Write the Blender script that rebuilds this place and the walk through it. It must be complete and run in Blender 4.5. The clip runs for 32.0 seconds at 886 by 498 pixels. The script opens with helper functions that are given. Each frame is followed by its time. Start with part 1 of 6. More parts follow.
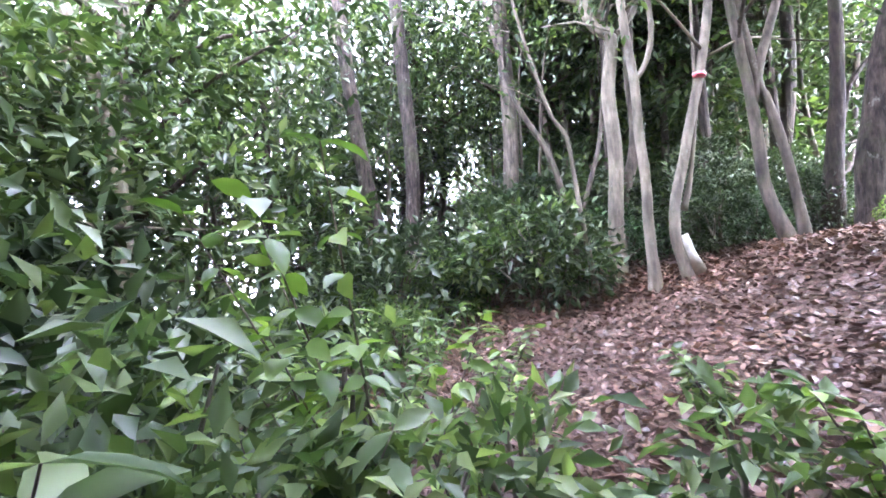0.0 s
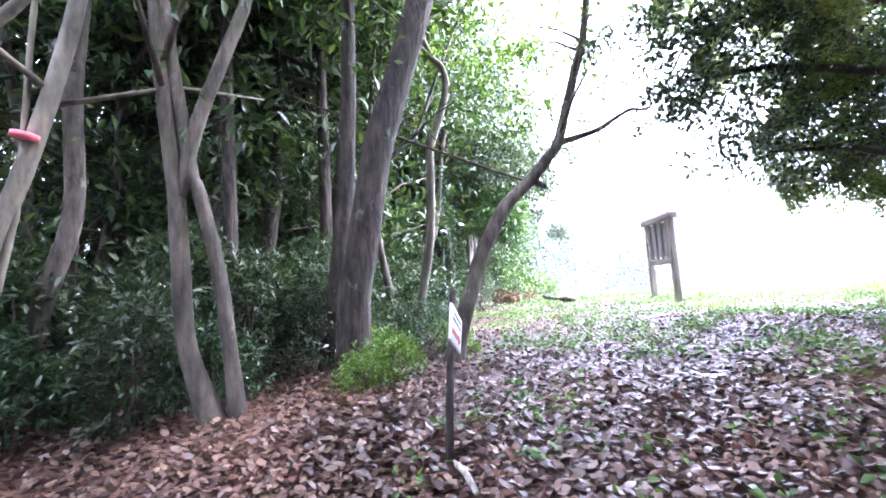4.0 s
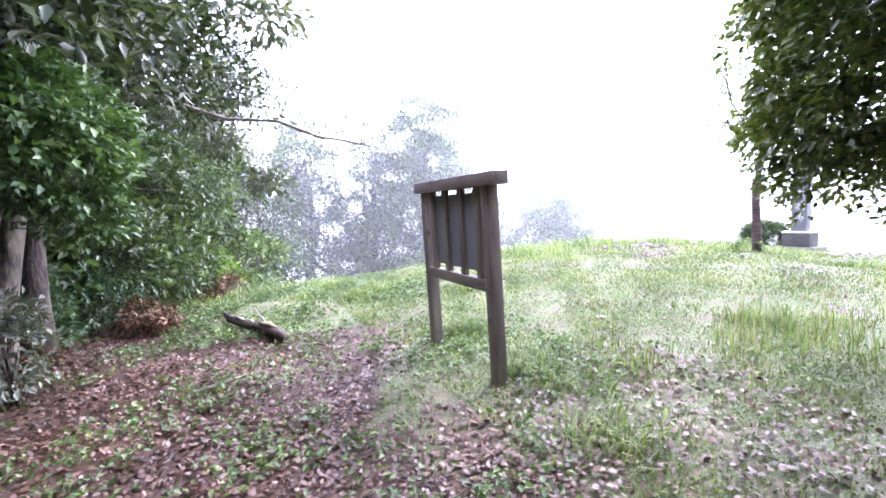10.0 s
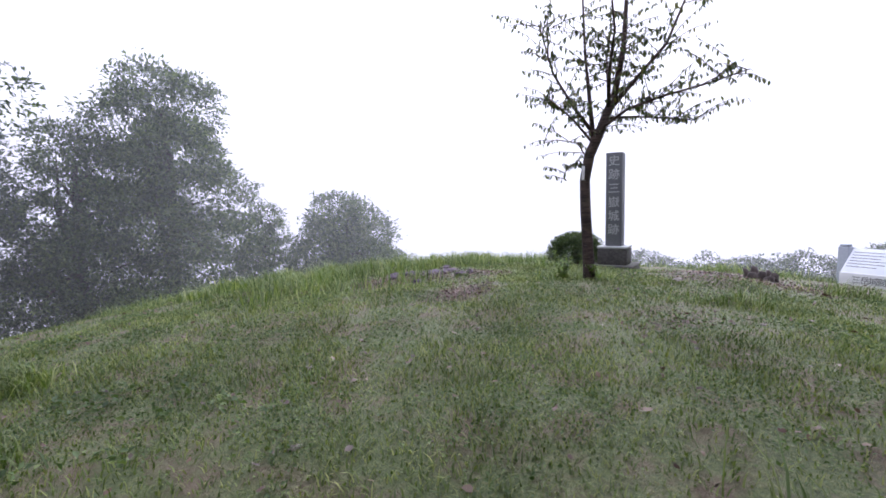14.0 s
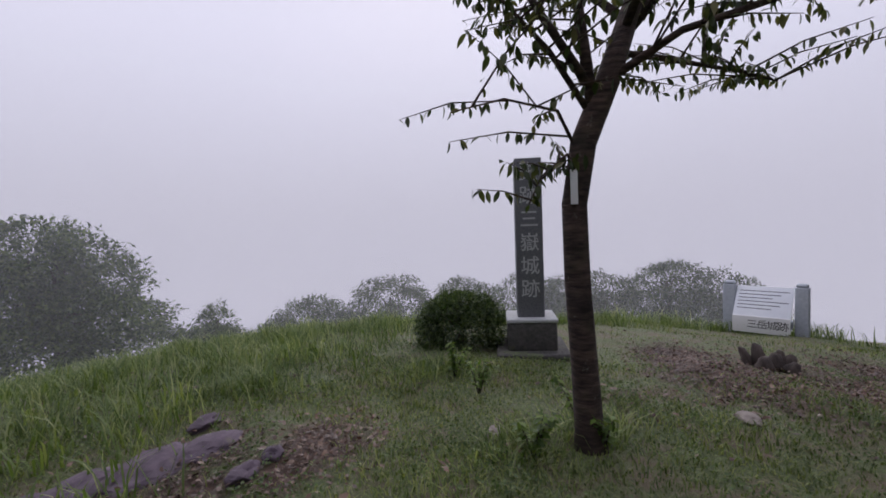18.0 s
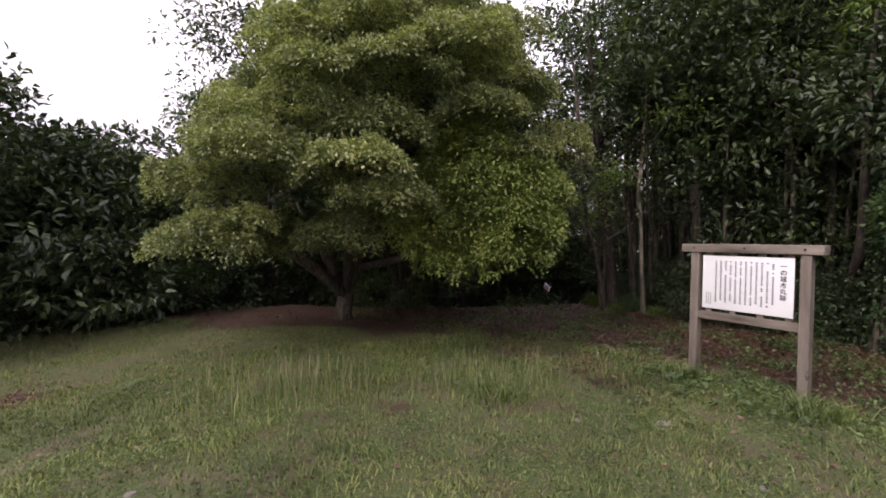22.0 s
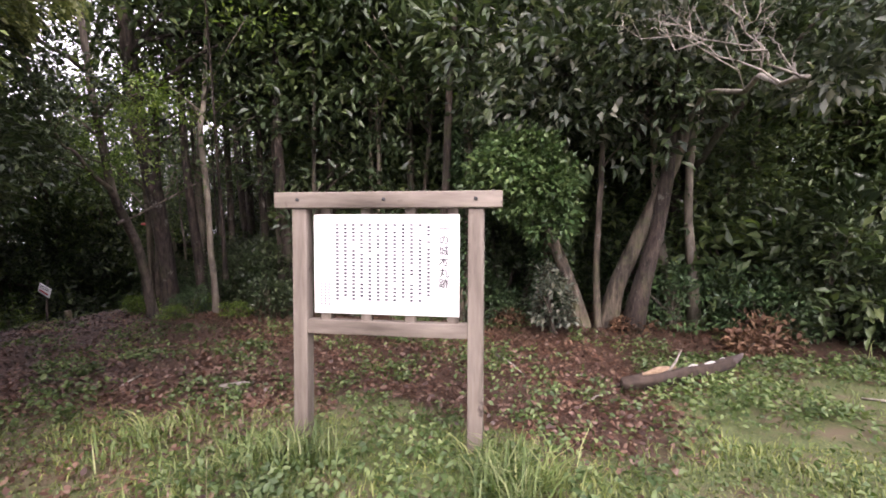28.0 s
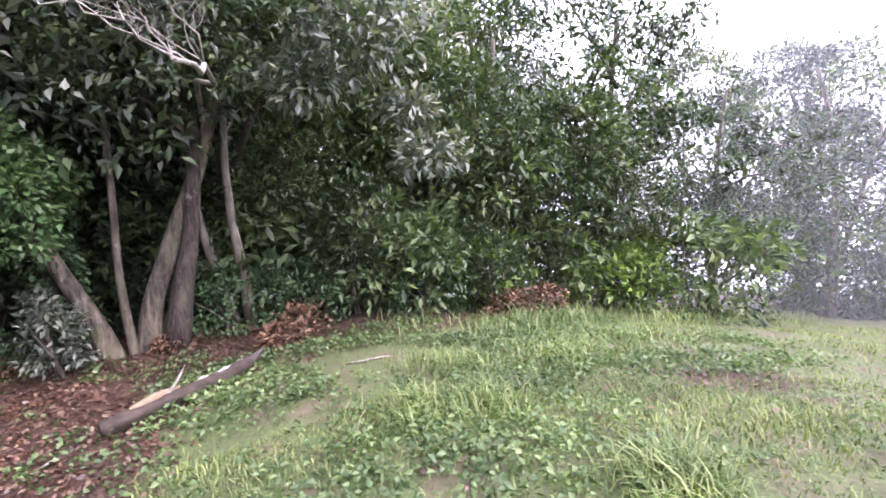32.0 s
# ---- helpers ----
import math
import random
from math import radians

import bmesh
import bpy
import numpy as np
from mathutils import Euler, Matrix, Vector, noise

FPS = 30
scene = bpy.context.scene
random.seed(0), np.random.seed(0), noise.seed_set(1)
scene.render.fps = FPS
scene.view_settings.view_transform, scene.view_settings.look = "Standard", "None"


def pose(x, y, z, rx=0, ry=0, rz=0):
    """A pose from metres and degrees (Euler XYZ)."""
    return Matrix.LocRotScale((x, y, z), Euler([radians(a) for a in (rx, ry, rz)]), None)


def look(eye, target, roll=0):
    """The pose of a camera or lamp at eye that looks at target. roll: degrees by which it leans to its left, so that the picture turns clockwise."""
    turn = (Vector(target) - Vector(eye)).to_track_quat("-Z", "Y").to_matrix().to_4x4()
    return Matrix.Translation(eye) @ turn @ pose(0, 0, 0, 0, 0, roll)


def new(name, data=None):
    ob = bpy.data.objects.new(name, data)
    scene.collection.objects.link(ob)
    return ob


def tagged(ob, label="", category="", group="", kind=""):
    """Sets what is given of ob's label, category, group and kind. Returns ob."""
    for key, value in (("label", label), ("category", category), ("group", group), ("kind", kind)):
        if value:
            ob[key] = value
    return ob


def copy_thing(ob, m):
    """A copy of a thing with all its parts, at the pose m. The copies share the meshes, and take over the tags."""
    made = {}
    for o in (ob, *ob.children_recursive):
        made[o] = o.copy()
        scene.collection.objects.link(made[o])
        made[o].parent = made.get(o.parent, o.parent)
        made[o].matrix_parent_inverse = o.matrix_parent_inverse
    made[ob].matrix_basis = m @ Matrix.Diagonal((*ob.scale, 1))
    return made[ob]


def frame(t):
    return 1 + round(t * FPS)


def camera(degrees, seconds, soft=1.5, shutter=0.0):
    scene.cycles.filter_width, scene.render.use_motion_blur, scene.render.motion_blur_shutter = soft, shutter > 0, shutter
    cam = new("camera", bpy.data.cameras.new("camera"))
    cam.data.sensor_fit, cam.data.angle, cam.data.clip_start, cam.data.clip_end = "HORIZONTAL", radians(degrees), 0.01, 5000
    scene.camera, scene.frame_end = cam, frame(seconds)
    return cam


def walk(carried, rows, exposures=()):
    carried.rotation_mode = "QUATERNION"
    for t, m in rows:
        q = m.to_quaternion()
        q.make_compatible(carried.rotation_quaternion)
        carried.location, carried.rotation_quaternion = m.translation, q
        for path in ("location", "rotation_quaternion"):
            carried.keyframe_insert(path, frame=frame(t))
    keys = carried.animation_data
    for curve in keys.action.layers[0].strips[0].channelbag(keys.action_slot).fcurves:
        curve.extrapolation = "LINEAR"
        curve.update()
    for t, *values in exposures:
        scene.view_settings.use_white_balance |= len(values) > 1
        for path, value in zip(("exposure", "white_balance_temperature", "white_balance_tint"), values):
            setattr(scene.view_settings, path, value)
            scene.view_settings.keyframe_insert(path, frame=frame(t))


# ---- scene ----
cam = camera(90.0, 32.0, 1.7)
PATH = [
    (0.0, pose(-2.066, -2.153, -0.699, 93.93, 1.97, 41.35)),
    (0.5, pose(-1.911, -1.533, -0.561, 94.45, 2.27, 39.79)),
    (1.0, pose(-1.783, -1.074, -0.387, 93.46, 1.17, 34.90)),
    (1.5, pose(-1.588, -0.551, -0.278, 93.69, 1.08, 30.86)),
    (2.0, pose(-1.268, -0.321, -0.080, 94.50, 1.95, 25.91)),
    (2.5, pose(-1.030, 0.015, 0.034, 94.69, 2.24, 20.09)),
    (3.0, pose(-0.842, 0.347, 0.173, 94.23, 1.84, 11.08)),
    (3.5, pose(-0.681, 0.627, 0.325, 94.38, 1.64, 7.19)),
    (5.5, pose(0.022, 1.980, 0.921, 92.72, 1.30, 3.11)),
    (6.0, pose(0.195, 2.402, 0.992, 92.59, 1.42, -0.74)),
    (6.5, pose(0.268, 2.899, 1.006, 92.29, 1.04, -1.74)),
    (7.0, pose(0.324, 3.494, 1.028, 84.75, 0.96, -5.12)),
    (7.5, pose(0.389, 4.074, 1.063, 83.89, 0.96, -5.85)),
    (8.0, pose(0.424, 4.694, 1.144, 83.70, 1.28, -7.15)),
    (8.5, pose(0.513, 5.269, 1.176, 83.49, 1.19, -8.82)),
    (9.0, pose(0.676, 5.781, 1.239, 83.74, 1.27, -11.11)),
    (9.5, pose(0.857, 6.244, 1.347, 84.33, 1.24, -20.19)),
    (10.0, pose(1.006, 6.572, 1.377, 84.60, 1.42, -25.92)),
    (10.5, pose(1.154, 6.952, 1.384, 84.21, 1.31, -30.89)),
    (11.0, pose(1.375, 7.271, 1.392, 83.74, 1.93, -33.61)),
    (11.5, pose(1.750, 7.609, 1.297, 83.99, 1.82, -34.34)),
    (12.0, pose(2.213, 7.999, 1.265, 83.75, 1.95, -40.14)),
    (12.5, pose(2.674, 8.341, 1.275, 83.30, 1.45, -47.80)),
    (13.0, pose(3.142, 8.748, 1.262, 83.26, 1.05, -49.22)),
    (13.5, pose(3.673, 9.092, 1.317, 83.22, 1.14, -49.67)),
    (14.0, pose(4.174, 9.363, 1.355, 85.12, 1.19, -50.90)),
    (14.5, pose(4.626, 9.761, 1.385, 87.67, 0.97, -53.32)),
    (16.5, pose(6.523, 11.347, 1.511, 87.51, 1.70, -47.64)),
    (17.0, pose(7.010, 11.645, 1.561, 87.54, 2.04, -55.84)),
    (17.5, pose(7.427, 11.814, 1.644, 87.55, 2.37, -64.50)),
    (18.0, pose(7.810, 11.979, 1.649, 87.35, 2.03, -76.48)),
    (18.5, pose(8.016, 12.094, 1.640, 87.83, 2.13, -89.35)),
    (19.0, pose(8.105, 12.221, 1.683, 88.16, 2.05, -106.31)),
    (19.5, pose(8.283, 12.329, 1.699, 87.74, 1.81, -126.25)),
    (20.0, pose(8.398, 12.477, 1.693, 87.82, 1.98, -145.01)),
    (20.5, pose(8.493, 12.559, 1.729, 87.95, 1.76, -166.11)),
    (21.0, pose(8.573, 12.618, 1.695, 87.69, 1.54, -187.13)),
    (21.5, pose(8.577, 12.696, 1.711, 87.95, 1.41, -202.62)),
    (22.0, pose(8.588, 12.780, 1.790, 88.47, 1.13, -210.59)),
    (22.5, pose(8.597, 12.739, 1.782, 88.25, 1.04, -213.08)),
    (23.0, pose(8.568, 12.695, 1.772, 88.40, 1.01, -213.42)),
    (23.5, pose(8.431, 12.575, 1.740, 88.08, 1.08, -213.61)),
    (24.0, pose(8.071, 12.365, 1.749, 87.65, 1.32, -213.48)),
    (24.5, pose(7.649, 12.106, 1.708, 87.67, 1.45, -216.01)),
    (25.0, pose(7.158, 11.860, 1.688, 87.46, 1.47, -224.63)),
    (25.5, pose(6.712, 11.671, 1.668, 87.78, 1.24, -233.15)),
    (26.0, pose(6.313, 11.382, 1.632, 88.18, 0.92, -244.19)),
    (26.5, pose(5.956, 11.173, 1.564, 88.62, 1.23, -258.05)),
    (28.5, pose(5.663, 10.866, 1.496, 85.02, 0.47, -261.27)),
    (29.0, pose(5.686, 10.841, 1.504, 84.88, 0.29, -260.09)),
    (29.5, pose(5.697, 10.850, 1.493, 84.81, 0.78, -260.29)),
    (30.0, pose(5.656, 10.986, 1.474, 84.83, 1.57, -266.38)),
    (30.5, pose(5.638, 11.257, 1.450, 84.58, 1.99, -273.89)),
    (31.0, pose(5.577, 11.536, 1.427, 84.33, 2.37, -284.63)),
    (31.5, pose(5.498, 11.861, 1.435, 84.16, 3.15, -295.91)),
    (32.0, pose(5.544, 12.207, 1.421, 83.66, 3.74, -306.37)),
]
# seconds, stops, kelvin, tint
EXPOSURES = [(0.0, 6.1, 5600, 20), (0.5, 5.95, 5600, 20), (1.0, 5.8, 5550, 19), (3.0, 5.6, 5350, 18), (3.5, 5.5, 5350, 18), (6.0, 4.7, 5450, 27), (8.0, 4.5, 5600, 30), (9.0, 4.15, 5600, 27), (10.0, 3.65, 5600, 25), (11.0, 3.15, 5600, 24), (12.0, 2.7, 5750, 21),
             (13.0, 2.05, 5800, 20), (14.5, 1.05, 6050, 14), (16.5, 0.5, 6250, 14), (19.0, 0.05, 6350, 17), (20.0, 0.0, 6450, 20), (20.8, 0.1, 6650, 22), (21.5, 0.85, 6900, 22), (23.0, 1.75, 6900, 23), (25.0, 2.2, 6800, 27), (26.5, 2.42, 6850, 26), (29.0, 2.5, 6800, 25), (30.0, 2.5, 6750, 26), (32.0, 3.05, 6000, 28)]

walk(cam, PATH, EXPOSURES)

# ---- world and light ----
world = bpy.data.worlds.new("overcast_sky")
scene.world = world
world.use_nodes = True
wn, wl = world.node_tree.nodes, world.node_tree.links
sky = wn.new("ShaderNodeTexSky")
sky.sky_type, sky.sun_disc = "NISHITA", False
sky.sun_elevation, sky.sun_rotation = radians(38), radians(75)
sky_dim = wn.new("ShaderNodeVectorMath")
sky_dim.operation = "SCALE"
sky_dim.inputs["Scale"].default_value = 0.10
wl.new(sky.outputs[0], sky_dim.inputs[0])
FOG = (0.70, 0.69, 0.79)
haze = wn.new("ShaderNodeMix")
haze.data_type = "RGBA"
haze.inputs["Factor"].default_value = 0.93
wl.new(sky_dim.outputs[0], haze.inputs["A"])
haze.inputs["B"].default_value = (*FOG, 1)
wl.new(haze.outputs["Result"], wn["Background"].inputs["Color"])
wn["Background"].inputs["Strength"].default_value = 1.0

sun_data = bpy.data.lights.new("sun", "SUN")
sun_data.energy, sun_data.angle, sun_data.color = 0.9, radians(40), (1.0, 0.97, 0.92)
sun = new("sun", sun_data)
sun.matrix_world = look((math.sin(radians(75)) * 30, math.cos(radians(75)) * 30, 26), (0, 0, 0))

rng = np.random.default_rng(7)


# ---- materials ----
def nodes_of(name):
    m = bpy.data.materials.new(name)
    m.use_nodes = True
    n, l = m.node_tree.nodes, m.node_tree.links
    return m, n, l, n["Principled BSDF"]


def ramp(n, stops):
    r = n.new("ShaderNodeValToRGB")
    el = r.color_ramp.elements
    while len(el) < len(stops):
        el.new(0.5)
    for e, (p, c) in zip(el, stops):
        e.position, e.color = p, (*c, 1)
    return r


def noise_tex(n, l, scale, detail=6, rough=0.6, stretch=None, kind="Object"):
    tc = n.new("ShaderNodeTexCoord")
    t = n.new("ShaderNodeTexNoise")
    t.inputs["Scale"].default_value, t.inputs["Detail"].default_value = scale, detail
    t.inputs["Roughness"].default_value = rough
    if stretch:
        mp = n.new("ShaderNodeMapping")
        mp.inputs["Scale"].default_value = stretch
        l.new(tc.outputs[kind], mp.inputs[0])
        l.new(mp.outputs[0], t.inputs["Vector"])
    else:
        l.new(tc.outputs[kind], t.inputs["Vector"])
    return t


def mixc(n, l, fac, a, b, mode="MIX"):
    m = n.new("ShaderNodeMix")
    m.data_type, m.blend_type = "RGBA", mode
    for sock, v in ((m.inputs["Factor"], fac), (m.inputs["A"], a), (m.inputs["B"], b)):
        if isinstance(v, (int, float)):
            sock.default_value = v
        elif isinstance(v, tuple):
            sock.default_value = (*v, 1)
        else:
            l.new(v, sock)
    return m.outputs["Result"]


def bump(n, l, height, strength, distance, bsdf):
    b = n.new("ShaderNodeBump")
    b.inputs["Strength"].default_value, b.inputs["Distance"].default_value = strength, distance
    l.new(height, b.inputs["Height"])
    l.new(b.outputs[0], bsdf.inputs["Normal"])


def leaf_mat(name, dark, mid, light, gloss=0.45, through_light=0.3, sheen=0.4):
    """Leaves: colour varies leaf by leaf and slowly through the crown; some light comes through."""
    m, n, l, p = nodes_of(name)
    g = n.new("ShaderNodeNewGeometry")
    r = ramp(n, [(0.0, dark), (0.55, mid), (1.0, light)])
    l.new(g.outputs["Random Per Island"], r.inputs[0])
    t = noise_tex(n, l, 0.9, 3)
    r2 = ramp(n, [(0.35, (0.62, 0.66, 0.62)), (0.65, (1.15, 1.12, 1.0))])
    l.new(t.outputs["Fac"], r2.inputs[0])
    c = mixc(n, l, 1.0, r.outputs[0], r2.outputs[0], "MULTIPLY")
    l.new(c, p.inputs["Base Color"])
    p.inputs["Roughness"].default_value = gloss
    p.inputs["Specular IOR Level"].default_value = sheen
    tr = n.new("ShaderNodeBsdfTranslucent")
    l.new(mixc(n, l, 1.0, c, (1.3, 1.5, 0.6), "MULTIPLY"), tr.inputs["Color"])
    mx = n.new("ShaderNodeMixShader")
    mx.inputs[0].default_value = through_light
    l.new(p.outputs[0], mx.inputs[1])
    l.new(tr.outputs[0], mx.inputs[2])
    l.new(mx.outputs[0], n["Material Output"].inputs["Surface"])
    return m


def bark_mat(name, dark, light, scale=14.0, moss=0.0, relief=0.02, stretch=(1, 1, 0.22)):
    m, n, l, p = nodes_of(name)
    t = noise_tex(n, l, scale, 8, 0.65, stretch)
    r = ramp(n, [(0.38, dark), (0.64, light)])
    l.new(t.outputs["Fac"], r.inputs[0])
    big = noise_tex(n, l, 1.7, 4, 0.6)
    rb = ramp(n, [(0.32, (0.42, 0.42, 0.42)), (0.72, (1.35, 1.3, 1.22))])
    l.new(big.outputs["Fac"], rb.inputs[0])
    c = mixc(n, l, 1.0, r.outputs[0], rb.outputs[0], "MULTIPLY")
    if moss:
        t3 = noise_tex(n, l, 3.1, 5, 0.7)
        r3 = ramp(n, [(0.5, (0, 0, 0)), (0.68, (moss, moss, moss))])
        l.new(t3.outputs["Fac"], r3.inputs[0])
        c = mixc(n, l, r3.outputs[0], c, (0.07, 0.085, 0.03))
        t4 = noise_tex(n, l, 7.0, 6, 0.75, (1, 1, 0.6))
        r4 = ramp(n, [(0.60, (0, 0, 0)), (0.66, (0.55, 0.55, 0.55))])
        l.new(t4.outputs["Fac"], r4.inputs[0])
        c = mixc(n, l, r4.outputs[0], c, (0.27, 0.27, 0.23))
    l.new(c, p.inputs["Base Color"])
    p.inputs["Roughness"].default_value = 0.9
    bump(n, l, t.outputs["Fac"], 0.9, relief, p)
    return m


def plain_mat(name, a, b, scale, rough=0.7, relief=0.002, stretch=None, spots=None):
    m, n, l, p = nodes_of(name)
    t = noise_tex(n, l, scale, 8, 0.65, stretch)
    r = ramp(n, [(0.3, a), (0.72, b)])
    l.new(t.outputs["Fac"], r.inputs[0])
    c = r.outputs[0]
    if spots:
        t2 = noise_tex(n, l, spots[0], 4, 0.6)
        r2 = ramp(n, [(spots[1], (0, 0, 0)), (spots[1] + 0.1, (1, 1, 1))])
        l.new(t2.outputs["Fac"], r2.inputs[0])
        c = mixc(n, l, r2.outputs[0], c, spots[2])
    l.new(c, p.inputs["Base Color"])
    p.inputs["Roughness"].default_value = rough
    if relief:
        bump(n, l, t.outputs["Fac"], 0.7, relief, p)
    return m


BARK_DARK = bark_mat("bark_dark_ridged", (0.018, 0.013, 0.011), (0.095, 0.072, 0.060), 24, 0.4, 0.04)
BARK_GREY = bark_mat("bark_grey_brown", (0.045, 0.036, 0.029), (0.165, 0.138, 0.112), 15, 0.5, 0.015)
BARK_PALE = bark_mat("bark_pale_smooth", (0.11, 0.095, 0.075), (0.29, 0.255, 0.205), 11, 0.35, 0.008)
BARK_CHERRY = bark_mat("bark_cherry_banded", (0.022, 0.014, 0.013), (0.105, 0.07, 0.06), 16, 0.25, 0.012, (0.5, 0.5, 2.4))
BARK_IVY = bark_mat("bark_ivy_wound", (0.035, 0.028, 0.022), (0.18, 0.15, 0.115), 15, 0.6, 0.025)
DEADWOOD = bark_mat("dead_wood_bleached", (0.15, 0.135, 0.115), (0.38, 0.35, 0.31), 18, 0.0, 0.004)
BARE_WOOD = plain_mat("bare_broken_wood", (0.16, 0.105, 0.065), (0.36, 0.26, 0.17), 14, 0.9, 0.006, (1, 1, 0.3))
LOG_WHITE = plain_mat("white_rotted_patch", (0.28, 0.27, 0.24), (0.46, 0.45, 0.41), 16, 0.9, 0.004)
ROTTEN = plain_mat("rotten_log", (0.018, 0.013, 0.010), (0.085, 0.058, 0.042), 11, 0.9, 0.012, None, (6.0, 0.55, (0.03, 0.022, 0.018)))
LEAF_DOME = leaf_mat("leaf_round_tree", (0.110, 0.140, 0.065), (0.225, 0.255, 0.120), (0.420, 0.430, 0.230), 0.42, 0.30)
LEAF_BRIGHT = leaf_mat("leaf_new_growth", (0.070, 0.120, 0.026), (0.170, 0.230, 0.049), (0.330, 0.360, 0.111), 0.4, 0.14)
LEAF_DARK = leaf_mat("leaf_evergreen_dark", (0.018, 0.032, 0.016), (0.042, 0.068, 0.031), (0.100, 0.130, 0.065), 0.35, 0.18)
LEAF_MID = leaf_mat("leaf_woodland", (0.028, 0.050, 0.021), (0.065, 0.100, 0.042), (0.150, 0.190, 0.078), 0.42, 0.28)
LEAF_FRESH = leaf_mat("leaf_understorey", (0.045, 0.075, 0.036), (0.105, 0.150, 0.072), (0.220, 0.270, 0.130), 0.42, 0.4)
LEAF_LIME = leaf_mat("leaf_sunlit_lime", (0.060, 0.105, 0.023), (0.130, 0.205, 0.046), (0.250, 0.330, 0.091), 0.45, 0.35)
WEED = leaf_mat("leaf_low_weeds", (0.048, 0.085, 0.032), (0.105, 0.160, 0.062), (0.210, 0.265, 0.120), 0.5, 0.3)
LEAF_GREY = leaf_mat("leaf_grey_green", (0.060, 0.080, 0.065), (0.130, 0.150, 0.128), (0.260, 0.260, 0.221), 0.4, 0.2)
LEAF_CHERRY = leaf_mat("leaf_cherry_autumn", (0.030, 0.042, 0.018), (0.065, 0.085, 0.036), (0.160, 0.140, 0.065), 0.45, 0.3)
LEAF_ROUND = leaf_mat("leaf_round_head", (0.040, 0.085, 0.030), (0.085, 0.150, 0.055), (0.170, 0.240, 0.100), 0.4, 0.2)
LEAF_IVY = leaf_mat("leaf_ivy", (0.022, 0.050, 0.023), (0.048, 0.095, 0.039), (0.100, 0.160, 0.072), 0.35, 0.15)
LEAF_BROWN = leaf_mat("leaf_withered", (0.06, 0.028, 0.016), (0.14, 0.072, 0.045), (0.25, 0.155, 0.10), 0.7, 0.1)
GRASS_SHORT = leaf_mat("grass_short", (0.062, 0.098, 0.028), (0.150, 0.200, 0.060), (0.310, 0.320, 0.140), 0.6, 0.25)
GRASS_TALL = leaf_mat("grass_tall", (0.070, 0.115, 0.034), (0.160, 0.220, 0.072), (0.340, 0.360, 0.182), 0.5, 0.3)
GRASS_STRAW = leaf_mat("grass_seed_straw", (0.160, 0.150, 0.091), (0.280, 0.270, 0.169), (0.420, 0.380, 0.286), 0.7, 0.25)
LITTER = leaf_mat("leaf_litter", (0.036, 0.015, 0.010), (0.105, 0.050, 0.034), (0.20, 0.125, 0.092), 0.48, 0.05, 0.5)
WOOD_SIGN = plain_mat("weathered_sign_timber", (0.085, 0.068, 0.055), (0.27, 0.230, 0.190), 9, 0.85, 0.004, (1, 1, 0.12), (7, 0.64, (0.06, 0.045, 0.038)))
WOOD_RAIL = plain_mat("weathered_rail_timber", (0.085, 0.068, 0.055), (0.27, 0.230, 0.190), 9, 0.85, 0.004, (1, 0.12, 1), (7, 0.64, (0.06, 0.045, 0.038)))
BOARD_WHITE = plain_mat("white_enamel_board", (0.78, 0.78, 0.79), (0.84, 0.84, 0.84), 3, 0.35, 0)
BOARD_BACK = plain_mat("grey_board_back", (0.20, 0.20, 0.23), (0.27, 0.27, 0.30), 6, 0.6, 0)
INK = plain_mat("grey_ink", (0.05, 0.05, 0.06), (0.08, 0.08, 0.10), 5, 0.6, 0)
INK_DARK = plain_mat("dark_ink", (0.02, 0.02, 0.025), (0.035, 0.035, 0.04), 5, 0.6, 0)
RED = plain_mat("red_paint", (0.42, 0.03, 0.04), (0.52, 0.05, 0.06), 5, 0.5, 0)
PINK = plain_mat("pink_tape", (0.75, 0.13, 0.16), (0.85, 0.2, 0.22), 8, 0.5, 0)
PAINT_WHITE = plain_mat("white_paint_daub", (0.22, 0.205, 0.17), (0.40, 0.38, 0.33), 22, 0.85, 0.003)
PEG = plain_mat("mossy_peg_wood", (0.045, 0.038, 0.022), (0.14, 0.115, 0.07), 18, 0.9, 0.004, None, (9, 0.55, (0.075, 0.09, 0.03)))
GRANITE = plain_mat("grey_granite", (0.075, 0.08, 0.088), (0.19, 0.195, 0.205), 60, 0.6, 0.0015, None, (2.2, 0.6, (0.06, 0.063, 0.058)))
GRANITE_CUT = plain_mat("cut_letter_stone", (0.36, 0.37, 0.37), (0.52, 0.53, 0.53), 40, 0.8, 0)
PLINTH = plain_mat("rough_plinth_stone", (0.035, 0.033, 0.032), (0.115, 0.108, 0.10), 24, 0.85, 0.008, None, (4.0, 0.58, (0.10, 0.115, 0.06)))
CONCRETE = plain_mat("pale_concrete_post", (0.38, 0.41, 0.46), (0.52, 0.55, 0.60), 20, 0.8, 0.002)
PANEL = plain_mat("pale_info_panel", (0.70, 0.73, 0.78), (0.82, 0.84, 0.86), 2.2, 0.3, 0)
STONE = plain_mat("field_stone", (0.15, 0.125, 0.11), (0.33, 0.29, 0.26), 12, 0.9, 0.006, None, (5, 0.6, (0.13, 0.12, 0.08)))
ROCK_PURPLE = plain_mat("purple_outcrop_rock", (0.05, 0.036, 0.05), (0.15, 0.112, 0.145), 9, 0.85, 0.012, None, (3, 0.62, (0.13, 0.12, 0.075)))
STUMP = plain_mat("dead_stump_wood", (0.022, 0.017, 0.016), (0.105, 0.082, 0.072), 12, 0.95, 0.015, (1, 1, 0.3))


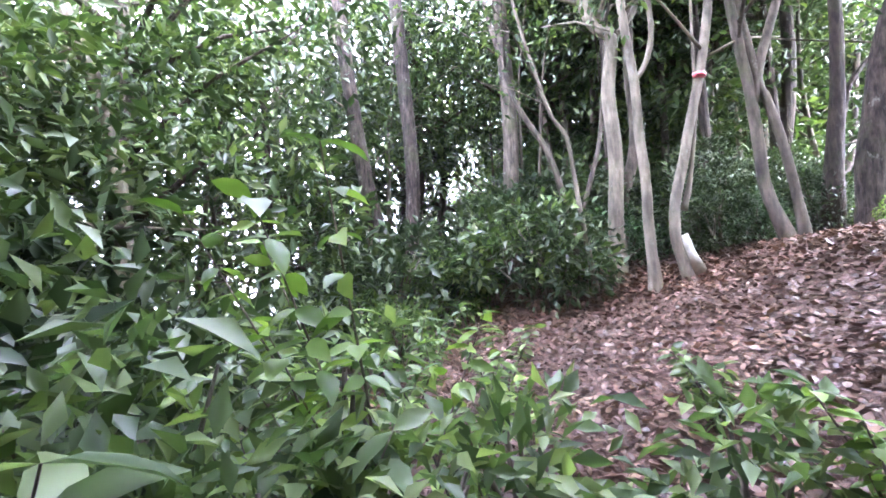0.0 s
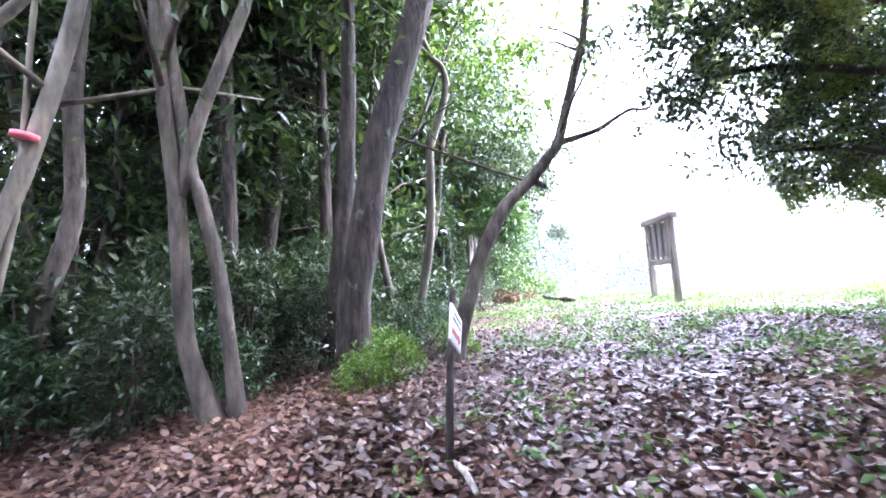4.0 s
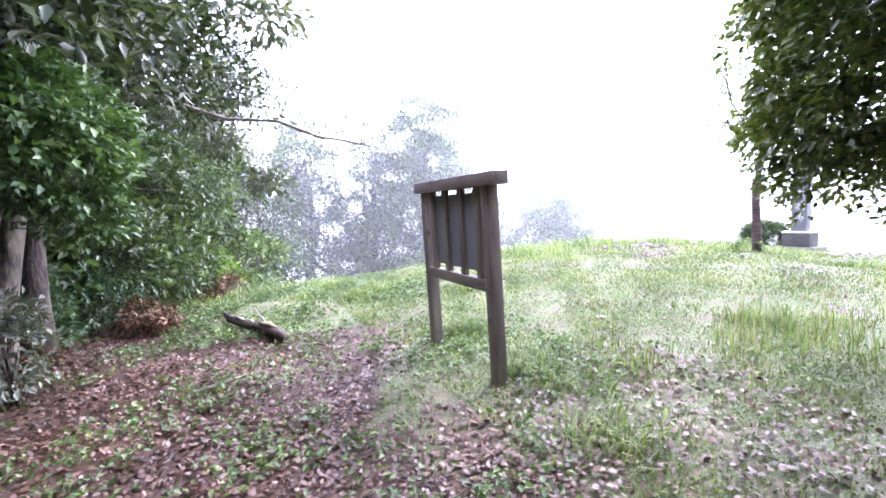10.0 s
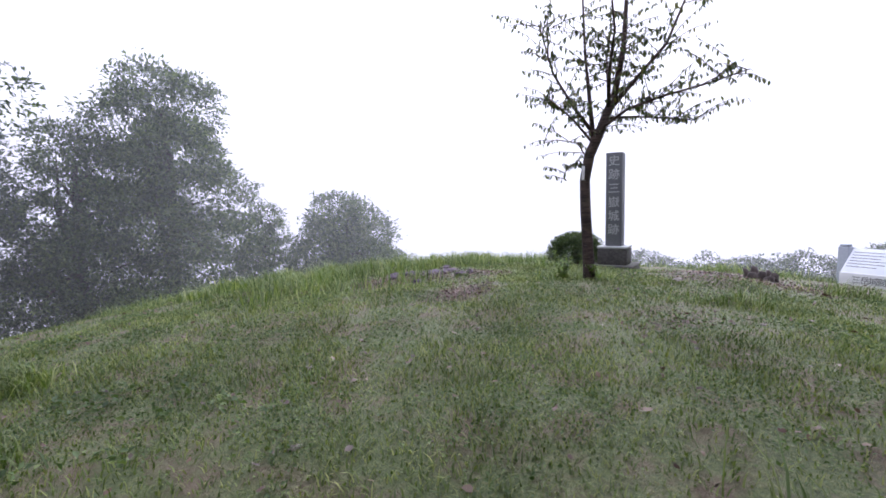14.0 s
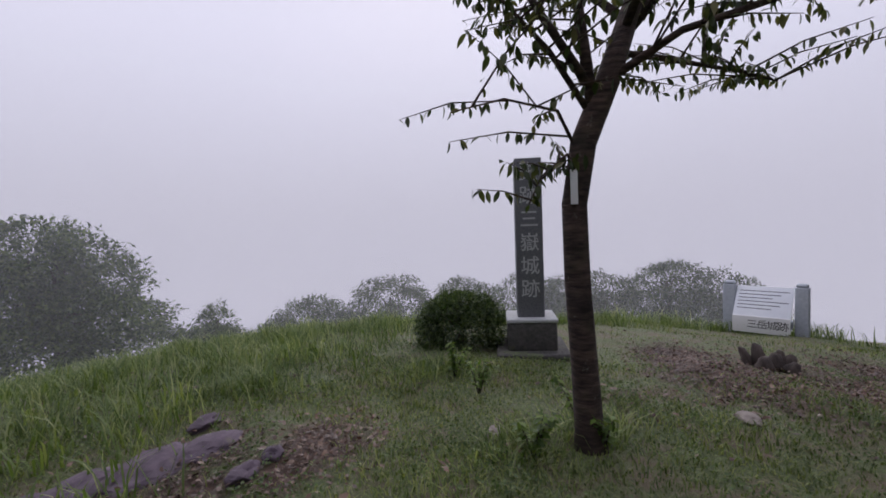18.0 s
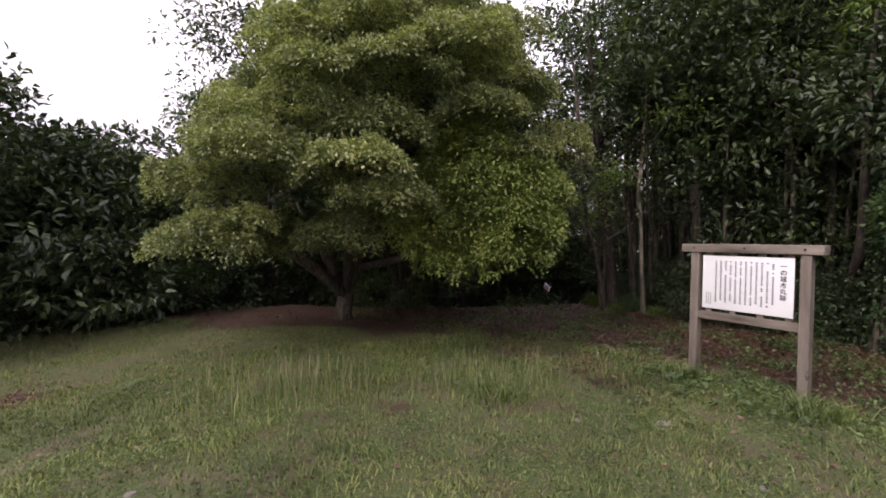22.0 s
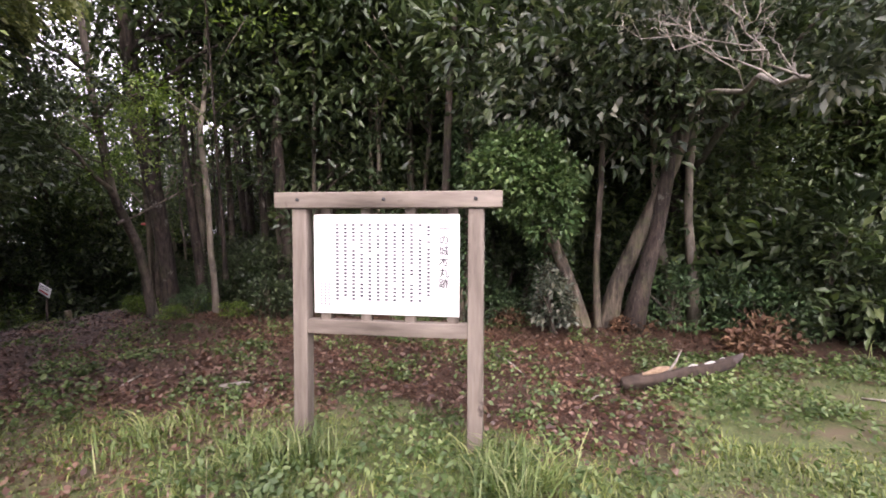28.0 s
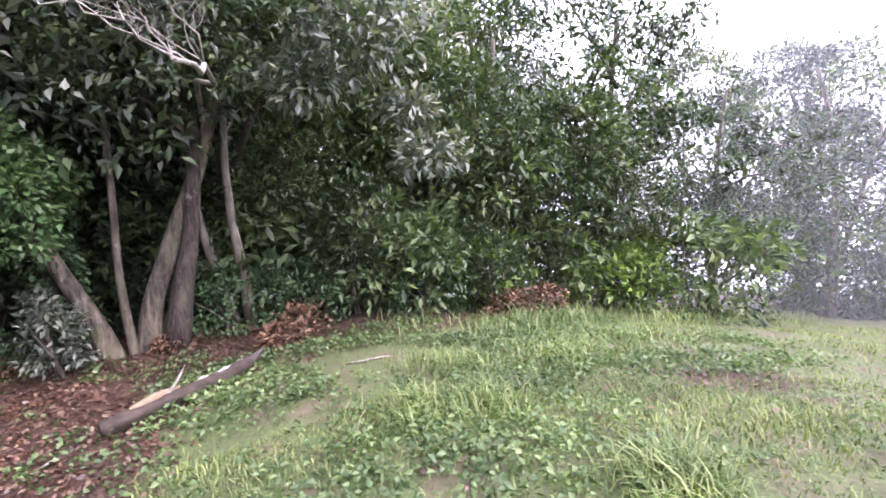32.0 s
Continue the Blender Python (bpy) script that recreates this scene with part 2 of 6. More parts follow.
# ---- lie of the land ----
def sstep(a, b, v):
    t = np.clip((v - a) / (b - a), 0, 1)
    return t * t * (3 - 2 * t)


def soft(v):
    """Zero below zero, then a line, with a rounded knee."""
    return 0.5 * (v + np.sqrt(v * v + 0.25))


def land(x, y):
    x, y = np.asarray(x, float), np.asarray(y, float)
    z = -0.28 + 0.55 * sstep(-1, 10, x)
    z = z - 0.30 * soft(3.0 - y - 0.3 * x) + 0.02
    z = z - 0.012 * np.minimum(np.maximum(0, x - 9.5), 9) ** 2
    z = z - 0.32 * (1 - np.exp(-(np.maximum(0, 11 - y) / 3.2) ** 2)) * sstep(7, 10.5, x)
    z = z - 0.018 * np.minimum(np.maximum(0, y - 13.2), 7) ** 2 - 0.2 * np.maximum(0, y - 20.2)
    z = z - 0.10 * soft(-1.2 - x) + 0.03
    z = z - 0.24 * np.maximum(0, x - 18)
    r = np.hypot(x - 4, y - 9)
    z = z - 0.22 * np.maximum(0, r - 24)
    z = z + 0.035 * np.sin(1.7 * x + 0.6 * y) * np.sin(1.3 * y - 0.5 * x) + 0.02 * np.sin(3.9 * x) * np.sin(3.3 * y + 1)
    return np.maximum(z, -19.0)


def gz(x, y):
    return float(land(x, y))


def wob(x, y, s=1.0, k=0.0):
    """A smooth uneven field between about -1 and 1."""
    return (np.sin(s * (1.1 * x + 0.7 * y) + k) + np.sin(s * (-0.6 * x + 1.3 * y) + 2.1 + k) + np.sin(s * (1.9 * x - 1.4 * y) + 4.0 + k)) / 3


def litter_cover(x, y):
    """1 on the woodland's leaf-strewn floor, 0 on the open grass."""
    w = wob(x, y, 1.3)
    edge = 2.4 + 0.55 * w + 2.6 * sstep(8.2, 5.5, y) + 3.2 * sstep(6.0, 3.2, y) - 1.9 * sstep(11.5, 13.5, y)
    a = sstep(edge + 0.7, edge - 0.7, x)
    a = np.maximum(a, sstep(5.0, 3.2, y + 0.3 * w + 4.2 * sstep(7.0, 10.0, x)))
    bare = 0.0
    for bx, by, sx, sy, k in ((12.3, 10.4, 1.3, 0.8, 0.8), (13.1, 8.8, 0.9, 0.6, 0.7), (9.8, 14.0, 0.9, 0.7, 0.62), (4.1, 16.0, 0.8, 0.6, 0.85), (12.4, 6.4, 1.5, 0.7, 0.6), (4.3, 9.3, 0.6, 0.5, 0.5), (8.6, 10.2, 0.8, 0.6, 0.4),
                              (6.0, 9.4, 0.7, 0.4, 0.5), (7.0, 8.9, 0.8, 0.4, 0.55), (8.65, 12.85, 0.6, 0.4, 0.7), (8.8, 14.4, 0.6, 0.4, 0.6), (10.0, 13.4, 0.6, 0.4, 0.62), (10.25, 10.0, 0.6, 0.35, 0.62), (12.2, 9.5, 1.0, 0.7, 0.75), (10.8, 5.6, 0.9, 0.35, 0.5), (12.74, 8.72, 0.9, 0.55, 1.0), (13.05, 10.64, 0.9, 0.5, 1.0), (12.5, 10.7, 0.8, 0.4, 0.95),
                              (10.45, 6.08, 0.7, 0.35, 0.8), (8.74, 12.8, 0.6, 0.4, 0.85), (10.24, 13.42, 0.6, 0.4, 0.85), (8.96, 14.57, 0.6, 0.4, 0.85)):
        bare = np.maximum(bare, k * np.exp(-((x - bx) / sx) ** 2 - ((y - by) / sy) ** 2))
    return np.clip(np.maximum(a, bare), 0, 1)


# ---- mesh helpers ----
class Buf:
    """Vertices and faces gathered for one mesh."""

    def __init__(self):
        self.v, self.f, self.n = [], [], 0

    def add(self, verts, faces):
        self.v.append(np.asarray(verts, float))
        self.f += [tuple(i + self.n for i in q) for q in faces]
        self.n += len(verts)
        return self

    def tube(self, pts, radii, sides=10, wobble=0.0, cap=True):
        pts = [Vector(p) for p in pts]
        ring, up = [], Vector((0.31, 0.95, 0.1)).normalized()
        for i, p in enumerate(pts):
            d = (pts[min(i + 1, len(pts) - 1)] - pts[max(i - 1, 0)]).normalized()
            a = d.cross(up)
            a = a.normalized() if a.length > 1e-4 else Vector((1, 0, 0))
            b = d.cross(a)
            for k in range(sides):
                t = 2 * math.pi * k / sides
                r = radii[i] * (1 + wobble * math.sin(3 * t + i * 0.9) * 0.6 + wobble * math.sin(5 * t - i * 1.7) * 0.4)
                ring.append(p + a * (r * math.cos(t)) + b * (r * math.sin(t)))
        f = [(i * sides + k, i * sides + (k + 1) % sides, (i + 1) * sides + (k + 1) % sides, (i + 1) * sides + k)
             for i in range(len(pts) - 1) for k in range(sides)]
        if cap:
            f += [tuple(range(sides))[::-1], tuple(range((len(pts) - 1) * sides, len(pts) * sides))]
        return self.add(ring, f)

    def box(self, lo, hi, bevel=0.0, turn=None):
        bm = bmesh.new()
        bmesh.ops.create_cube(bm, size=1)
        lo, hi = Vector(lo), Vector(hi)
        for v in bm.verts:
            v.co = Vector([(lo[i] + hi[i]) / 2 + v.co[i] * (hi[i] - lo[i]) for i in range(3)])
        if bevel:
            bmesh.ops.bevel(bm, geom=bm.edges[:], offset=bevel, segments=2, affect="EDGES", profile=0.6)
        if turn is not None:
            bmesh.ops.transform(bm, matrix=turn, verts=bm.verts)
        bm.verts.index_update()
        self.add([v.co[:] for v in bm.verts], [[v.index for v in q.verts] for q in bm.faces])
        bm.free()
        return self

    def mesh(self, name, smooth=True):
        me = bpy.data.meshes.new(name)
        me.from_pydata(np.concatenate(self.v).tolist(), [], self.f)
        if smooth:
            me.shade_smooth()
        me.update()
        return me


def raw_mesh(name, verts, faces):
    """A mesh from number arrays, quick for many thousand triangles."""
    me = bpy.data.meshes.new(name)
    faces = np.asarray(faces, np.int32)
    me.vertices.add(len(verts))
    me.vertices.foreach_set("co", np.asarray(verts, np.float32).ravel())
    k = faces.shape[1]
    me.loops.add(faces.size)
    me.loops.foreach_set("vertex_index", faces.ravel())
    me.polygons.add(len(faces))
    me.polygons.foreach_set("loop_start", np.arange(0, faces.size, k, dtype=np.int32))
    me.polygons.foreach_set("loop_total", np.full(len(faces), k, np.int32))
    me.update(calc_edges=True)
    return me


def part(name, buf, material, parent=None, label="", smooth=True):
    me = buf.mesh(name, smooth) if isinstance(buf, Buf) else buf
    me.materials.append(material)
    ob = new(name, me)
    ob.parent = parent
    return tagged(ob, label)


def thing(name, at, label, category, group="", kind=""):
    ob = new(name)
    ob.empty_display_size = 0.1
    ob.location = at
    return tagged(ob, label, category, group, kind)


def unit(v):
    return v / np.maximum(np.linalg.norm(v, axis=1, keepdims=True), 1e-9)


def leaves_mesh(name, at, out, size, droop=0.3, slim=0.42, spread=0.8, fold=0.25):
    """Folded pointed leaves at the points, each turned outwards with some scatter."""
    n = len(at)
    size = np.asarray(size) * np.ones(n)
    ax = unit(out + spread * rng.normal(size=(n, 3)) + np.array([0, 0, -droop]))
    side = unit(np.cross(ax, rng.normal(size=(n, 3)) * 0.6 + np.array([0, 0, 1.0])))
    nor = np.cross(side, ax)
    L, w = size[:, None], (size * slim)[:, None]
    v = np.empty((n, 4, 3))
    v[:, 0] = at
    v[:, 1] = at + ax * L * 0.48 + side * w * 0.5 + nor * w * fold
    v[:, 2] = at + ax * L - nor * L * 0.12
    v[:, 3] = at + ax * L * 0.48 - side * w * 0.5 + nor * w * fold
    b = np.arange(n)[:, None] * 4
    f = np.concatenate([b + [0, 1, 2], b + [0, 2, 3]], 1).reshape(-1, 3)
    return raw_mesh(name, v.reshape(-1, 3), f)


def oval_leaves(name, at, out, size, slim=0.5, spread=0.15):
    """Dry leaves lying about: oval, a little cupped, with a lifted tip."""
    n = len(at)
    size = np.asarray(size) * np.ones(n)
    ax = unit(out + spread * rng.normal(size=(n, 3)))
    side = unit(np.cross(ax, 0.35 * rng.normal(size=(n, 3)) + np.array([0, 0, 1.0])))
    nor = np.cross(side, ax)
    L, w, cup = size[:, None], (size * slim * (0.8 + 0.4 * rng.random(n)))[:, None], (0.22 * rng.normal(size=n))[:, None]
    v = np.empty((n, 6, 3))
    v[:, 0], v[:, 5] = at, at + ax * L + nor * L * cup
    for k, (t, h) in enumerate(((0.3, 0.46), (0.68, 0.40))):
        v[:, 1 + 2 * k] = at + ax * L * t + side * w * h + nor * w * abs(cup) * 0.8
        v[:, 2 + 2 * k] = at + ax * L * t - side * w * h + nor * w * abs(cup) * 0.8
    b = np.arange(n)[:, None] * 6
    return raw_mesh(name, v.reshape(-1, 3), np.concatenate([b + q for q in ([0, 2, 1], [1, 2, 4], [1, 4, 3], [3, 4, 5])], 1).reshape(-1, 3))


def fine_leaves(name, at, out, size, droop=0.3, slim=0.5, spread=0.5, curl=0.25):
    """Leaves for plants seen close by: a curved blade with a sunken midrib and a pointed tip."""
    n = len(at)
    size = np.asarray(size) * np.ones(n)
    ax = unit(out + spread * rng.normal(size=(n, 3)) + np.array([0, 0, -droop]))
    side = unit(np.cross(ax, rng.normal(size=(n, 3)) * 0.35 + np.array([0, 0, 1.0])))
    nor = np.cross(side, ax)
    L, w = size[:, None], (size * slim)[:, None]
    v = np.empty((n, 11, 3))
    v[:, 0] = at
    for k, (t, h) in enumerate(((0.22, 0.36), (0.5, 0.5), (0.78, 0.3))):
        mid = at + ax * L * t - nor * L * curl * t * t
        v[:, 1 + 3 * k] = mid + side * w * h + nor * w * 0.12
        v[:, 2 + 3 * k] = mid
        v[:, 3 + 3 * k] = mid - side * w * h + nor * w * 0.12
    v[:, 10] = at + ax * L - nor * L * curl
    b = np.arange(n)[:, None] * 11
    tri = [[0, 1, 2], [0, 2, 3], [1, 4, 5], [1, 5, 2], [2, 5, 6], [2, 6, 3], [4, 7, 8], [4, 8, 5], [5, 8, 9], [5, 9, 6], [7, 10, 8], [8, 10, 9]]
    me = raw_mesh(name, v.reshape(-1, 3), np.concatenate([b + q for q in tri], 1).reshape(-1, 3))
    me.shade_smooth()
    return me


def pad_points(lobes, pads, per, rad, under=-0.3):
    """Leaf spots in overlapping flat pads over the outside of round lobes, like shingles of foliage."""
    lobes = np.asarray(lobes, float)
    area = (lobes[:, 3] * lobes[:, 4] + lobes[:, 3] * lobes[:, 5] + lobes[:, 4] * lobes[:, 5])
    pick = rng.choice(len(lobes), pads, p=area / area.sum())
    d = unit(rng.normal(size=(pads, 3)))
    d[:, 2] = np.where(d[:, 2] < under, -d[:, 2] * 0.6, d[:, 2])
    d = unit(d)
    c = lobes[pick, :3] + d * lobes[pick, 3:] * (1 + 0.09 * rng.normal(size=(pads, 1)))
    keep = np.ones(pads, bool)
    for q in lobes:
        keep &= (((c - q[:3]) / q[3:]) ** 2).sum(1) > 0.66
    c, d = c[keep], d[keep]
    m = len(c)
    r = rad * (0.6 + 0.8 * rng.random((m, 1)))
    a, s = rng.random((m, per)) * 6.283, np.sqrt(rng.random((m, per)))
    ax = unit(d * 0.55 + np.array([0, 0, 0.75]))
    e1 = unit(np.cross(ax, np.array([0.3, 0.2, 1.0]) + 0.3 * rng.normal(size=(m, 3))))
    e2 = np.cross(ax, e1)
    off = (np.cos(a) * s)[..., None] * e1[:, None] + (np.sin(a) * s)[..., None] * e2[:, None]
    p = c[:, None] + off * r[..., None] - ax[:, None] * (0.75 * s ** 2 * r)[..., None] + 0.022 * rng.normal(size=(m, per, 3))
    out = off * 1.0 + ax[:, None] * (0.35 - 0.5 * s)[..., None]
    return p.reshape(-1, 3), unit(out.reshape(-1, 3))


def crown_points(lobes, clumps, per, rad, inner=0.0, under=-0.35):
    """Leaf spots: clumps of leaves over the outside of several round lobes (cx, cy, cz, rx, ry, rz)."""
    lobes = np.asarray(lobes, float)
    area = (lobes[:, 3] * lobes[:, 4] + lobes[:, 3] * lobes[:, 5] + lobes[:, 4] * lobes[:, 5])
    pick = rng.choice(len(lobes), clumps, p=area / area.sum())
    d = unit(rng.normal(size=(clumps, 3)))
    d[:, 2] = np.where(d[:, 2] < under, -d[:, 2] * 0.6, d[:, 2])
    d = unit(d)
    depth = 1 - inner * rng.random(clumps) ** 2 + 0.07 * rng.normal(size=clumps)
    c = lobes[pick, :3] + d * lobes[pick, 3:] * depth[:, None]
    keep = np.ones(clumps, bool)
    for q in lobes:
        keep &= (((c - q[:3]) / q[3:]) ** 2).sum(1) > 0.62 * (1 - inner)
    c, d = c[keep], d[keep]
    m = len(c)
    off = rng.normal(size=(m, per, 3))
    off = off / np.linalg.norm(off, axis=2, keepdims=True) * (rng.random((m, per, 1)) ** 0.45)
    r = rad * (0.65 + 0.7 * rng.random((m, 1, 1)))
    p = c[:, None] + off * r * np.array([1, 1, 0.6])
    out = unit((d[:, None] * 0.7 + off + np.array([0, 0, 0.25])).reshape(-1, 3))
    return p.reshape(-1, 3), out


# ---- the ground ----
def axis(lo, hi, near_lo, near_hi, fine, coarse):
    a = list(np.arange(near_lo, near_hi + fine / 2, fine))
    step, v = fine, near_hi
    while v < hi:
        step = min(step * 1.28, coarse)
        v += step
        a.append(v)
    step, v = fine, near_lo
    while v > lo:
        step = min(step * 1.28, coarse)
        v -= step
        a.insert(0, v)
    return np.array(a)


def ground_sheet():
    xs, ys = axis(-2500, 2500, -9, 20, 0.17, 400), axis(-2500, 2500, -7, 24, 0.17, 400)
    X, Y = np.meshgrid(xs, ys)
    Z = land(X, Y)
    nx, ny = len(xs), len(ys)
    i = np.arange(nx * ny).reshape(ny, nx)
    f = np.stack([i[:-1, :-1], i[:-1, 1:], i[1:, 1:], i[1:, :-1]], -1).reshape(-1, 4)
    me = raw_mesh("ground", np.stack([X, Y, Z], -1).reshape(-1, 3), f)
    cover = me.attributes.new("litter", "FLOAT", "POINT")
    cover.data.foreach_set("value", litter_cover(X, Y).astype(np.float32).ravel())
    me.shade_smooth()
    m, n, l, p = nodes_of("soil_with_turf")
    at = n.new("ShaderNodeAttribute")
    at.attribute_name = "litter"
    fine = noise_tex(n, l, 38, 8, 0.7)
    mid = noise_tex(n, l, 3.0, 6, 0.65)
    soil = ramp(n, [(0.3, (0.028, 0.014, 0.009)), (0.55, (0.075, 0.038, 0.023)), (0.75, (0.18, 0.108, 0.07))])
    l.new(fine.outputs["Fac"], soil.inputs[0])
    turf = ramp(n, [(0.3, (0.034, 0.048, 0.016)), (0.52, (0.095, 0.125, 0.038)), (0.72, (0.20, 0.195, 0.08))])
    l.new(fine.outputs["Fac"], turf.inputs[0])
    dry = ramp(n, [(0.46, (0, 0, 0)), (0.62, (1, 1, 1))])
    l.new(mid.outputs["Fac"], dry.inputs[0])
    turf2 = mixc(n, l, dry.outputs[0], turf.outputs[0], (0.135, 0.105, 0.062))
    mm = n.new("ShaderNodeMath")
    mm.operation = "MULTIPLY_ADD"
    l.new(mid.outputs["Fac"], mm.inputs[0])
    mm.inputs[1].default_value = 1.2
    mm.inputs[2].default_value = -0.6
    ad = n.new("ShaderNodeMath")
    ad.operation = "ADD"
    l.new(at.outputs["Fac"], ad.inputs[0])
    l.new(mm.outputs[0], ad.inputs[1])
    cut = ramp(n, [(0.35, (0, 0, 0)), (0.65, (1, 1, 1))])
    l.new(ad.outputs[0], cut.inputs[0])
    l.new(mixc(n, l, cut.outputs[0], turf2, soil.outputs[0]), p.inputs["Base Color"])
    p.inputs["Roughness"].default_value = 0.7
    bump(n, l, fine.outputs["Fac"], 0.9, 0.03, p)
    me.materials.append(m)
    tagged(new("ground", me), "uneven hilltop ground of turf and bare leafy soil", "ground", kind="structure")


ground_sheet()


def fog_glow_sheets():
    b = Buf()
    k, ri, ro = 96, 70, 4500
    v = [(4 + r * math.cos(2 * math.pi * i / k), 9 + r * math.sin(2 * math.pi * i / k), -13.0) for r in (ri, ro) for i in range(k)]
    b.add(v, [(i, k + i, k + (i + 1) % k, (i + 1) % k) for i in range(k)])
    # the fog's brightness is put in as emission, on a flat sheet below
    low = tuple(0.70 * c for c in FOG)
    m, n, l, p = nodes_of("valley_fog_glow")
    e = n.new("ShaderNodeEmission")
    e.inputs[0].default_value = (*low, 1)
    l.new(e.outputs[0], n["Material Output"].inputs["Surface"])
    tagged(part("backdrop", b, m), "pale glowing sheet standing in for valley fog below the hilltop", "fog", kind="structure")
    # a glowing ring paints the greyer fog round the horizon, thinning out upwards
    b, r = Buf(), 300
    b.add([(4 + r * math.cos(2 * math.pi * i / k), 9 + r * math.sin(2 * math.pi * i / k), z) for z in (-19.0, 190.0) for i in range(k)], [(i, (i + 1) % k, k + (i + 1) % k, k + i) for i in range(k)])
    m, n, l, p = nodes_of("horizon_fog_glow")
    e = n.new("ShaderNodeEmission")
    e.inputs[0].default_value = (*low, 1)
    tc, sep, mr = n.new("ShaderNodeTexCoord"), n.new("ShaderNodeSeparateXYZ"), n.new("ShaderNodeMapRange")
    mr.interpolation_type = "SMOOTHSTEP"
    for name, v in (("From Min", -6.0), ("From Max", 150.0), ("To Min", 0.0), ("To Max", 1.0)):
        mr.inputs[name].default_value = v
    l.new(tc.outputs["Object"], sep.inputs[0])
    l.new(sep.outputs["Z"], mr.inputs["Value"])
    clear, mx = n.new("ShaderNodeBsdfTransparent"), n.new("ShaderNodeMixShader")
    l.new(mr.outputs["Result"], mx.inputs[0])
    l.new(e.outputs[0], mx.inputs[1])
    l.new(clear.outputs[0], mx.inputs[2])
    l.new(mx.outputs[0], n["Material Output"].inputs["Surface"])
    tagged(part("backdrop", b, m), "grey glowing ring standing in for fog round the hilltop's horizon", "fog", kind="structure")


fog_glow_sheets()


def mist_veils():
    """Thin mist drifting beyond the crest: sheets that let most of the light pass and scatter a little of it."""
    m, n, l, p = nodes_of("thin_mist")
    d, tr, clear, half, mx = n.new("ShaderNodeBsdfDiffuse"), n.new("ShaderNodeBsdfTranslucent"), n.new("ShaderNodeBsdfTransparent"), n.new("ShaderNodeMixShader"), n.new("ShaderNodeMixShader")
    d.inputs["Color"].default_value = tr.inputs["Color"].default_value = (0.86, 0.87, 0.9, 1)
    half.inputs[0].default_value = 0.5
    l.new(d.outputs[0], half.inputs[1])
    l.new(tr.outputs[0], half.inputs[2])
    tc, sep, mr, cloud = n.new("ShaderNodeTexCoord"), n.new("ShaderNodeSeparateXYZ"), n.new("ShaderNodeMapRange"), noise_tex(n, l, 0.12, 3)
    l.new(tc.outputs["Object"], sep.inputs[0])
    l.new(sep.outputs["Z"], mr.inputs["Value"])
    for name, v in (("From Min", 1.0), ("From Max", 15.0), ("To Min", 0.075), ("To Max", 0.0)):
        mr.inputs[name].default_value = v
    mul = n.new("ShaderNodeMath")
    mul.operation = "MULTIPLY"
    l.new(mr.outputs["Result"], mul.inputs[0])
    r = ramp(n, [(0.3, (0.6, 0.6, 0.6)), (0.7, (1.25, 1.25, 1.25))])
    l.new(cloud.outputs["Fac"], r.inputs[0])
    l.new(r.outputs[0], mul.inputs[1])
    l.new(mul.outputs[0], mx.inputs[0])
    l.new(clear.outputs[0], mx.inputs[1])
    l.new(half.outputs[0], mx.inputs[2])
    l.new(mx.outputs[0], n["Material Output"].inputs["Surface"])
    for radius in (12.5, 16.0, 19.5):
        b, k = Buf(), 52
        ring = [(6 + radius * math.cos(a), 11 + radius * math.sin(a)) for a in np.linspace(radians(-80), radians(130), k)]
        b.add([(x, y, z) for z in (-9.0, 15.0) for x, y in ring], [(i, i + 1, k + i + 1, k + i) for i in range(k - 1)])
        tagged(part("backdrop", b, m), "thin pale mist drifting beyond the grassy crest", "mist", kind="structure")


mist_veils()


# ---- trees ----
def bend_path(base, top, bulge=(0, 0), steps=9, wig=0.05):
    base, top = Vector(base), Vector(top)
    pts = []
    for i in range(steps):
        t = i / (steps - 1)
        p = base.lerp(top, t)
        s = math.sin(math.pi * t)
        p.x += bulge[0] * s + wig * math.sin(5.1 * t + base.x * 3) * min(1, 4 * t)
        p.y += bulge[1] * s + wig * math.sin(4.3 * t + base.y * 5 + 1) * min(1, 4 * t)
        pts.append(p)
    return pts


def stem(buf, base, top, r0, r1, bulge=(0, 0), wig=0.05, sides=10, flare=1.5, steps=10):
    pts = bend_path(base, top, bulge, steps, wig)
    n = len(pts)
    rad = [r0 + (r1 - r0) * (i / (n - 1)) ** 0.8 for i in range(n)]
    rad[0] *= flare
    rad[1] *= 1 + (flare - 1) * 0.25
    pts[0].z -= 0.12
    buf.tube(pts, rad, sides, 0.07)
    return pts, rad


def twigs(buf, pts, rad, count, length, start=0.45, up=0.5, sides=5):
    """Side limbs along a stem; gives their ends."""
    ends = []
    n = len(pts)
    for _ in range(count):
        i = min(n - 2, int(n * (start + (1 - start) * rng.random())))
        p = pts[i].lerp(pts[i + 1], rng.random())
        a = rng.random() * 2 * math.pi
        ln = length * (0.5 + 0.8 * rng.random())
        e = p + Vector((math.cos(a) * ln, math.sin(a) * ln, ln * (up + 0.5 * rng.random() - 0.15)))
        mid = p.lerp(e, 0.5) + Vector((0, 0, 0.08 * ln))
        buf.tube([p, mid, e], [rad[i] * 0.45, rad[i] * 0.3, 0.008], sides, 0.0)
        ends.append(e)
    return ends


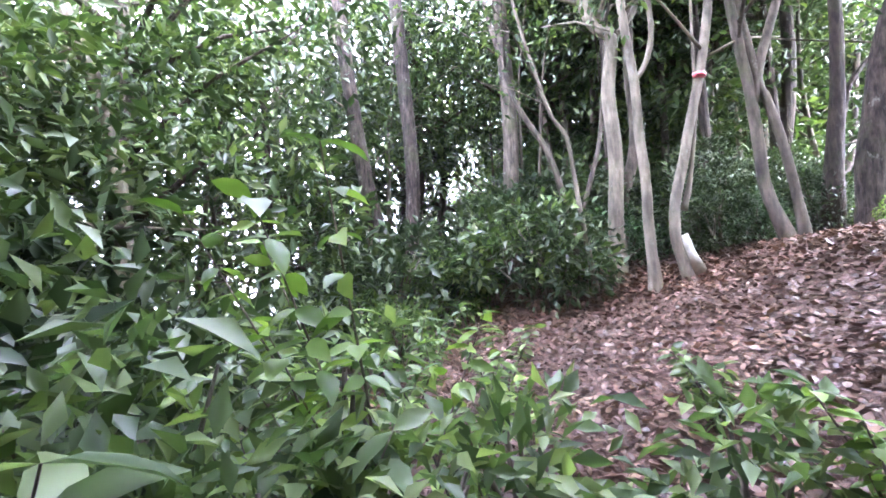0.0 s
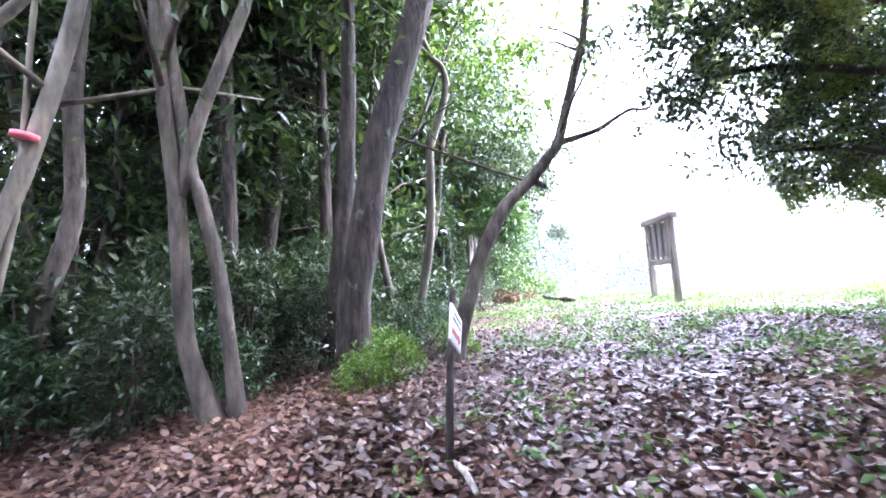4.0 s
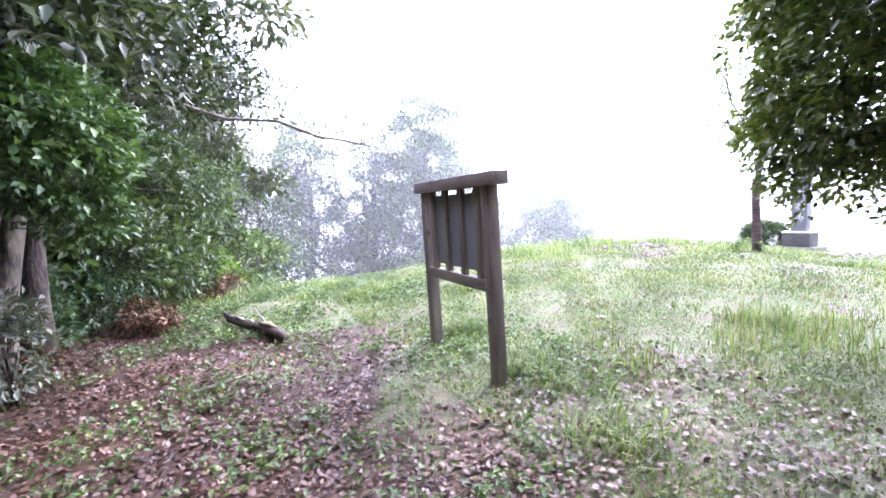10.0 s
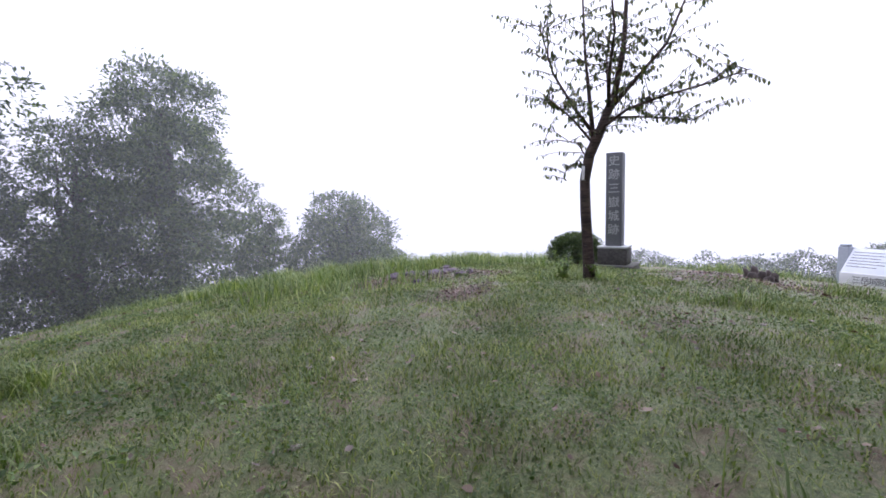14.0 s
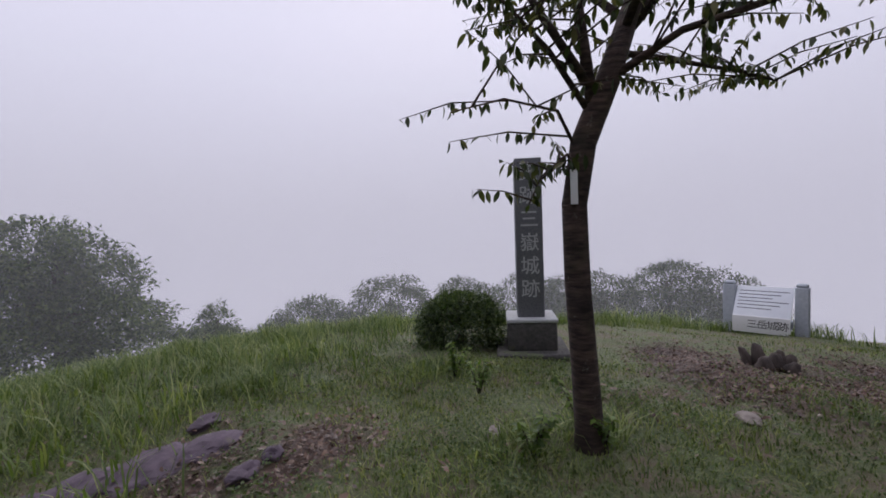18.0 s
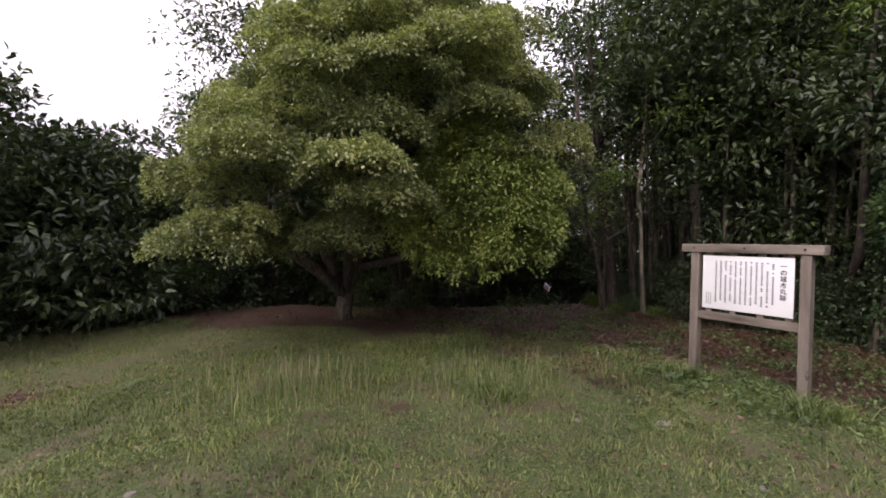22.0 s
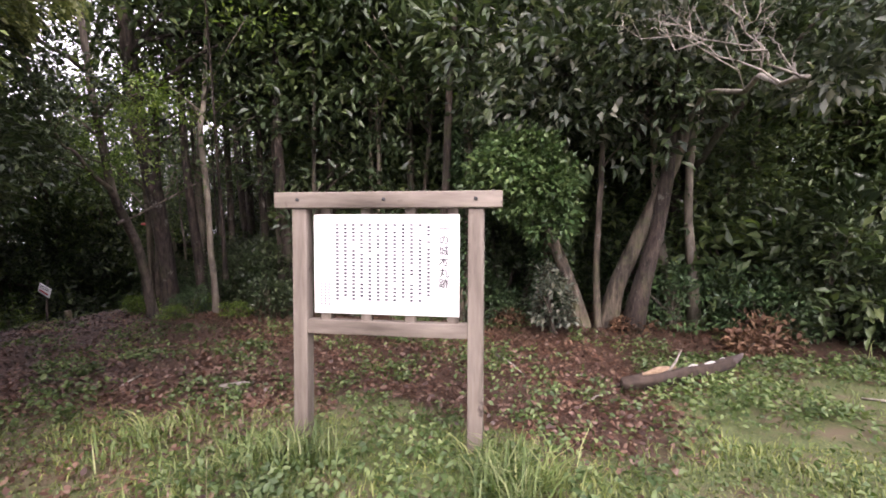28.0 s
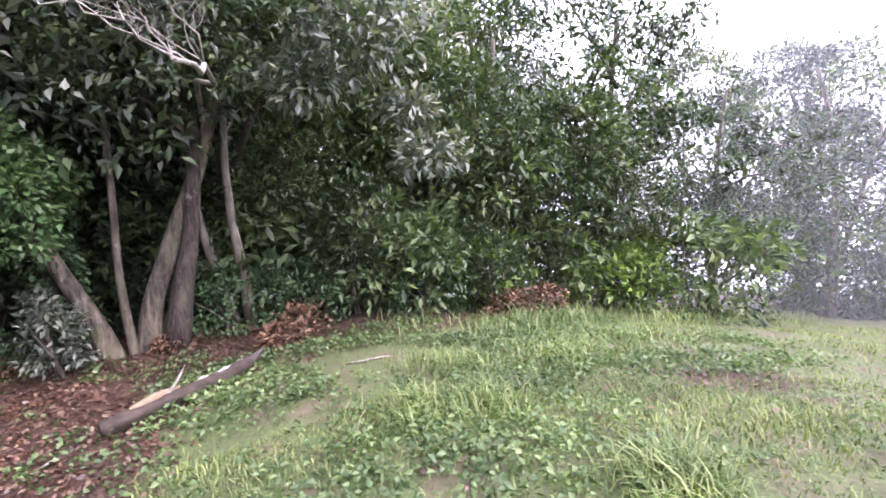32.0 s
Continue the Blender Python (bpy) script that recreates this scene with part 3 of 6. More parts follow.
def scatter_round(ends, per, rad, flat=0.55):
    c = np.array([e[:] for e in ends])
    off = rng.normal(size=(len(c), per, 3))
    off = off / np.linalg.norm(off, axis=2, keepdims=True) * rng.random((len(c), per, 1)) ** 0.5
    r = rad * (0.6 + 0.8 * rng.random((len(c), 1, 1)))
    p = c[:, None] + off * r * np.array([1, 1, flat])
    return p.reshape(-1, 3), unit((off + np.array([0, 0, 0.2])).reshape(-1, 3))


def woodland_tree(height, r0, bark, leaf, clear, crown_r, n_limb, per, leaf_size=0.10, stems=1, lean=(0, 0)):
    """A tree at the origin: one or more stems, limbs, and a loose crown on the limbs' ends."""
    t = thing("tree", (0, 0, 0), "", "tree")
    b, ends = Buf(), []
    for k in range(stems):
        a = 2 * math.pi * (k / max(stems, 1)) + 0.6
        off = 0.0 if stems == 1 else 0.13
        sp = 0.35 if stems == 1 else 0.11 * height
        base = (off * math.cos(a), off * math.sin(a), 0)
        top = (sp * math.cos(a) + lean[0], sp * math.sin(a) + lean[1], height * (0.9 + 0.1 * rng.random()))
        pts, rad = stem(b, base, top, r0, r0 * 0.22, (0.2 * rng.normal(), 0.2 * rng.normal()), 0.09)
        ends += twigs(b, pts, rad, n_limb // stems, crown_r, clear / height)
        ends.append(pts[-1])
    part("trunk", b, bark, t)
    p, o = scatter_round(ends, per, crown_r * 0.62)
    part("crown", leaves_mesh("crown", p, o, leaf_size * (0.7 + 0.6 * rng.random(len(p)))), leaf, t)
    return t


def shrub(lobes, clumps, per, rad, leaf, size, label, category="shrub", at=(0, 0, 0), name="shrub", stems=5, bark=None, group=""):
    t = thing(name, at, label, category, group)
    b = Buf()
    for _ in range(stems):
        q = lobes[rng.integers(len(lobes))]
        b.tube([(q[0] * 0.15 + 0.05 * rng.normal(), q[1] * 0.15 + 0.05 * rng.normal(), -0.05), (q[0] * 0.5, q[1] * 0.5, q[2] * 0.5),
                (q[0] + q[3] * 0.3 * rng.normal(), q[1] + q[4] * 0.3 * rng.normal(), q[2] + q[5] * 0.4)], [0.022, 0.016, 0.006], 6)
    part("stem", b, bark or BARK_GREY, t)
    p, o = crown_points(lobes, clumps, per, rad, 0.35, -0.75)
    part("foliage", leaves_mesh("foliage", p, o, size * (0.7 + 0.6 * rng.random(len(p)))), leaf, t)
    return t


# the great round tree
def round_tree():
    x, y = 5.69, 3.65
    z = gz(x, y)
    t = thing("tree", (x, y, z), "broad round-crowned evergreen tree with low spreading limbs", "tree")
    b = Buf()
    fork = Vector((-0.02, 0.2, 0.62))
    b.tube([(0.0, -0.02, -0.15), (0.0, 0.02, 0.1), (0.0, 0.1, 0.35), fork], [0.26, 0.19, 0.165, 0.17], 12, 0.08)
    for e, r, m in (((1.9, 1.0, 2.4), 0.115, (0.75, 0.5, 1.2)), ((0.25, 1.5, 2.9), 0.10, (-0.02, 0.5, 1.7)), ((-1.2, 0.9, 2.9), 0.10, (-0.5, 0.35, 1.6)),
                    ((1.0, -1.4, 3.3), 0.10, (0.45, -0.4, 1.8)), ((-0.9, -1.6, 3.2), 0.09, (-0.4, -0.5, 1.9)), ((2.6, -0.3, 3.0), 0.09, (1.1, 0.0, 1.5))):
        e, m = Vector(e), Vector(m)
        b.tube([fork - Vector((0, 0, 0.1)), m, m.lerp(e, 0.55) + Vector((0, 0, 0.15)), e], [r, r * 0.85, r * 0.6, r * 0.3], 9, 0.06)
        for _ in range(4):
            q = m.lerp(e, 0.3 + 0.6 * rng.random())
            w = q + Vector((0.9 * rng.normal(), 0.9 * rng.normal(), 0.5 + 0.6 * rng.random()))
            b.tube([q, q.lerp(w, 0.5) + Vector((0, 0, 0.1)), w], [r * 0.4, r * 0.28, 0.012], 6)
    part("trunk", b, BARK_GREY, t)
    lobes = [(-0.68, 1.5, 3.8, 2.4, 2.3, 2.0), (1.5, 1.6, 2.45, 1.2, 1.3, 1.1), (1.1, 2.9, 2.65, 1.15, 1.1, 0.85), (-1.28, 2.7, 3.6, 1.6, 1.4, 1.4),
             (0.12, 3.1, 3.9, 1.5, 1.1, 1.1), (-0.68, 2.1, 4.8, 1.7, 1.5, 1), (0.82, 1.9, 3.6, 1.15, 1.2, 1), (-2.48, 1.7, 3.7, 1.3, 1.3, 1.1),
             (1.6, 1.9, 2.05, 1.05, 1.1, 0.7), (1.2, 1.8, 3.3, 1.1, 1.2, 0.95)]
    q, _ = crown_points(lobes, 2600, 1, 0.01, 0.0, -0.4)
    boughs = []
    for c in q:
        if all((c[0] - b[0]) ** 2 + (c[1] - b[1]) ** 2 + 1.6 * (c[2] - b[2]) ** 2 > 0.62 for b in boughs):
            s = rng.uniform(0.8, 1.25)
            boughs.append((c[0], c[1], c[2] - 0.12, 0.6 * s, 0.6 * s, 0.26 * s))
    p, o = pad_points(boughs, 3300, 125, 0.20, -0.2)
    # inner leaves coloured dark to paint shade into the gaps between boughs
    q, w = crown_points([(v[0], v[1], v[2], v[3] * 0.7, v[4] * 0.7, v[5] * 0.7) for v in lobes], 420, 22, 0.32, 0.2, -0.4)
    part("crown", leaves_mesh("crown", q, w, 0.09 + 0.05 * rng.random(len(q)), slim=0.5), LEAF_DARK, t, "inner foliage, shade put into its dark leaf colour")
    part("crown", leaves_mesh("crown", p, o, 0.038 + 0.03 * rng.random(len(p)), slim=0.55, droop=0.0, spread=0.4), LEAF_DOME, t)
    lobes = [(-1.0, 3.55, 2.45, 0.95, 0.85, 0.95), (-1.45, 3.9, 2.2, 0.75, 0.7, 0.8), (-1.2, 4.1, 1.85, 0.65, 0.6, 0.55), (-0.45, 3.4, 2.0, 0.7, 0.6, 0.7)]
    p, o = pad_points(lobes, 520, 170, 0.23, -0.85)
    part("crown", leaves_mesh("crown", p, o, 0.038 + 0.03 * rng.random(len(p)), slim=0.55, droop=0.0, spread=0.4), LEAF_BRIGHT, t, "bright yellow-green lobe of new growth")
    lobes = [(-4.3, 1.85, 1.75, 0.34, 0.38, 0.5), (-4.25, 1.6, 2.3, 0.4, 0.4, 0.4), (-3.5, 2.45, 2.15, 0.6, 0.6, 0.6), (-2.75, 2.85, 1.85, 0.6, 0.6, 0.55), (-2.3, 2.75, 2.4, 0.8, 0.7, 0.6), (-3.4, 2.3, 2.75, 0.7, 0.7, 0.45), (-2.0, 3.3, 2.9, 0.9, 0.9, 0.7),
             (-1.6, 2.6, 1.95, 0.5, 0.5, 0.4), (-4.0, 1.9, 2.9, 0.6, 0.7, 0.4), (-2.6, 1.6, 3.4, 1.2, 1.2, 0.7), (-4.6, 2.3, 2.95, 0.5, 0.5, 0.35)]
    p, o = crown_points(lobes, 540, 26, 0.2, 0.3, -0.85)
    part("crown", leaves_mesh("crown", p, o, 0.055 + 0.04 * rng.random(len(p)), slim=0.5), LEAF_DARK, t, "dark foliage hanging over the path")
    for pts, rad in (([(-0.3, 0.4, 1.1), (-1.0, 1.5, 1.35), (-1.54, 2.25, 1.46), (-2.2, 2.55, 1.75), (-2.9, 2.8, 1.8)], [0.075, 0.06, 0.05, 0.035, 0.012]),
                     ([(-0.3, 0.5, 1.5), (-1.15, 1.75, 2.1), (-1.88, 2.5, 2.58), (-3.0, 2.6, 2.75), (-4.1, 1.9, 2.35)], [0.085, 0.07, 0.055, 0.035, 0.012]),
                     ([(-1.15, 1.75, 2.1), (-1.7, 1.9, 2.7), (-2.6, 1.9, 3.2), (-3.5, 2.0, 3.3)], [0.06, 0.05, 0.035, 0.012]),
                     ([(-0.1, 0.4, 1.2), (-0.5, 1.6, 1.75), (-0.8, 2.8, 2.0), (-1.0, 3.7, 2.5)], [0.07, 0.055, 0.04, 0.015])):
        part("branch", Buf().tube(pts, rad, 8, 0.05), BARK_DARK, t)


def forked_tree():
    x, y = 3.75, 2.31
    t = thing("tree", (x, y, gz(x, y)), "slender tree forking low under the round crown", "tree")
    b = Buf()
    b.tube([(0, 0, -0.1), (0.0, 0.05, 0.25), (0.0, 0.1, 0.5)], [0.16, 0.11, 0.105], 10, 0.06)
    for e in ((1.1, 0.6, 2.4), (-1.2, 0.5, 2.2), (-0.5, -0.6, 3.2), (0.35, 0.9, 2.6)):
        e = Vector(e)
        b.tube([(0, 0.1, 0.45), (e.x * 0.4, e.y * 0.4 + 0.05, 0.5 + e.z * 0.28), tuple(e)], [0.085, 0.07, 0.03], 8, 0.05)
    part("trunk", b, BARK_GREY, t)
    p, o = crown_points([(-0.6, 0, 3.2, 1.9, 1.5, 1.3)], 420, 24, 0.32, 0.2, -0.3)
    part("crown", leaves_mesh("crown", p, o, 0.10 + 0.04 * rng.random(len(p))), LEAF_DARK, t)


rng = np.random.default_rng(11)
round_tree()
forked_tree()


def dark_tree():
    x, y = 16.0, 1.47
    t = thing("tree", (x, y, gz(x, y)), "dense dark evergreen tree with twin pale stems", "tree")
    t.scale = (1.25, 1.25, 1.25)
    b = Buf()
    stem(b, (0.25, 0.1, 0), (1.0, 0.4, 3.0), 0.11, 0.06)
    stem(b, (-0.2, -0.05, 0), (-0.8, 0.2, 3.0), 0.11, 0.06)
    stem(b, (0.0, -0.2, 0), (0.1, -0.8, 3.0), 0.1, 0.05)
    part("trunk", b, BARK_GREY, t)
    lobes = [(0, 0, 3.0, 2.9, 2.8, 2.1), (1.7, 0.8, 2.0, 1.2, 1.2, 0.9), (1.3, 1.2, 1.4, 0.9, 0.9, 0.7), (-2.0, 0.6, 2.8, 1.8, 1.6, 1.5), (-2.7, 0.3, 3.3, 1.6, 1.5, 1.4), (0.2, 0.4, 4.2, 2.0, 1.9, 1.0), (-1.0, 1.4, 2.2, 1.4, 1.2, 1.2), (2.1, 0.2, 1.0, 0.9, 1.0, 0.8)]
    p, o = crown_points(lobes, 2700, 24, 0.32, 0.35, -0.7)
    part("crown", leaves_mesh("crown", p, o, 0.10 + 0.05 * rng.random(len(p)), slim=0.5), LEAF_DARK, t)


dark_tree()


# ---- woodland ----
LANE = np.array([(-2.1, -2.2, -0.7), (-1.8, -1.1, -0.4), (-1.3, -0.3, 0.0), (-0.7, 0.6, 0.3), (0.0, 2.0, 0.9), (0.3, 3.4, 1.0), (0.45, 4.7, 1.1), (0.7, 5.8, 1.2), (1.0, 6.6, 1.4), (2.2, 8.0, 1.3)])


def clear_turn(proto, x, y, scale):
    """The turn about its foot that keeps a tree's foliage farthest from the trodden line."""
    crown = next(o for o in proto.children if o.name.startswith("crown"))
    v = np.empty(len(crown.data.vertices) * 3)
    crown.data.vertices.foreach_get("co", v)
    v = v.reshape(-1, 3)[::61] * scale
    best = (-1, 0)
    for a in rng.permutation(12) * 30.0:
        c, k = math.cos(radians(a)), math.sin(radians(a))
        w = np.stack([x + c * v[:, 0] - k * v[:, 1], y + k * v[:, 0] + c * v[:, 1], gz(x, y) + v[:, 2]], 1)
        best = max(best, (min(2.5, np.sqrt(((w[:, None] - LANE[None]) ** 2).sum(2)).min()), a))
    return best


def place(proto, x, y, turn, scale, label, group=""):
    if -7 < x < 6 and -7 < y < 12:
        turn = clear_turn(proto, x, y, scale)[1]
    t = copy_thing(proto, pose(x, y, gz(x, y) - 0.03, 0, 0, turn) @ Matrix.Diagonal((scale, scale, scale, 1)))
    tagged(t, label, "tree", group)
    return t


def woodland():
    protos = [woodland_tree(8.5, 0.16, BARK_DARK, LEAF_DARK, 2.8, 1.7, 18, 130, 0.17),
              woodland_tree(8.0, 0.11, BARK_GREY, LEAF_MID, 2.2, 1.6, 18, 125, 0.17),
              woodland_tree(7.0, 0.075, BARK_PALE, LEAF_MID, 2.3, 1.4, 14, 120, 0.16, stems=2),
              woodland_tree(9.5, 0.20, BARK_DARK, LEAF_DARK, 3.2, 2.0, 20, 140, 0.19),
              woodland_tree(6.0, 0.06, BARK_GREY, LEAF_DARK, 1.4, 1.3, 16, 115, 0.15),
              woodland_tree(7.5, 0.09, BARK_GREY, LEAF_MID, 1.8, 1.7, 20, 130, 0.17, stems=3)]
    labels = ["tall woodland tree with dark ridged bark", "straight woodland tree with grey-brown bark", "thin pale-barked woodland tree with paired stems",
              "stout dark woodland tree with a high crown", "slim understorey tree among the taller trunks", "several-stemmed woodland tree with loose foliage"]
    spots, tries = [], 0
    taken = [(-1.72, 4.6), (-0.9, 4.95), (-1.2, 5.85), (-1.9, 5.6), (-2.77, 9.11), (-7.2, 2.85), (-6.09, 4.19), (-1.42, 10.15), (-1.55, 11.6), (-2.0, 12.5)]
    while len(spots) < 76 and tries < 9000:
        tries += 1
        x, y = rng.uniform(-15, 17), rng.uniform(-12, 24)
        ok = x < -1.6 - 0.12 * max(0, y - 13) or (x < 7 and y < 0.8 - 3.2 * (x < 3))
        if y > 13:
            ok = x < -1.2 - 0.1 * (y - 13)
        if x < 2.2 and -7 < y < 6 and x > -2.4 - 0.35 * max(0, 2.5 - y) * 0.9:
            ok = False
        if not ok or (x > -7.4 and -4.5 < y < 5.6 and x < 3) or min([math.hypot(x - a, y - b) for a, b in spots + taken]) < 1.15:
            continue
        spots.append((x, y))
    for x, y in spots:
        k = int(rng.integers(len(protos)))
        place(protos[k], x, y, rng.uniform(0, 360), rng.uniform(0.8, 1.15), labels[k], "woodland trees")
    for q in protos:
        for o in [q, *q.children_recursive]:
            bpy.data.objects.remove(o)


rng = np.random.default_rng(12)
woodland()


def near_tree(x, y, segs, bark, label, ends_leaf=None, per=150, crown=0.9, leaf=None, size=0.10, low=0.0):
    """A tree beside the path: its stems given as bent lines with radii, plus leafy limb ends."""
    t = thing("tree", (x, y, gz(x, y)), label, "tree")
    b, ends = Buf(), []
    for pts, rad in segs:
        pts = [Vector(p) for p in pts]
        fine, fr = [], []
        for i in range(len(pts) - 1):
            for k in range(4):
                u = k / 4
                p0, p1, p2, p3 = pts[max(i - 1, 0)], pts[i], pts[i + 1], pts[min(i + 2, len(pts) - 1)]
                fine.append(0.5 * ((2 * p1) + (p2 - p0) * u + (2 * p0 - 5 * p1 + 4 * p2 - p3) * u * u + (3 * p1 - p0 - 3 * p2 + p3) * u ** 3))
                fr.append(rad[i] + (rad[i + 1] - rad[i]) * u)
        fine.append(pts[-1])
        fr.append(rad[-1])
        b.tube(fine, fr, 12, 0.06)
        if len(pts) > 3:
            ends.append(pts[-1])
            ends += twigs(b, fine, fr, 5, crown * 1.1, 0.6)
    part("trunk", b, bark, t)
    if leaf:
        p, o = scatter_round(ends, per, crown)
        p, o = p[p[:, 2] > low], o[p[:, 2] > low]
        part("crown", leaves_mesh("crown", p, o, size * (0.7 + 0.6 * rng.random(len(p)))), leaf, t)
    return t


leaning = near_tree(-0.90, 4.95, [([(0.01, 0, -0.1), (0.08, 0.03, 0.22), (0.17, 0.07, 0.53), (0.27, 0.12, 0.86), (0.39, 0.17, 1.14), (0.55, 0.23, 1.43), (0.79, 0.34, 1.68), (0.98, 0.42, 1.91), (1.1, 0.47, 2.09), (1.21, 0.52, 2.44), (1.37, 0.59, 3.02), (1.44, 0.62, 3.24), (1.68, 0.72, 4.82), (2.16, 0.94, 6.59)], [0.118, 0.078, 0.075, 0.071, 0.067, 0.064, 0.061, 0.057, 0.053, 0.051, 0.047, 0.043, 0.035, 0.016]),
                       ([(1.1, 0.47, 2.09), (1.29, 0.56, 2.16), (1.56, 0.67, 2.27), (1.92, 0.82, 2.51), (2.3, 0.99, 2.69), (3.1, 1.35, 4.03), (4.2, 1.85, 5.53)], [0.038, 0.032, 0.026, 0.020, 0.015, 0.012, 0.006]),
                       ([(0.82, 0.35, 1.7), (0.87, 0.37, 1.68), (0.85, 0.37, 1.66), (-0.63, 0.37, 2.27), (-2.09, 0.47, 2.96)], [0.063, 0.030, 0.017, 0.014, 0.006])],
          BARK_GREY, "leaning tree arching over the path with a forked top", per=110, crown=0.6, leaf=LEAF_LIME, size=0.08, low=3.3)
pts, nrm = crown_points([(0.5, 0.35, 2.85, 0.3, 0.4, 0.28), (0.72, 0.5, 2.45, 0.22, 0.3, 0.2), (0.9, 0.45, 2.95, 0.3, 0.4, 0.3), (1.1, 0.7, 2.4, 0.16, 0.3, 0.15), (1.45, 0.8, 2.7, 0.24, 0.4, 0.25), (1.54, 0.9, 2.35, 0.16, 0.3, 0.14), (0.35, 0.6, 3.3, 0.5, 0.5, 0.3), (1.2, 0.8, 3.3, 0.5, 0.5, 0.3)], 130, 13, 0.14, 0.4, -0.9)
part("crown", leaves_mesh("crown", pts, nrm, 0.05 + 0.03 * rng.random(len(pts))), LEAF_LIME, leaning, "light green leaves round the fork")
near_tree(-1.72, 4.60, [([(0.06, 0.01, -0.1), (0.03, 0.01, 0.3), (0.06, 0.01, 0.76), (0.15, 0.03, 1.32), (0.29, 0.06, 2.09), (0.55, 0.11, 2.97), (0.71, 0.15, 3.65), (0.89, 0.2, 5.24), (1.3, 0.35, 7.03)], [0.217, 0.145, 0.140, 0.135, 0.130, 0.125, 0.121, 0.096, 0.042])],
          BARK_DARK, "stout tree with dark ridged bark beside the path", per=160, crown=1.5, leaf=LEAF_DARK)
near_tree(-1.20, 5.85, [([(-0.16, -0.07, -0.1), (-0.08, -0.03, 0.54), (0.02, 0.01, 1.18), (0.04, 0.02, 1.87), (0.05, 0.02, 2.23), (0.15, 0.06, 2.57), (0.24, 0.1, 2.93), (0.19, 0.08, 3.2), (0, 0, 3.48), (-0.46, -0.19, 5), (-0.78, -0.31, 6.71)], [0.078, 0.052, 0.050, 0.048, 0.047, 0.045, 0.043, 0.042, 0.039, 0.031, 0.014])],
          BARK_PALE, "thin crooked tree with smooth pale bark", per=150, crown=1, leaf=LEAF_LIME)
near_tree(-1.90, 5.60, [([(-0.19, -0.13, 0.57), (-0.06, -0.04, 1), (0.07, 0.05, 1.56), (0.17, 0.11, 2), (0.38, 0.25, 2.33), (0.58, 0.38, 2.58), (1.08, 0.7, 4.07), (1.84, 1.17, 5.74)], [0.065, 0.040, 0.036, 0.031, 0.026, 0.022, 0.018, 0.008])],
          BARK_DARK, "slanting dark stem between the trunks", per=110, crown=0.9, leaf=LEAF_MID)
near_tree(-2.42, 3.75, [([(0.07, 0.03, -0.1), (-0.08, -0.04, 0.38), (-0.14, -0.06, 0.72), (-0.16, -0.07, 1.16), (-0.19, -0.09, 1.62), (-0.26, -0.12, 2.26), (-0.33, -0.15, 3.13), (-0.39, -0.18, 4.73), (-0.27, -0.11, 6.53)], [0.097, 0.064, 0.061, 0.059, 0.056, 0.054, 0.051, 0.041, 0.018]),
                       ([(0.18, 0.08, -0.1), (0.13, 0.06, 0.41), (0.06, 0.03, 0.98), (-0.06, -0.03, 1.57), (-0.12, -0.06, 1.81), (-0.31, -0.16, 3.4), (-0.33, -0.17, 5.18)], [0.074, 0.049, 0.047, 0.046, 0.043, 0.035, 0.015]),
                       ([(-0.17, -0.08, 1.52), (-0.08, -0.04, 2), (0.07, 0.03, 2.53), (0.23, 0.11, 3.14), (0.43, 0.21, 4.72), (0.86, 0.43, 6.51)], [0.049, 0.047, 0.045, 0.043, 0.035, 0.015])],
          BARK_GREY, "twin-stemmed tree with pale lichen patches", per=150, crown=1.4, leaf=LEAF_DARK)
near_tree(-3.10, 2.95, [([(-0.04, -0.04, -0.1), (-0.11, -0.1, 0.17), (-0.15, -0.13, 0.43), (-0.14, -0.12, 0.74), (-0.07, -0.06, 1.09), (0.01, 0.01, 1.52), (0.11, 0.1, 2.03), (0.21, 0.18, 2.64), (0.26, 0.23, 3.24), (0.33, 0.3, 4.84), (0.6, 0.47, 6.63)], [0.082, 0.055, 0.054, 0.052, 0.050, 0.048, 0.047, 0.045, 0.043, 0.035, 0.015]),
                       ([(-0.07, -0.06, 0.68), (-0, -0, 1.05), (0.06, 0.05, 1.56), (0.08, 0.07, 1.85), (0.13, 0.12, 3.45), (0.4, 0.29, 5.25)], [0.037, 0.022, 0.020, 0.017, 0.014, 0.006])],
          BARK_PALE, "pale smooth tree with a white-painted foot", per=110, crown=1.2, leaf=LEAF_MID)
near_tree(-3.35, 2.78, [([(-0.08, -0.08, -0.1), (-0.1, -0.1, 0.32), (-0.11, -0.11, 0.72), (-0.11, -0.12, 1.14), (-0.14, -0.14, 1.65), (-0.15, -0.15, 2.19), (-0.21, -0.22, 2.94), (-0.27, -0.29, 4.54), (-0.15, -0.28, 6.33)], [0.083, 0.055, 0.053, 0.051, 0.048, 0.046, 0.044, 0.035, 0.015]),
                       ([(-0.14, -0.15, 2.17), (-0.05, -0.05, 2.37), (0.01, 0.01, 2.71), (-0.01, -0.01, 3.24), (-0.04, -0.04, 4.84), (0.13, 0.03, 6.64)], [0.034, 0.031, 0.029, 0.027, 0.021, 0.009])],
          BARK_PALE, "pale smooth tree forking above head height", per=110, crown=1.2, leaf=LEAF_MID)
near_tree(-4.00, 3.20, [([(-0.18, -0.2, -0.1), (-0.27, -0.3, 0.78), (-0.32, -0.36, 1.38), (-0.37, -0.41, 1.81), (-0.52, -0.58, 2.2), (-0.8, -0.89, 3.74), (-0.91, -1.14, 5.48)], [0.045, 0.029, 0.026, 0.025, 0.023, 0.018, 0.008])],
          BARK_PALE, "thin pale leaning tree", per=90, crown=1, leaf=LEAF_MID)
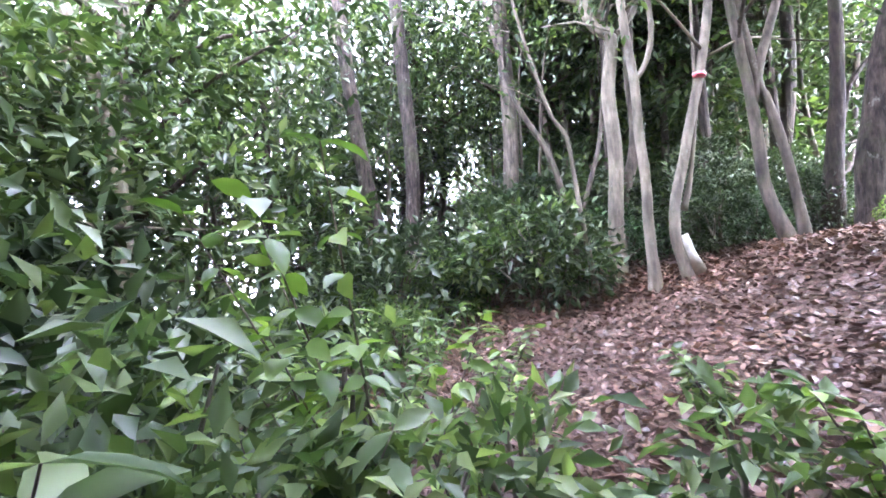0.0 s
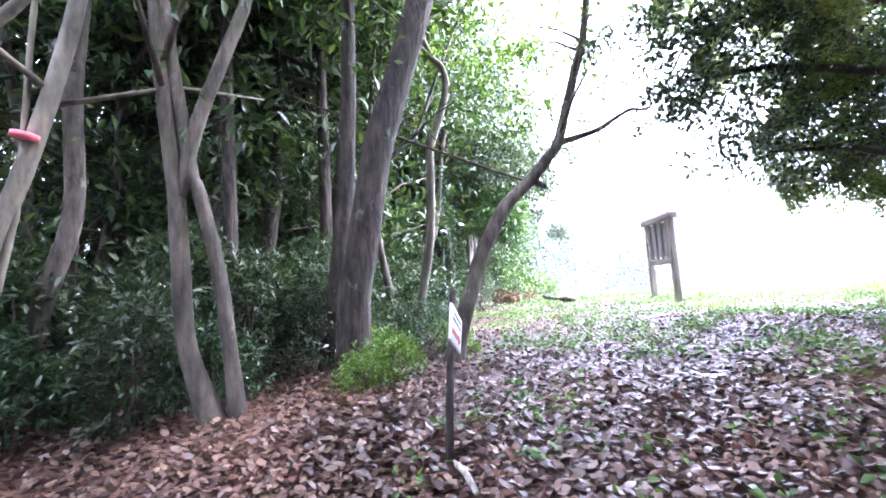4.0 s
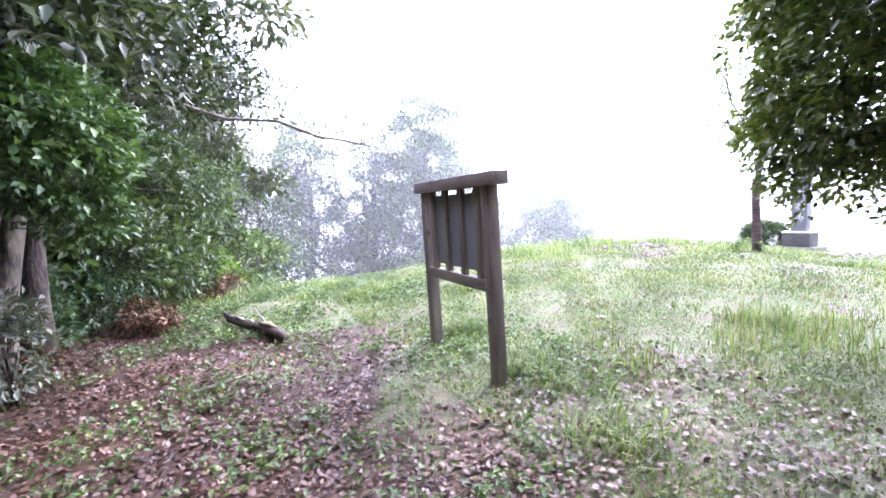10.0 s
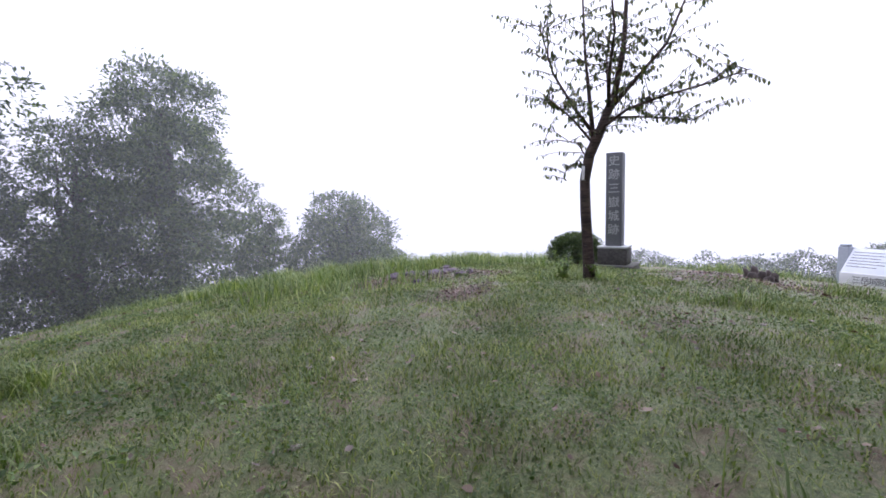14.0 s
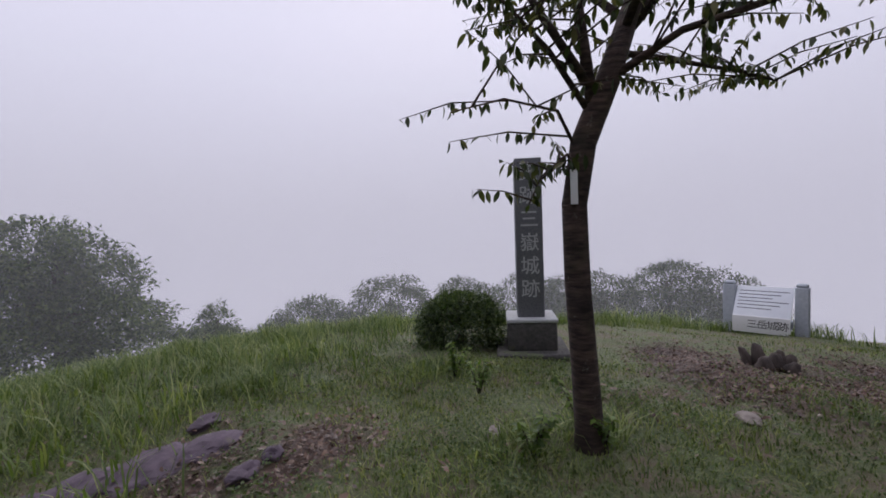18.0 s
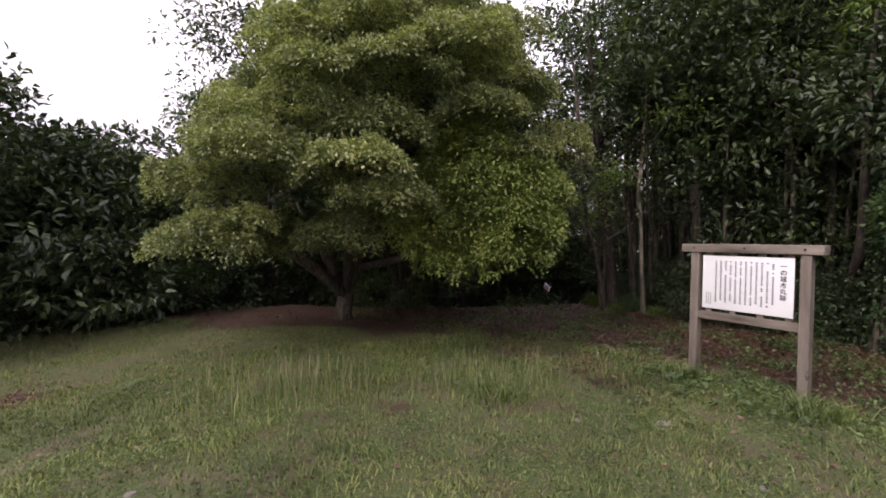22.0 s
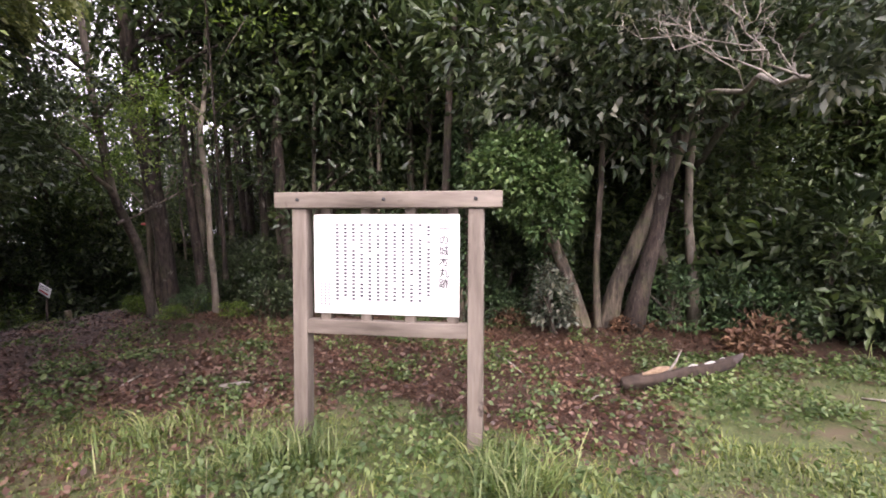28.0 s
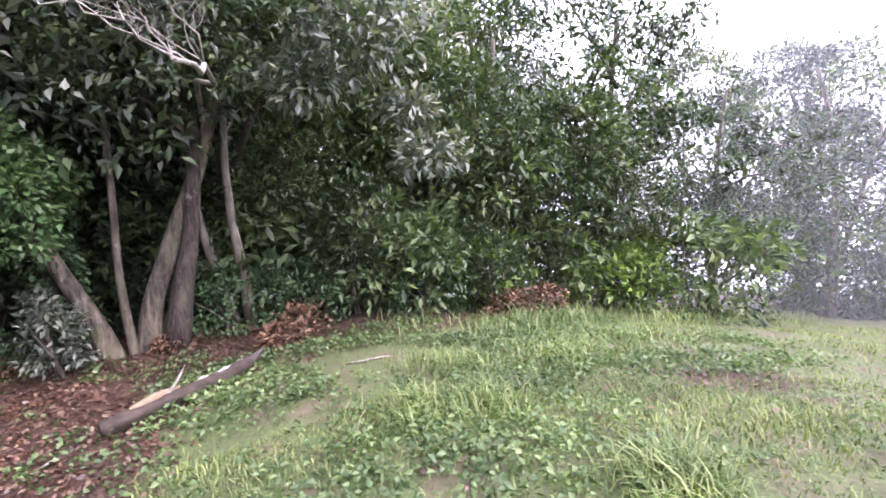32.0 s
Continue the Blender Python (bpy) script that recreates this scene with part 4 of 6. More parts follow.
near_tree(-4.10, 3.50, [([(-0, -0, -0.1), (0.01, 0.01, 0.78), (0.05, 0.03, 1.52), (0.01, 0, 2.38), (0.08, 0.04, 3.07), (-0.07, -0.04, 3.28), (-0.21, -0.11, 3.63), (-0.51, -0.26, 5.19), (-0.64, -0.33, 6.96)], [0.144, 0.095, 0.091, 0.087, 0.082, 0.078, 0.074, 0.060, 0.026]),
                       ([(0.07, 0.04, 3.07), (0.26, 0.13, 3.3), (0.41, 0.21, 3.68), (0.7, 0.37, 5.24), (1.24, 0.64, 7.01)], [0.044, 0.040, 0.035, 0.028, 0.012])],
          BARK_PALE, "pale thick tree with a kinked top", per=120, crown=1.3, leaf=LEAF_MID)
near_tree(-4.30, 4.20, [([(0, 0, -0.1), (0.05, 0.02, 0.81), (0.25, 0.12, 1.71), (0.23, 0.11, 2.8), (0.28, 0.13, 3.97), (0.31, 0.14, 5.57), (0.55, 0.26, 7.37)], [0.122, 0.081, 0.076, 0.072, 0.068, 0.054, 0.024])],
          BARK_GREY, "grey-brown tree behind the pale trunks", per=120, crown=1.3, leaf=LEAF_MID)
near_tree(-4.61, 3.58, [([(0, 0, -0.1), (-0.06, -0.04, 0.57), (-0.19, -0.12, 1.35), (-0.35, -0.21, 1.92), (-0.68, -0.41, 2.66), (-1.01, -0.61, 4.21), (-1.17, -0.73, 5.96)], [0.076, 0.048, 0.045, 0.041, 0.037, 0.030, 0.013]),
                       ([(-0.05, -0.03, 0.56), (0.05, 0.03, 1.01), (0.19, 0.11, 1.53), (0.3, 0.18, 2.11), (0.45, 0.27, 3.7), (0.82, 0.48, 5.49)], [0.057, 0.035, 0.031, 0.026, 0.021, 0.009])],
          BARK_GREY, "crooked thin tree forking near its foot", per=90, crown=1.1, leaf=LEAF_MID)
near_tree(-6.09, 4.19, [([(-0, -0, -0.1), (0.02, 0.01, 1.15), (0.05, 0.04, 2.82), (-0.02, -0.01, 5.03), (-0.05, -0.03, 6.63), (0.13, 0.05, 8.43)], [0.219, 0.140, 0.129, 0.118, 0.094, 0.042]),
                       ([(0.17, 0.14, -0.1), (0.15, 0.12, 1.07), (0.18, 0.15, 2.13), (0.2, 0.17, 3.73), (0.43, 0.3, 5.53)], [0.053, 0.031, 0.026, 0.021, 0.009]),
                       ([(0.26, 0.21, -0.1), (0.33, 0.27, 1.31), (0.41, 0.34, 2.04), (0.5, 0.42, 3.64), (0.79, 0.6, 5.43)], [0.057, 0.033, 0.026, 0.021, 0.009])],
          BARK_GREY, "upright grey tree with thin shoots at its foot", per=140, crown=1.4, leaf=LEAF_DARK)
near_tree(-7.17, 2.85, [([(-0, -0.01, -0.1), (0.02, 0.03, 1.23), (0.05, 0.07, 2.64), (-0.07, -0.09, 5.44), (-0.1, -0.14, 7.04), (0.06, -0.09, 8.84)], [0.178, 0.118, 0.114, 0.110, 0.088, 0.038])],
          BARK_DARK, "dark upright trunk in the undergrowth", per=140, crown=1.4, leaf=LEAF_MID)
near_tree(-7.38, 2.79, [([(0.01, 0.02, -0.1), (-0.11, -0.15, 1.15), (-0.25, -0.36, 2.24), (-0.37, -0.54, 3.57), (-0.5, -0.73, 5.56), (-0.55, -0.81, 7.16), (-0.41, -0.79, 8.95)], [0.200, 0.132, 0.125, 0.118, 0.111, 0.089, 0.039])],
          BARK_DARK, "dark leaning trunk in the undergrowth", per=140, crown=1.4, leaf=LEAF_MID)
near_tree(-11.89, 4.04, [([(0.01, 0.02, -0.1), (-0.09, -0.18, 2.7), (-0.32, -0.63, 6.39), (-0.65, -1.28, 8.86), (-0.75, -1.48, 10.44), (-0.67, -1.61, 12.23)], [0.269, 0.167, 0.150, 0.131, 0.105, 0.046]),
                       ([(-0.13, -0.25, -0.1), (-0.26, -0.52, 1.93), (-0.35, -0.69, 4.26), (-0.38, -0.75, 5.86), (-0.22, -0.71, 7.66)], [0.222, 0.137, 0.121, 0.096, 0.043]),
                       ([(0.19, 0.38, -0.14), (0.12, 0.24, 2.97), (-0.06, -0.12, 5.67), (-0.32, -0.64, 8.9), (-0.38, -0.77, 10.49), (-0.26, -0.81, 12.29)], [0.143, 0.091, 0.084, 0.076, 0.061, 0.027])],
          BARK_GREY, "pair of slim grey trunks in the undergrowth", per=140, crown=1.3, leaf=LEAF_MID)
near_tree(-8.26, -0.74, [([(0, 0, 1.72), (-0, -0, 2.89), (-0.01, -0.28, 4.46), (-0.05, -0.92, 6.13), (-0.07, -1.21, 7.7), (0.11, -1.44, 9.47)], [0.136, 0.088, 0.082, 0.075, 0.060, 0.026])],
          BARK_PALE, "pale trunk at the thicket's edge", per=140, crown=1.4, leaf=LEAF_FRESH)
near_tree(-2.77, 9.11, [([(-0.04, -0.03, -0.1), (0.2, 0.13, 0.39), (0.53, 0.33, 0.9), (0.86, 0.54, 1.41), (1.09, 0.68, 1.71), (1.21, 0.76, 2.31), (1.37, 0.86, 3.9), (1.74, 1.08, 5.69)], [0.167, 0.105, 0.096, 0.088, 0.078, 0.069, 0.055, 0.024])],
          BARK_DARK, "slanting reddish-brown trunk at the woodland edge", per=170, crown=0.7, leaf=LEAF_LIME)


# ---- information board of timber ----
def timber_board():
    z0 = -0.07
    t = thing("information_board", (2.9, 10.09, z0), "weathered timber notice board with a white panel, standing on two posts", "notice board")
    t.rotation_euler = (radians(-0.5), radians(-2.5), 0)
    for y in (-0.59, 0.59):
        part("post", Buf().box((-0.052, y - 0.05, -0.25), (0.052, y + 0.05, 1.60), 0.008), WOOD_SIGN, t)
    part("cap_beam", Buf().box((-0.075, -0.755, 1.60), (0.075, 0.755, 1.705), 0.008), WOOD_RAIL, t)
    part("rail", Buf().box((-0.04, -0.542, 0.76), (0.04, 0.542, 0.855), 0.006), WOOD_RAIL, t)
    for y in (-0.42, -0.14, 0.16, 0.44):
        part("batten", Buf().box((-0.03, y - 0.035, 0.853), (0.015, y + 0.035, 1.602), 0.004), WOOD_SIGN, t)
    panel = part("panel", Buf().box((0.017, -0.495, 0.90), (0.032, 0.485, 1.56), 0.003), BOARD_WHITE, t, "white enamelled panel with columns of writing")
    part("panel_back", Buf().box((0.006, -0.49, 0.905), (0.0165, 0.48, 1.555), 0.002), BOARD_BACK, t, "grey back of the panel")
    for y in (-0.59, 0.59, 0.0):
        part("bolt", Buf().tube([(0.07, y, 1.655), (0.081, y, 1.655)], [0.012, 0.012], 8), INK_DARK, t)
    for y in (-0.59, 0.59):
        part("bolt", Buf().tube([(-0.07, y, 0.80), (-0.058, y, 0.80)], [0.011, 0.011], 8), INK_DARK, t)
    letters(panel, "一の城本丸跡", 0.034, 0.385, 1.46, 0.068, 0.070, INK_DARK)
    b = Buf()
    for c in range(12):
        y = 0.285 - c * 0.056
        n = 21 if c else 19
        for k in range(n - int(rng.integers(0, 3)) * (c % 4 == 3)):
            z = 1.50 - 0.012 * (c == 0) - k * 0.0245
            if rng.random() < 0.08:
                continue
            h = 0.015 + 0.004 * rng.random()
            b.box((0.0325, y - 0.010, z - h), (0.0345, y + 0.010, z - h * 0.2))
    for c in range(3):
        for k in range(8):
            b.box((0.0325, -0.395 - c * 0.026, 1.09 - k * 0.019), (0.0335, -0.385 - c * 0.026, 1.10 - k * 0.019))
    tagged(part("writing", b, INK, panel, smooth=False), kind="stuff")


def letters(parent, text, x, y, z, size, pitch, material, cut=0.002, turn=None):
    """Upright letters down a face that looks along +x of the parent."""
    for i, ch in enumerate(text):
        c = bpy.data.curves.new("letter", "FONT")
        c.body, c.size, c.extrude, c.offset = ch, size, cut, size * 0.006
        c.align_x, c.align_y = "CENTER", "CENTER"
        tmp = bpy.data.objects.new("letter", c)
        me = bpy.data.meshes.new_from_object(tmp)
        bpy.data.objects.remove(tmp)
        me.transform(pose(x, y, z - i * pitch, 90, 0, 90))
        me.materials.append(material)
        ob = new("letter", me)
        ob.parent = parent


timber_board()


# ---- stone monument ----
def monument():
    x, y = 13.0, 12.22
    z = 0.175
    t = thing("stone_monument", (x, y, z), "tall dark granite pillar with carved writing on a rough plinth", "monument")
    t.rotation_euler = (0, 0, radians(187))
    part("base_slab", Buf().box((-0.42, -0.40, -0.1), (0.42, 0.40, 0.09), 0.03), PLINTH, t)
    part("plinth", Buf().box((-0.27, -0.27, 0.085), (0.27, 0.27, 0.40), 0.025), PLINTH, t)
    part("plinth_top", Buf().box((-0.28, -0.28, 0.398), (0.28, 0.28, 0.44), 0.012), GRANITE_CUT, t)
    pillar = part("pillar", Buf().box((-0.15, -0.15, 0.43), (0.15, 0.15, 2.225), 0.014), GRANITE, t)
    letters(pillar, "史跡三嶽城跡", 0.151, 0.0, 2.06, 0.215, 0.262, GRANITE_CUT, 0.002)


monument()


# ---- concrete stand with a sloping panel ----
def info_stand():
    x, y = 17.1, 8.15
    z = gz(x, y)
    t = thing("information_stand", (x, y, z), "low stand of pale concrete posts holding a sloping printed panel", "information stand")
    t.rotation_euler = (0, 0, radians(148))
    h = 0.45 - z
    for s in (-1, 1):
        b = Buf().box((-0.10, s * 0.55 - 0.10, -0.2), (0.10, s * 0.55 + 0.10, h - 0.06), 0.02)
        b.box((-0.085, s * 0.55 - 0.085, h - 0.062), (0.085, s * 0.55 + 0.085, h), 0.03)
        part("post", b, CONCRETE, t)
    turn = pose(0.16, 0, h - 0.36, 0, 50, 0)
    panel = part("panel", Buf().box((-0.34, -0.43, -0.02), (0.34, 0.43, 0.02), 0.006, turn), PANEL, t, "sloping pale printed panel")
    front = part("title_panel", Buf().box((0.36, -0.43, h - 0.88), (0.40, 0.43, h - 0.58), 0.006), BOARD_WHITE, t, "white title panel with dark writing")
    part("bracket", Buf().box((0.0, -0.42, h - 0.80), (0.358, 0.42, h - 0.66), 0.01), CONCRETE, t)
    for i, ch in enumerate("三岳城跡"):
        c = bpy.data.curves.new("letter", "FONT")
        c.body, c.size, c.extrude, c.align_x, c.align_y = ch, 0.17, 0.001, "CENTER", "CENTER"
        tmp = bpy.data.objects.new("letter", c)
        me = bpy.data.meshes.new_from_object(tmp)
        bpy.data.objects.remove(tmp)
        me.transform(pose(0.402, -0.12 + i * 0.15, h - 0.73, 90, 0, 90))
        me.materials.append(INK_DARK)
        new("letter", me).parent = front
    b = Buf()
    for k in range(6):
        b.box((-0.24 + k * 0.075, -0.38, 0.0205), (-0.225 + k * 0.075, 0.38 - 0.12 * (k % 3), 0.0215), 0, turn)
    tagged(part("writing", b, INK, panel, smooth=False), kind="stuff")


info_stand()


# ---- cherry tree ----
def cherry():
    x, y = 10.5, 11.78
    t = thing("cherry_tree", (x, y, gz(x, y)), "young cherry tree with dark banded bark and sparse drooping leaves", "tree")
    b = Buf()
    d = Vector((0.15, -0.99, 0))
    side = Vector((0.99, 0.15, 0))

    def q(s, f, z):
        return d * s + side * f + Vector((0, 0, z))
    trunk = [q(0.02, 0, -0.15), q(0.0, 0, 0.12), q(-0.02, 0, 0.5), q(-0.05, 0, 1.0), q(-0.06, 0, 1.45), q(0.0, 0, 1.8), q(0.15, 0.02, 2.15), q(0.31, 0.05, 2.6)]
    b.tube(trunk, [0.12, 0.085, 0.077, 0.074, 0.071, 0.074, 0.07, 0.055], 14, 0.06)
    limbs, ends = [], []
    spec = [([q(0.31, 0.05, 2.55), q(0.42, 0.1, 3.2), q(0.46, 0.1, 4.0), q(0.55, 0.1, 5.0)], 0.05),
            ([q(0.06, 0, 1.95), q(0.0, 0.02, 2.5), q(-0.08, 0.05, 3.2), q(-0.15, 0.1, 4.4)], 0.04),
            ([q(0.24, 0.03, 2.4), q(0.55, 0.1, 2.75), q(0.95, 0.15, 3.2), q(1.3, 0.2, 4.1)], 0.04),
            ([q(0.05, 0, 2.1), q(-0.25, -0.05, 2.55), q(-0.5, -0.1, 3.0), q(-0.7, -0.1, 3.7)], 0.03),
            ([q(0.02, 0, 2.0), q(-0.2, -0.1, 2.3), q(-0.35, -0.15, 2.45), q(-0.55, -0.2, 2.65)], 0.0205),
            ([q(0.15, 0, 2.15), q(0.5, -0.12, 2.35), q(0.95, -0.2, 2.45), q(1.45, -0.25, 2.52), q(1.85, -0.3, 2.6)], 0.026),
            ([q(0.2, 0, 2.3), q(0.6, 0.2, 2.3), q(1.0, 0.3, 2.25), q(1.3, 0.4, 2.2)], 0.021),
            ([q(-0.02, 0, 1.72), q(-0.15, -0.05, 1.98), q(-0.45, -0.1, 2.05), q(-0.75, -0.15, 1.98)], 0.013),
            ([q(-0.03, 0, 1.6), q(-0.12, -0.15, 1.72), q(-0.27, -0.2, 1.6), q(-0.34, -0.22, 1.45)], 0.011),
            ([q(0.25, 0.05, 2.5), q(0.15, 0.5, 2.9), q(0.05, 0.9, 3.4), q(0.1, 1.2, 4.1)], 0.03),
            ([q(0.25, 0.0, 2.45), q(0.33, -0.4, 2.8), q(0.45, -0.75, 3.2), q(0.4, -1.0, 4.0)], 0.03)]
    spots = []
    for pts, r in spec:
        n = len(pts)
        b.tube(pts, [r * (1 - 0.72 * i / (n - 1)) for i in range(n)], 7, 0.03)
        big = r > 0.012
        for k in range(24 if r > 0.02 else 6):
            i = int(rng.integers(0 if k % 3 == 0 else 1, n - 1))
            p = pts[i].lerp(pts[i + 1], rng.random())
            ln = (0.55 if big else 0.28) * (0.5 + rng.random())
            a = rng.random() * 2 * math.pi
            e = p + Vector((math.cos(a) * ln, math.sin(a) * ln, ln * (0.75 * rng.random() - 0.05)))
            m = p.lerp(e, 0.5) + Vector((0, 0, 0.06 * ln))
            b.tube([p, m, e], [0.007, 0.005, 0.002], 4)
            for u in np.linspace(0.2, 1.0, 9 if big else 7):
                c = (p.lerp(m, u * 2) if u < 0.5 else m.lerp(e, u * 2 - 1))
                spots += [(c + Vector((0.012 * rng.normal(), 0.012 * rng.normal(), 0)))[:] for _ in range(1 + int(rng.random() < 0.6))]
        for u in np.linspace(0.35, 1, 12):
            j = min(int(u * (n - 1)), n - 2)
            spots.append(pts[j].lerp(pts[j + 1], u * (n - 1) - j)[:])
    part("trunk", b, BARK_CHERRY, t)
    s = np.array(spots)
    o = unit(rng.normal(size=s.shape) * np.array([1, 1, 0.5]))
    part("foliage", fine_leaves("foliage", s, o, 0.048 + 0.04 * rng.random(len(s)), droop=1.3, slim=0.42, spread=0.4), LEAF_CHERRY, t)
    part("name_tag", Buf().box((-0.003, -0.02, 0), (0.003, 0.02, 0.2), 0.001, pose(-0.088, 0.06, 1.45, 0, 4, 0)), BOARD_WHITE, t, "small white name tag")


cherry()


# ---- the woodland's leafy edge and understorey ----
def leafy_tree(name, lobes, clumps, per, rad, leaf, size, trunk, bark, label):
    t = thing(name, (0, 0, 0), label, "tree")
    b = Buf()
    for base, top, r in trunk:
        stem(b, base, top, r, r * 0.35, (0.15 * rng.normal(), 0.15 * rng.normal()), 0.06, 9)
    for q in lobes:
        base, top, r = trunk[int(rng.integers(len(trunk)))]
        m = Vector(base).lerp(Vector(top), min(0.85, 0.25 + 0.5 * q[2] / max(top[2], 0.1)))
        b.tube([m, m.lerp(Vector(q[:3]), 0.5) + Vector((0, 0, 0.15)), q[:3]], [r * 0.45, r * 0.3, 0.012], 6)
    part("trunk", b, bark, t)
    p, o = crown_points(lobes, clumps, per, rad, 0.3, -0.8)
    part("crown", leaves_mesh("crown", p, o, size * (0.7 + 0.6 * rng.random(len(p)))), leaf, t)
    return t


def edge_woods():
    kinds = []
    for k, (leaf, bark) in enumerate(((LEAF_DARK, BARK_GREY), (LEAF_MID, BARK_DARK), (LEAF_DARK, BARK_DARK), (LEAF_MID, BARK_GREY))):
        lobes = [(1.1 * rng.normal(), 1.1 * rng.normal(), 1.2 + 5.2 * u, 0.9 + 0.6 * rng.random(), 0.9 + 0.6 * rng.random(), 0.7 + 0.4 * rng.random()) for u in np.linspace(0, 1, 9)]
        kinds.append((leafy_tree("tree", lobes, 270, 22, 0.38, leaf, 0.155, [((0, 0, 0), (0.4, 0.2, 6.0), 0.12), ((0.25, -0.2, 0), (-0.5, -0.6, 4.5), 0.08)], bark, "x"),
                      "leafy evergreen tree clothed almost to the ground"))
    for k, leaf in enumerate((LEAF_DARK, LEAF_MID)):
        lobes = [(1.2 * rng.uniform(-1.2, 1.2), 1.2 * rng.uniform(-1.2, 1.2), 3.2 + 3.4 * u, 1.1 + 0.6 * rng.random(), 1.1 + 0.6 * rng.random(), 0.7 + 0.4 * rng.random()) for u in np.linspace(0, 1, 8)]
        kinds.append((leafy_tree("tree", lobes, 300, 22, 0.40, leaf, 0.165, [((0, 0, 0), (0.3, 0.3, 6.5), 0.13)], BARK_DARK, "x"), "dense-crowned woodland tree shading the bare floor"))
    low = [(-3.1, 8.9), (-3.3, 13.6), (-2.6, 15.0), (-2.2, 16.9), (-1.6, 18.9), (-3.9, 16.6), (-0.6, 21.3), (-3.5, 19.6), (0.6, 24.0), (-5.0, 11.6), (-4.6, 14.6), (2.2, 27.0),
           (-8.0, 9.0), (-10.8, -1.5), (-8.0, 12.5), (-8.3, -4.0), (-5.9, -7.8),
           (-2.0, -9.0), (1.0, -8.0), (3.5, -7.0), (6.0, -6.0), (4.8, -4.0), (2.2, -5.0), (-11, 10), (-10, 14), (-10.2, 1.6), (-10.6, 3.5), (-10.0, -1.0), (-11.4, 0.2), (-9.4, 5.6), (-12.4, 2.2)]
    high = [(-4.1, 7.0), (-4.2, 9.8), (1.9, -0.6), (3.2, 1.1), (4.6, -1.8), (-3.0, 11.2), (1.6, -3.0), (5.4, -2.8), (-2.9, 6.5), (2.0, 1.7), (2.6, -0.4), (0.8, 0.2), (0.6, -3.9), (1.0, -1.6), (-0.9, 12.6)]
    lobes = [(1.0 * rng.normal(), 1.0 * rng.normal(), 0.5 + 2.3 * u, 1.0, 1.0, 0.7) for u in np.linspace(0, 1, 9)]
    dense = leafy_tree("tree", lobes, 400, 22, 0.32, LEAF_DARK, 0.15, [((0, 0, 0), (0.3, 0.2, 2.8), 0.09), ((0.2, 0.1, 0), (-0.5, 0.5, 2.4), 0.07)], BARK_GREY, "x")
    kinds.append((dense, ""))
    hedge = [(7.6, -1.2), (8.9, -0.8), (10.4, -0.7), (12.0, -0.3), (13.4, 0.0), (8.2, -2.8), (10.0, -2.8), (12.0, -2.0), (14.6, -1.4), (16.6, -1.0), (6.4, -3.4), (4.6, -3.8), (2.6, -3.6), (0.6, -4.2), (-1.2, -5.6),
             (3.4, -2.0), (5.4, -1.4), (2.4, -2.8), (-2.0, -5.8), (-0.4, -5.6), (16.6, 0.9), (17.6, 1.9), (15.6, -0.3), (14.0, 0.9), (9.6, -4.4), (11.6, -3.8), (13.6, -3.2), (15.4, -3.0), (17.8, 0.2), (7.0, -5.0), (-5.6, 6.2), (-5.4, 9.4)]
    lobes = [(1.3 * rng.normal(), 1.3 * rng.normal(), 0.7 + 5.4 * u, 1.5 - 0.3 * u, 1.5 - 0.3 * u, 0.95) for u in np.linspace(0, 1, 11)]
    tall = leafy_tree("tree", lobes, 880, 22, 0.33, LEAF_MID, 0.13, [((0, 0, 0), (0.3, 0.2, 5.5), 0.13), ((0.3, 0.1, 0), (-0.7, 0.6, 4.6), 0.1)], BARK_GREY, "x")
    kinds.append((tall, ""))
    for x, y, k in ((-4.6, 13.0, 1.0), (-4.1, 15.6, 1.1), (-3.3, 17.9, 1.1), (-2.4, 20.4, 1.05), (-1.2, 23.0, 1.0), (-3.0, 14.4, 0.75), (-2.4, 16.4, 0.8), (-1.6, 18.6, 0.75), (-0.4, 21.0, 0.7), (-5.2, 11.2, 1.0), (3.4, -1.0, 1.1), (5.4, -0.8, 1.0), (2.9, 1.5, 0.7), (-5.4, 8.6, 1.15), (-5.0, 10.6, 1.15), (-6.0, 7.0, 1.3), (1.6, -1.6, 1.5), (-7.4, -4.2, 1.4), (-6.8, -5.6, 1.3), (-9.5, -3.8, 1.4), (-10.6, -2.6, 1.3), (-6.0, -7.4, 1.5)):
        place(tall, x, y, rng.uniform(0, 360), k, "dense leafy tree walling the clearing's side", "edge trees")
    for i, (x, y) in enumerate(hedge):
        place(dense, x, y, rng.uniform(0, 360), rng.uniform(0.85, 1.1), "dense low leafy tree among the woodland's edge", "edge trees")
    for x, y, k in ((12.9, 0.7, 1.3), (11.6, 0.5, 1.35), (10.2, 0.4, 1.2), (-1.2, -6.2, 1.3), (0.6, -5.6, 1.4), (2.4, -4.6, 1.45), (4.2, -4.6, 1.4), (-5.5, -7.8, 1.5), (-3.8, -7.6, 1.5), (-7.2, -6.8, 1.5), (-2.2, -7.8, 1.5), (-8.8, -5.2, 1.5), (-0.6, -7.4, 1.5), (-9.8, 4.4, 1.1), (-5.4, -3.2, 1.2), (-7.2, -3.0, 1.4), (-8.0, -2.2, 1.3), (9.3, -1.0, 1.30), (8.5, -2.0, 1.30), (9.5, -1.5, 1.30)):
        place(dense, x, y, rng.uniform(0, 360), k, "dense low leafy tree among the woodland's edge", "edge trees")
    for i, (x, y) in enumerate(low):
        p, lab = kinds[i % 4]
        place(p, x, y, rng.uniform(0, 360), rng.uniform(0.9, 1.15), lab, "edge trees")
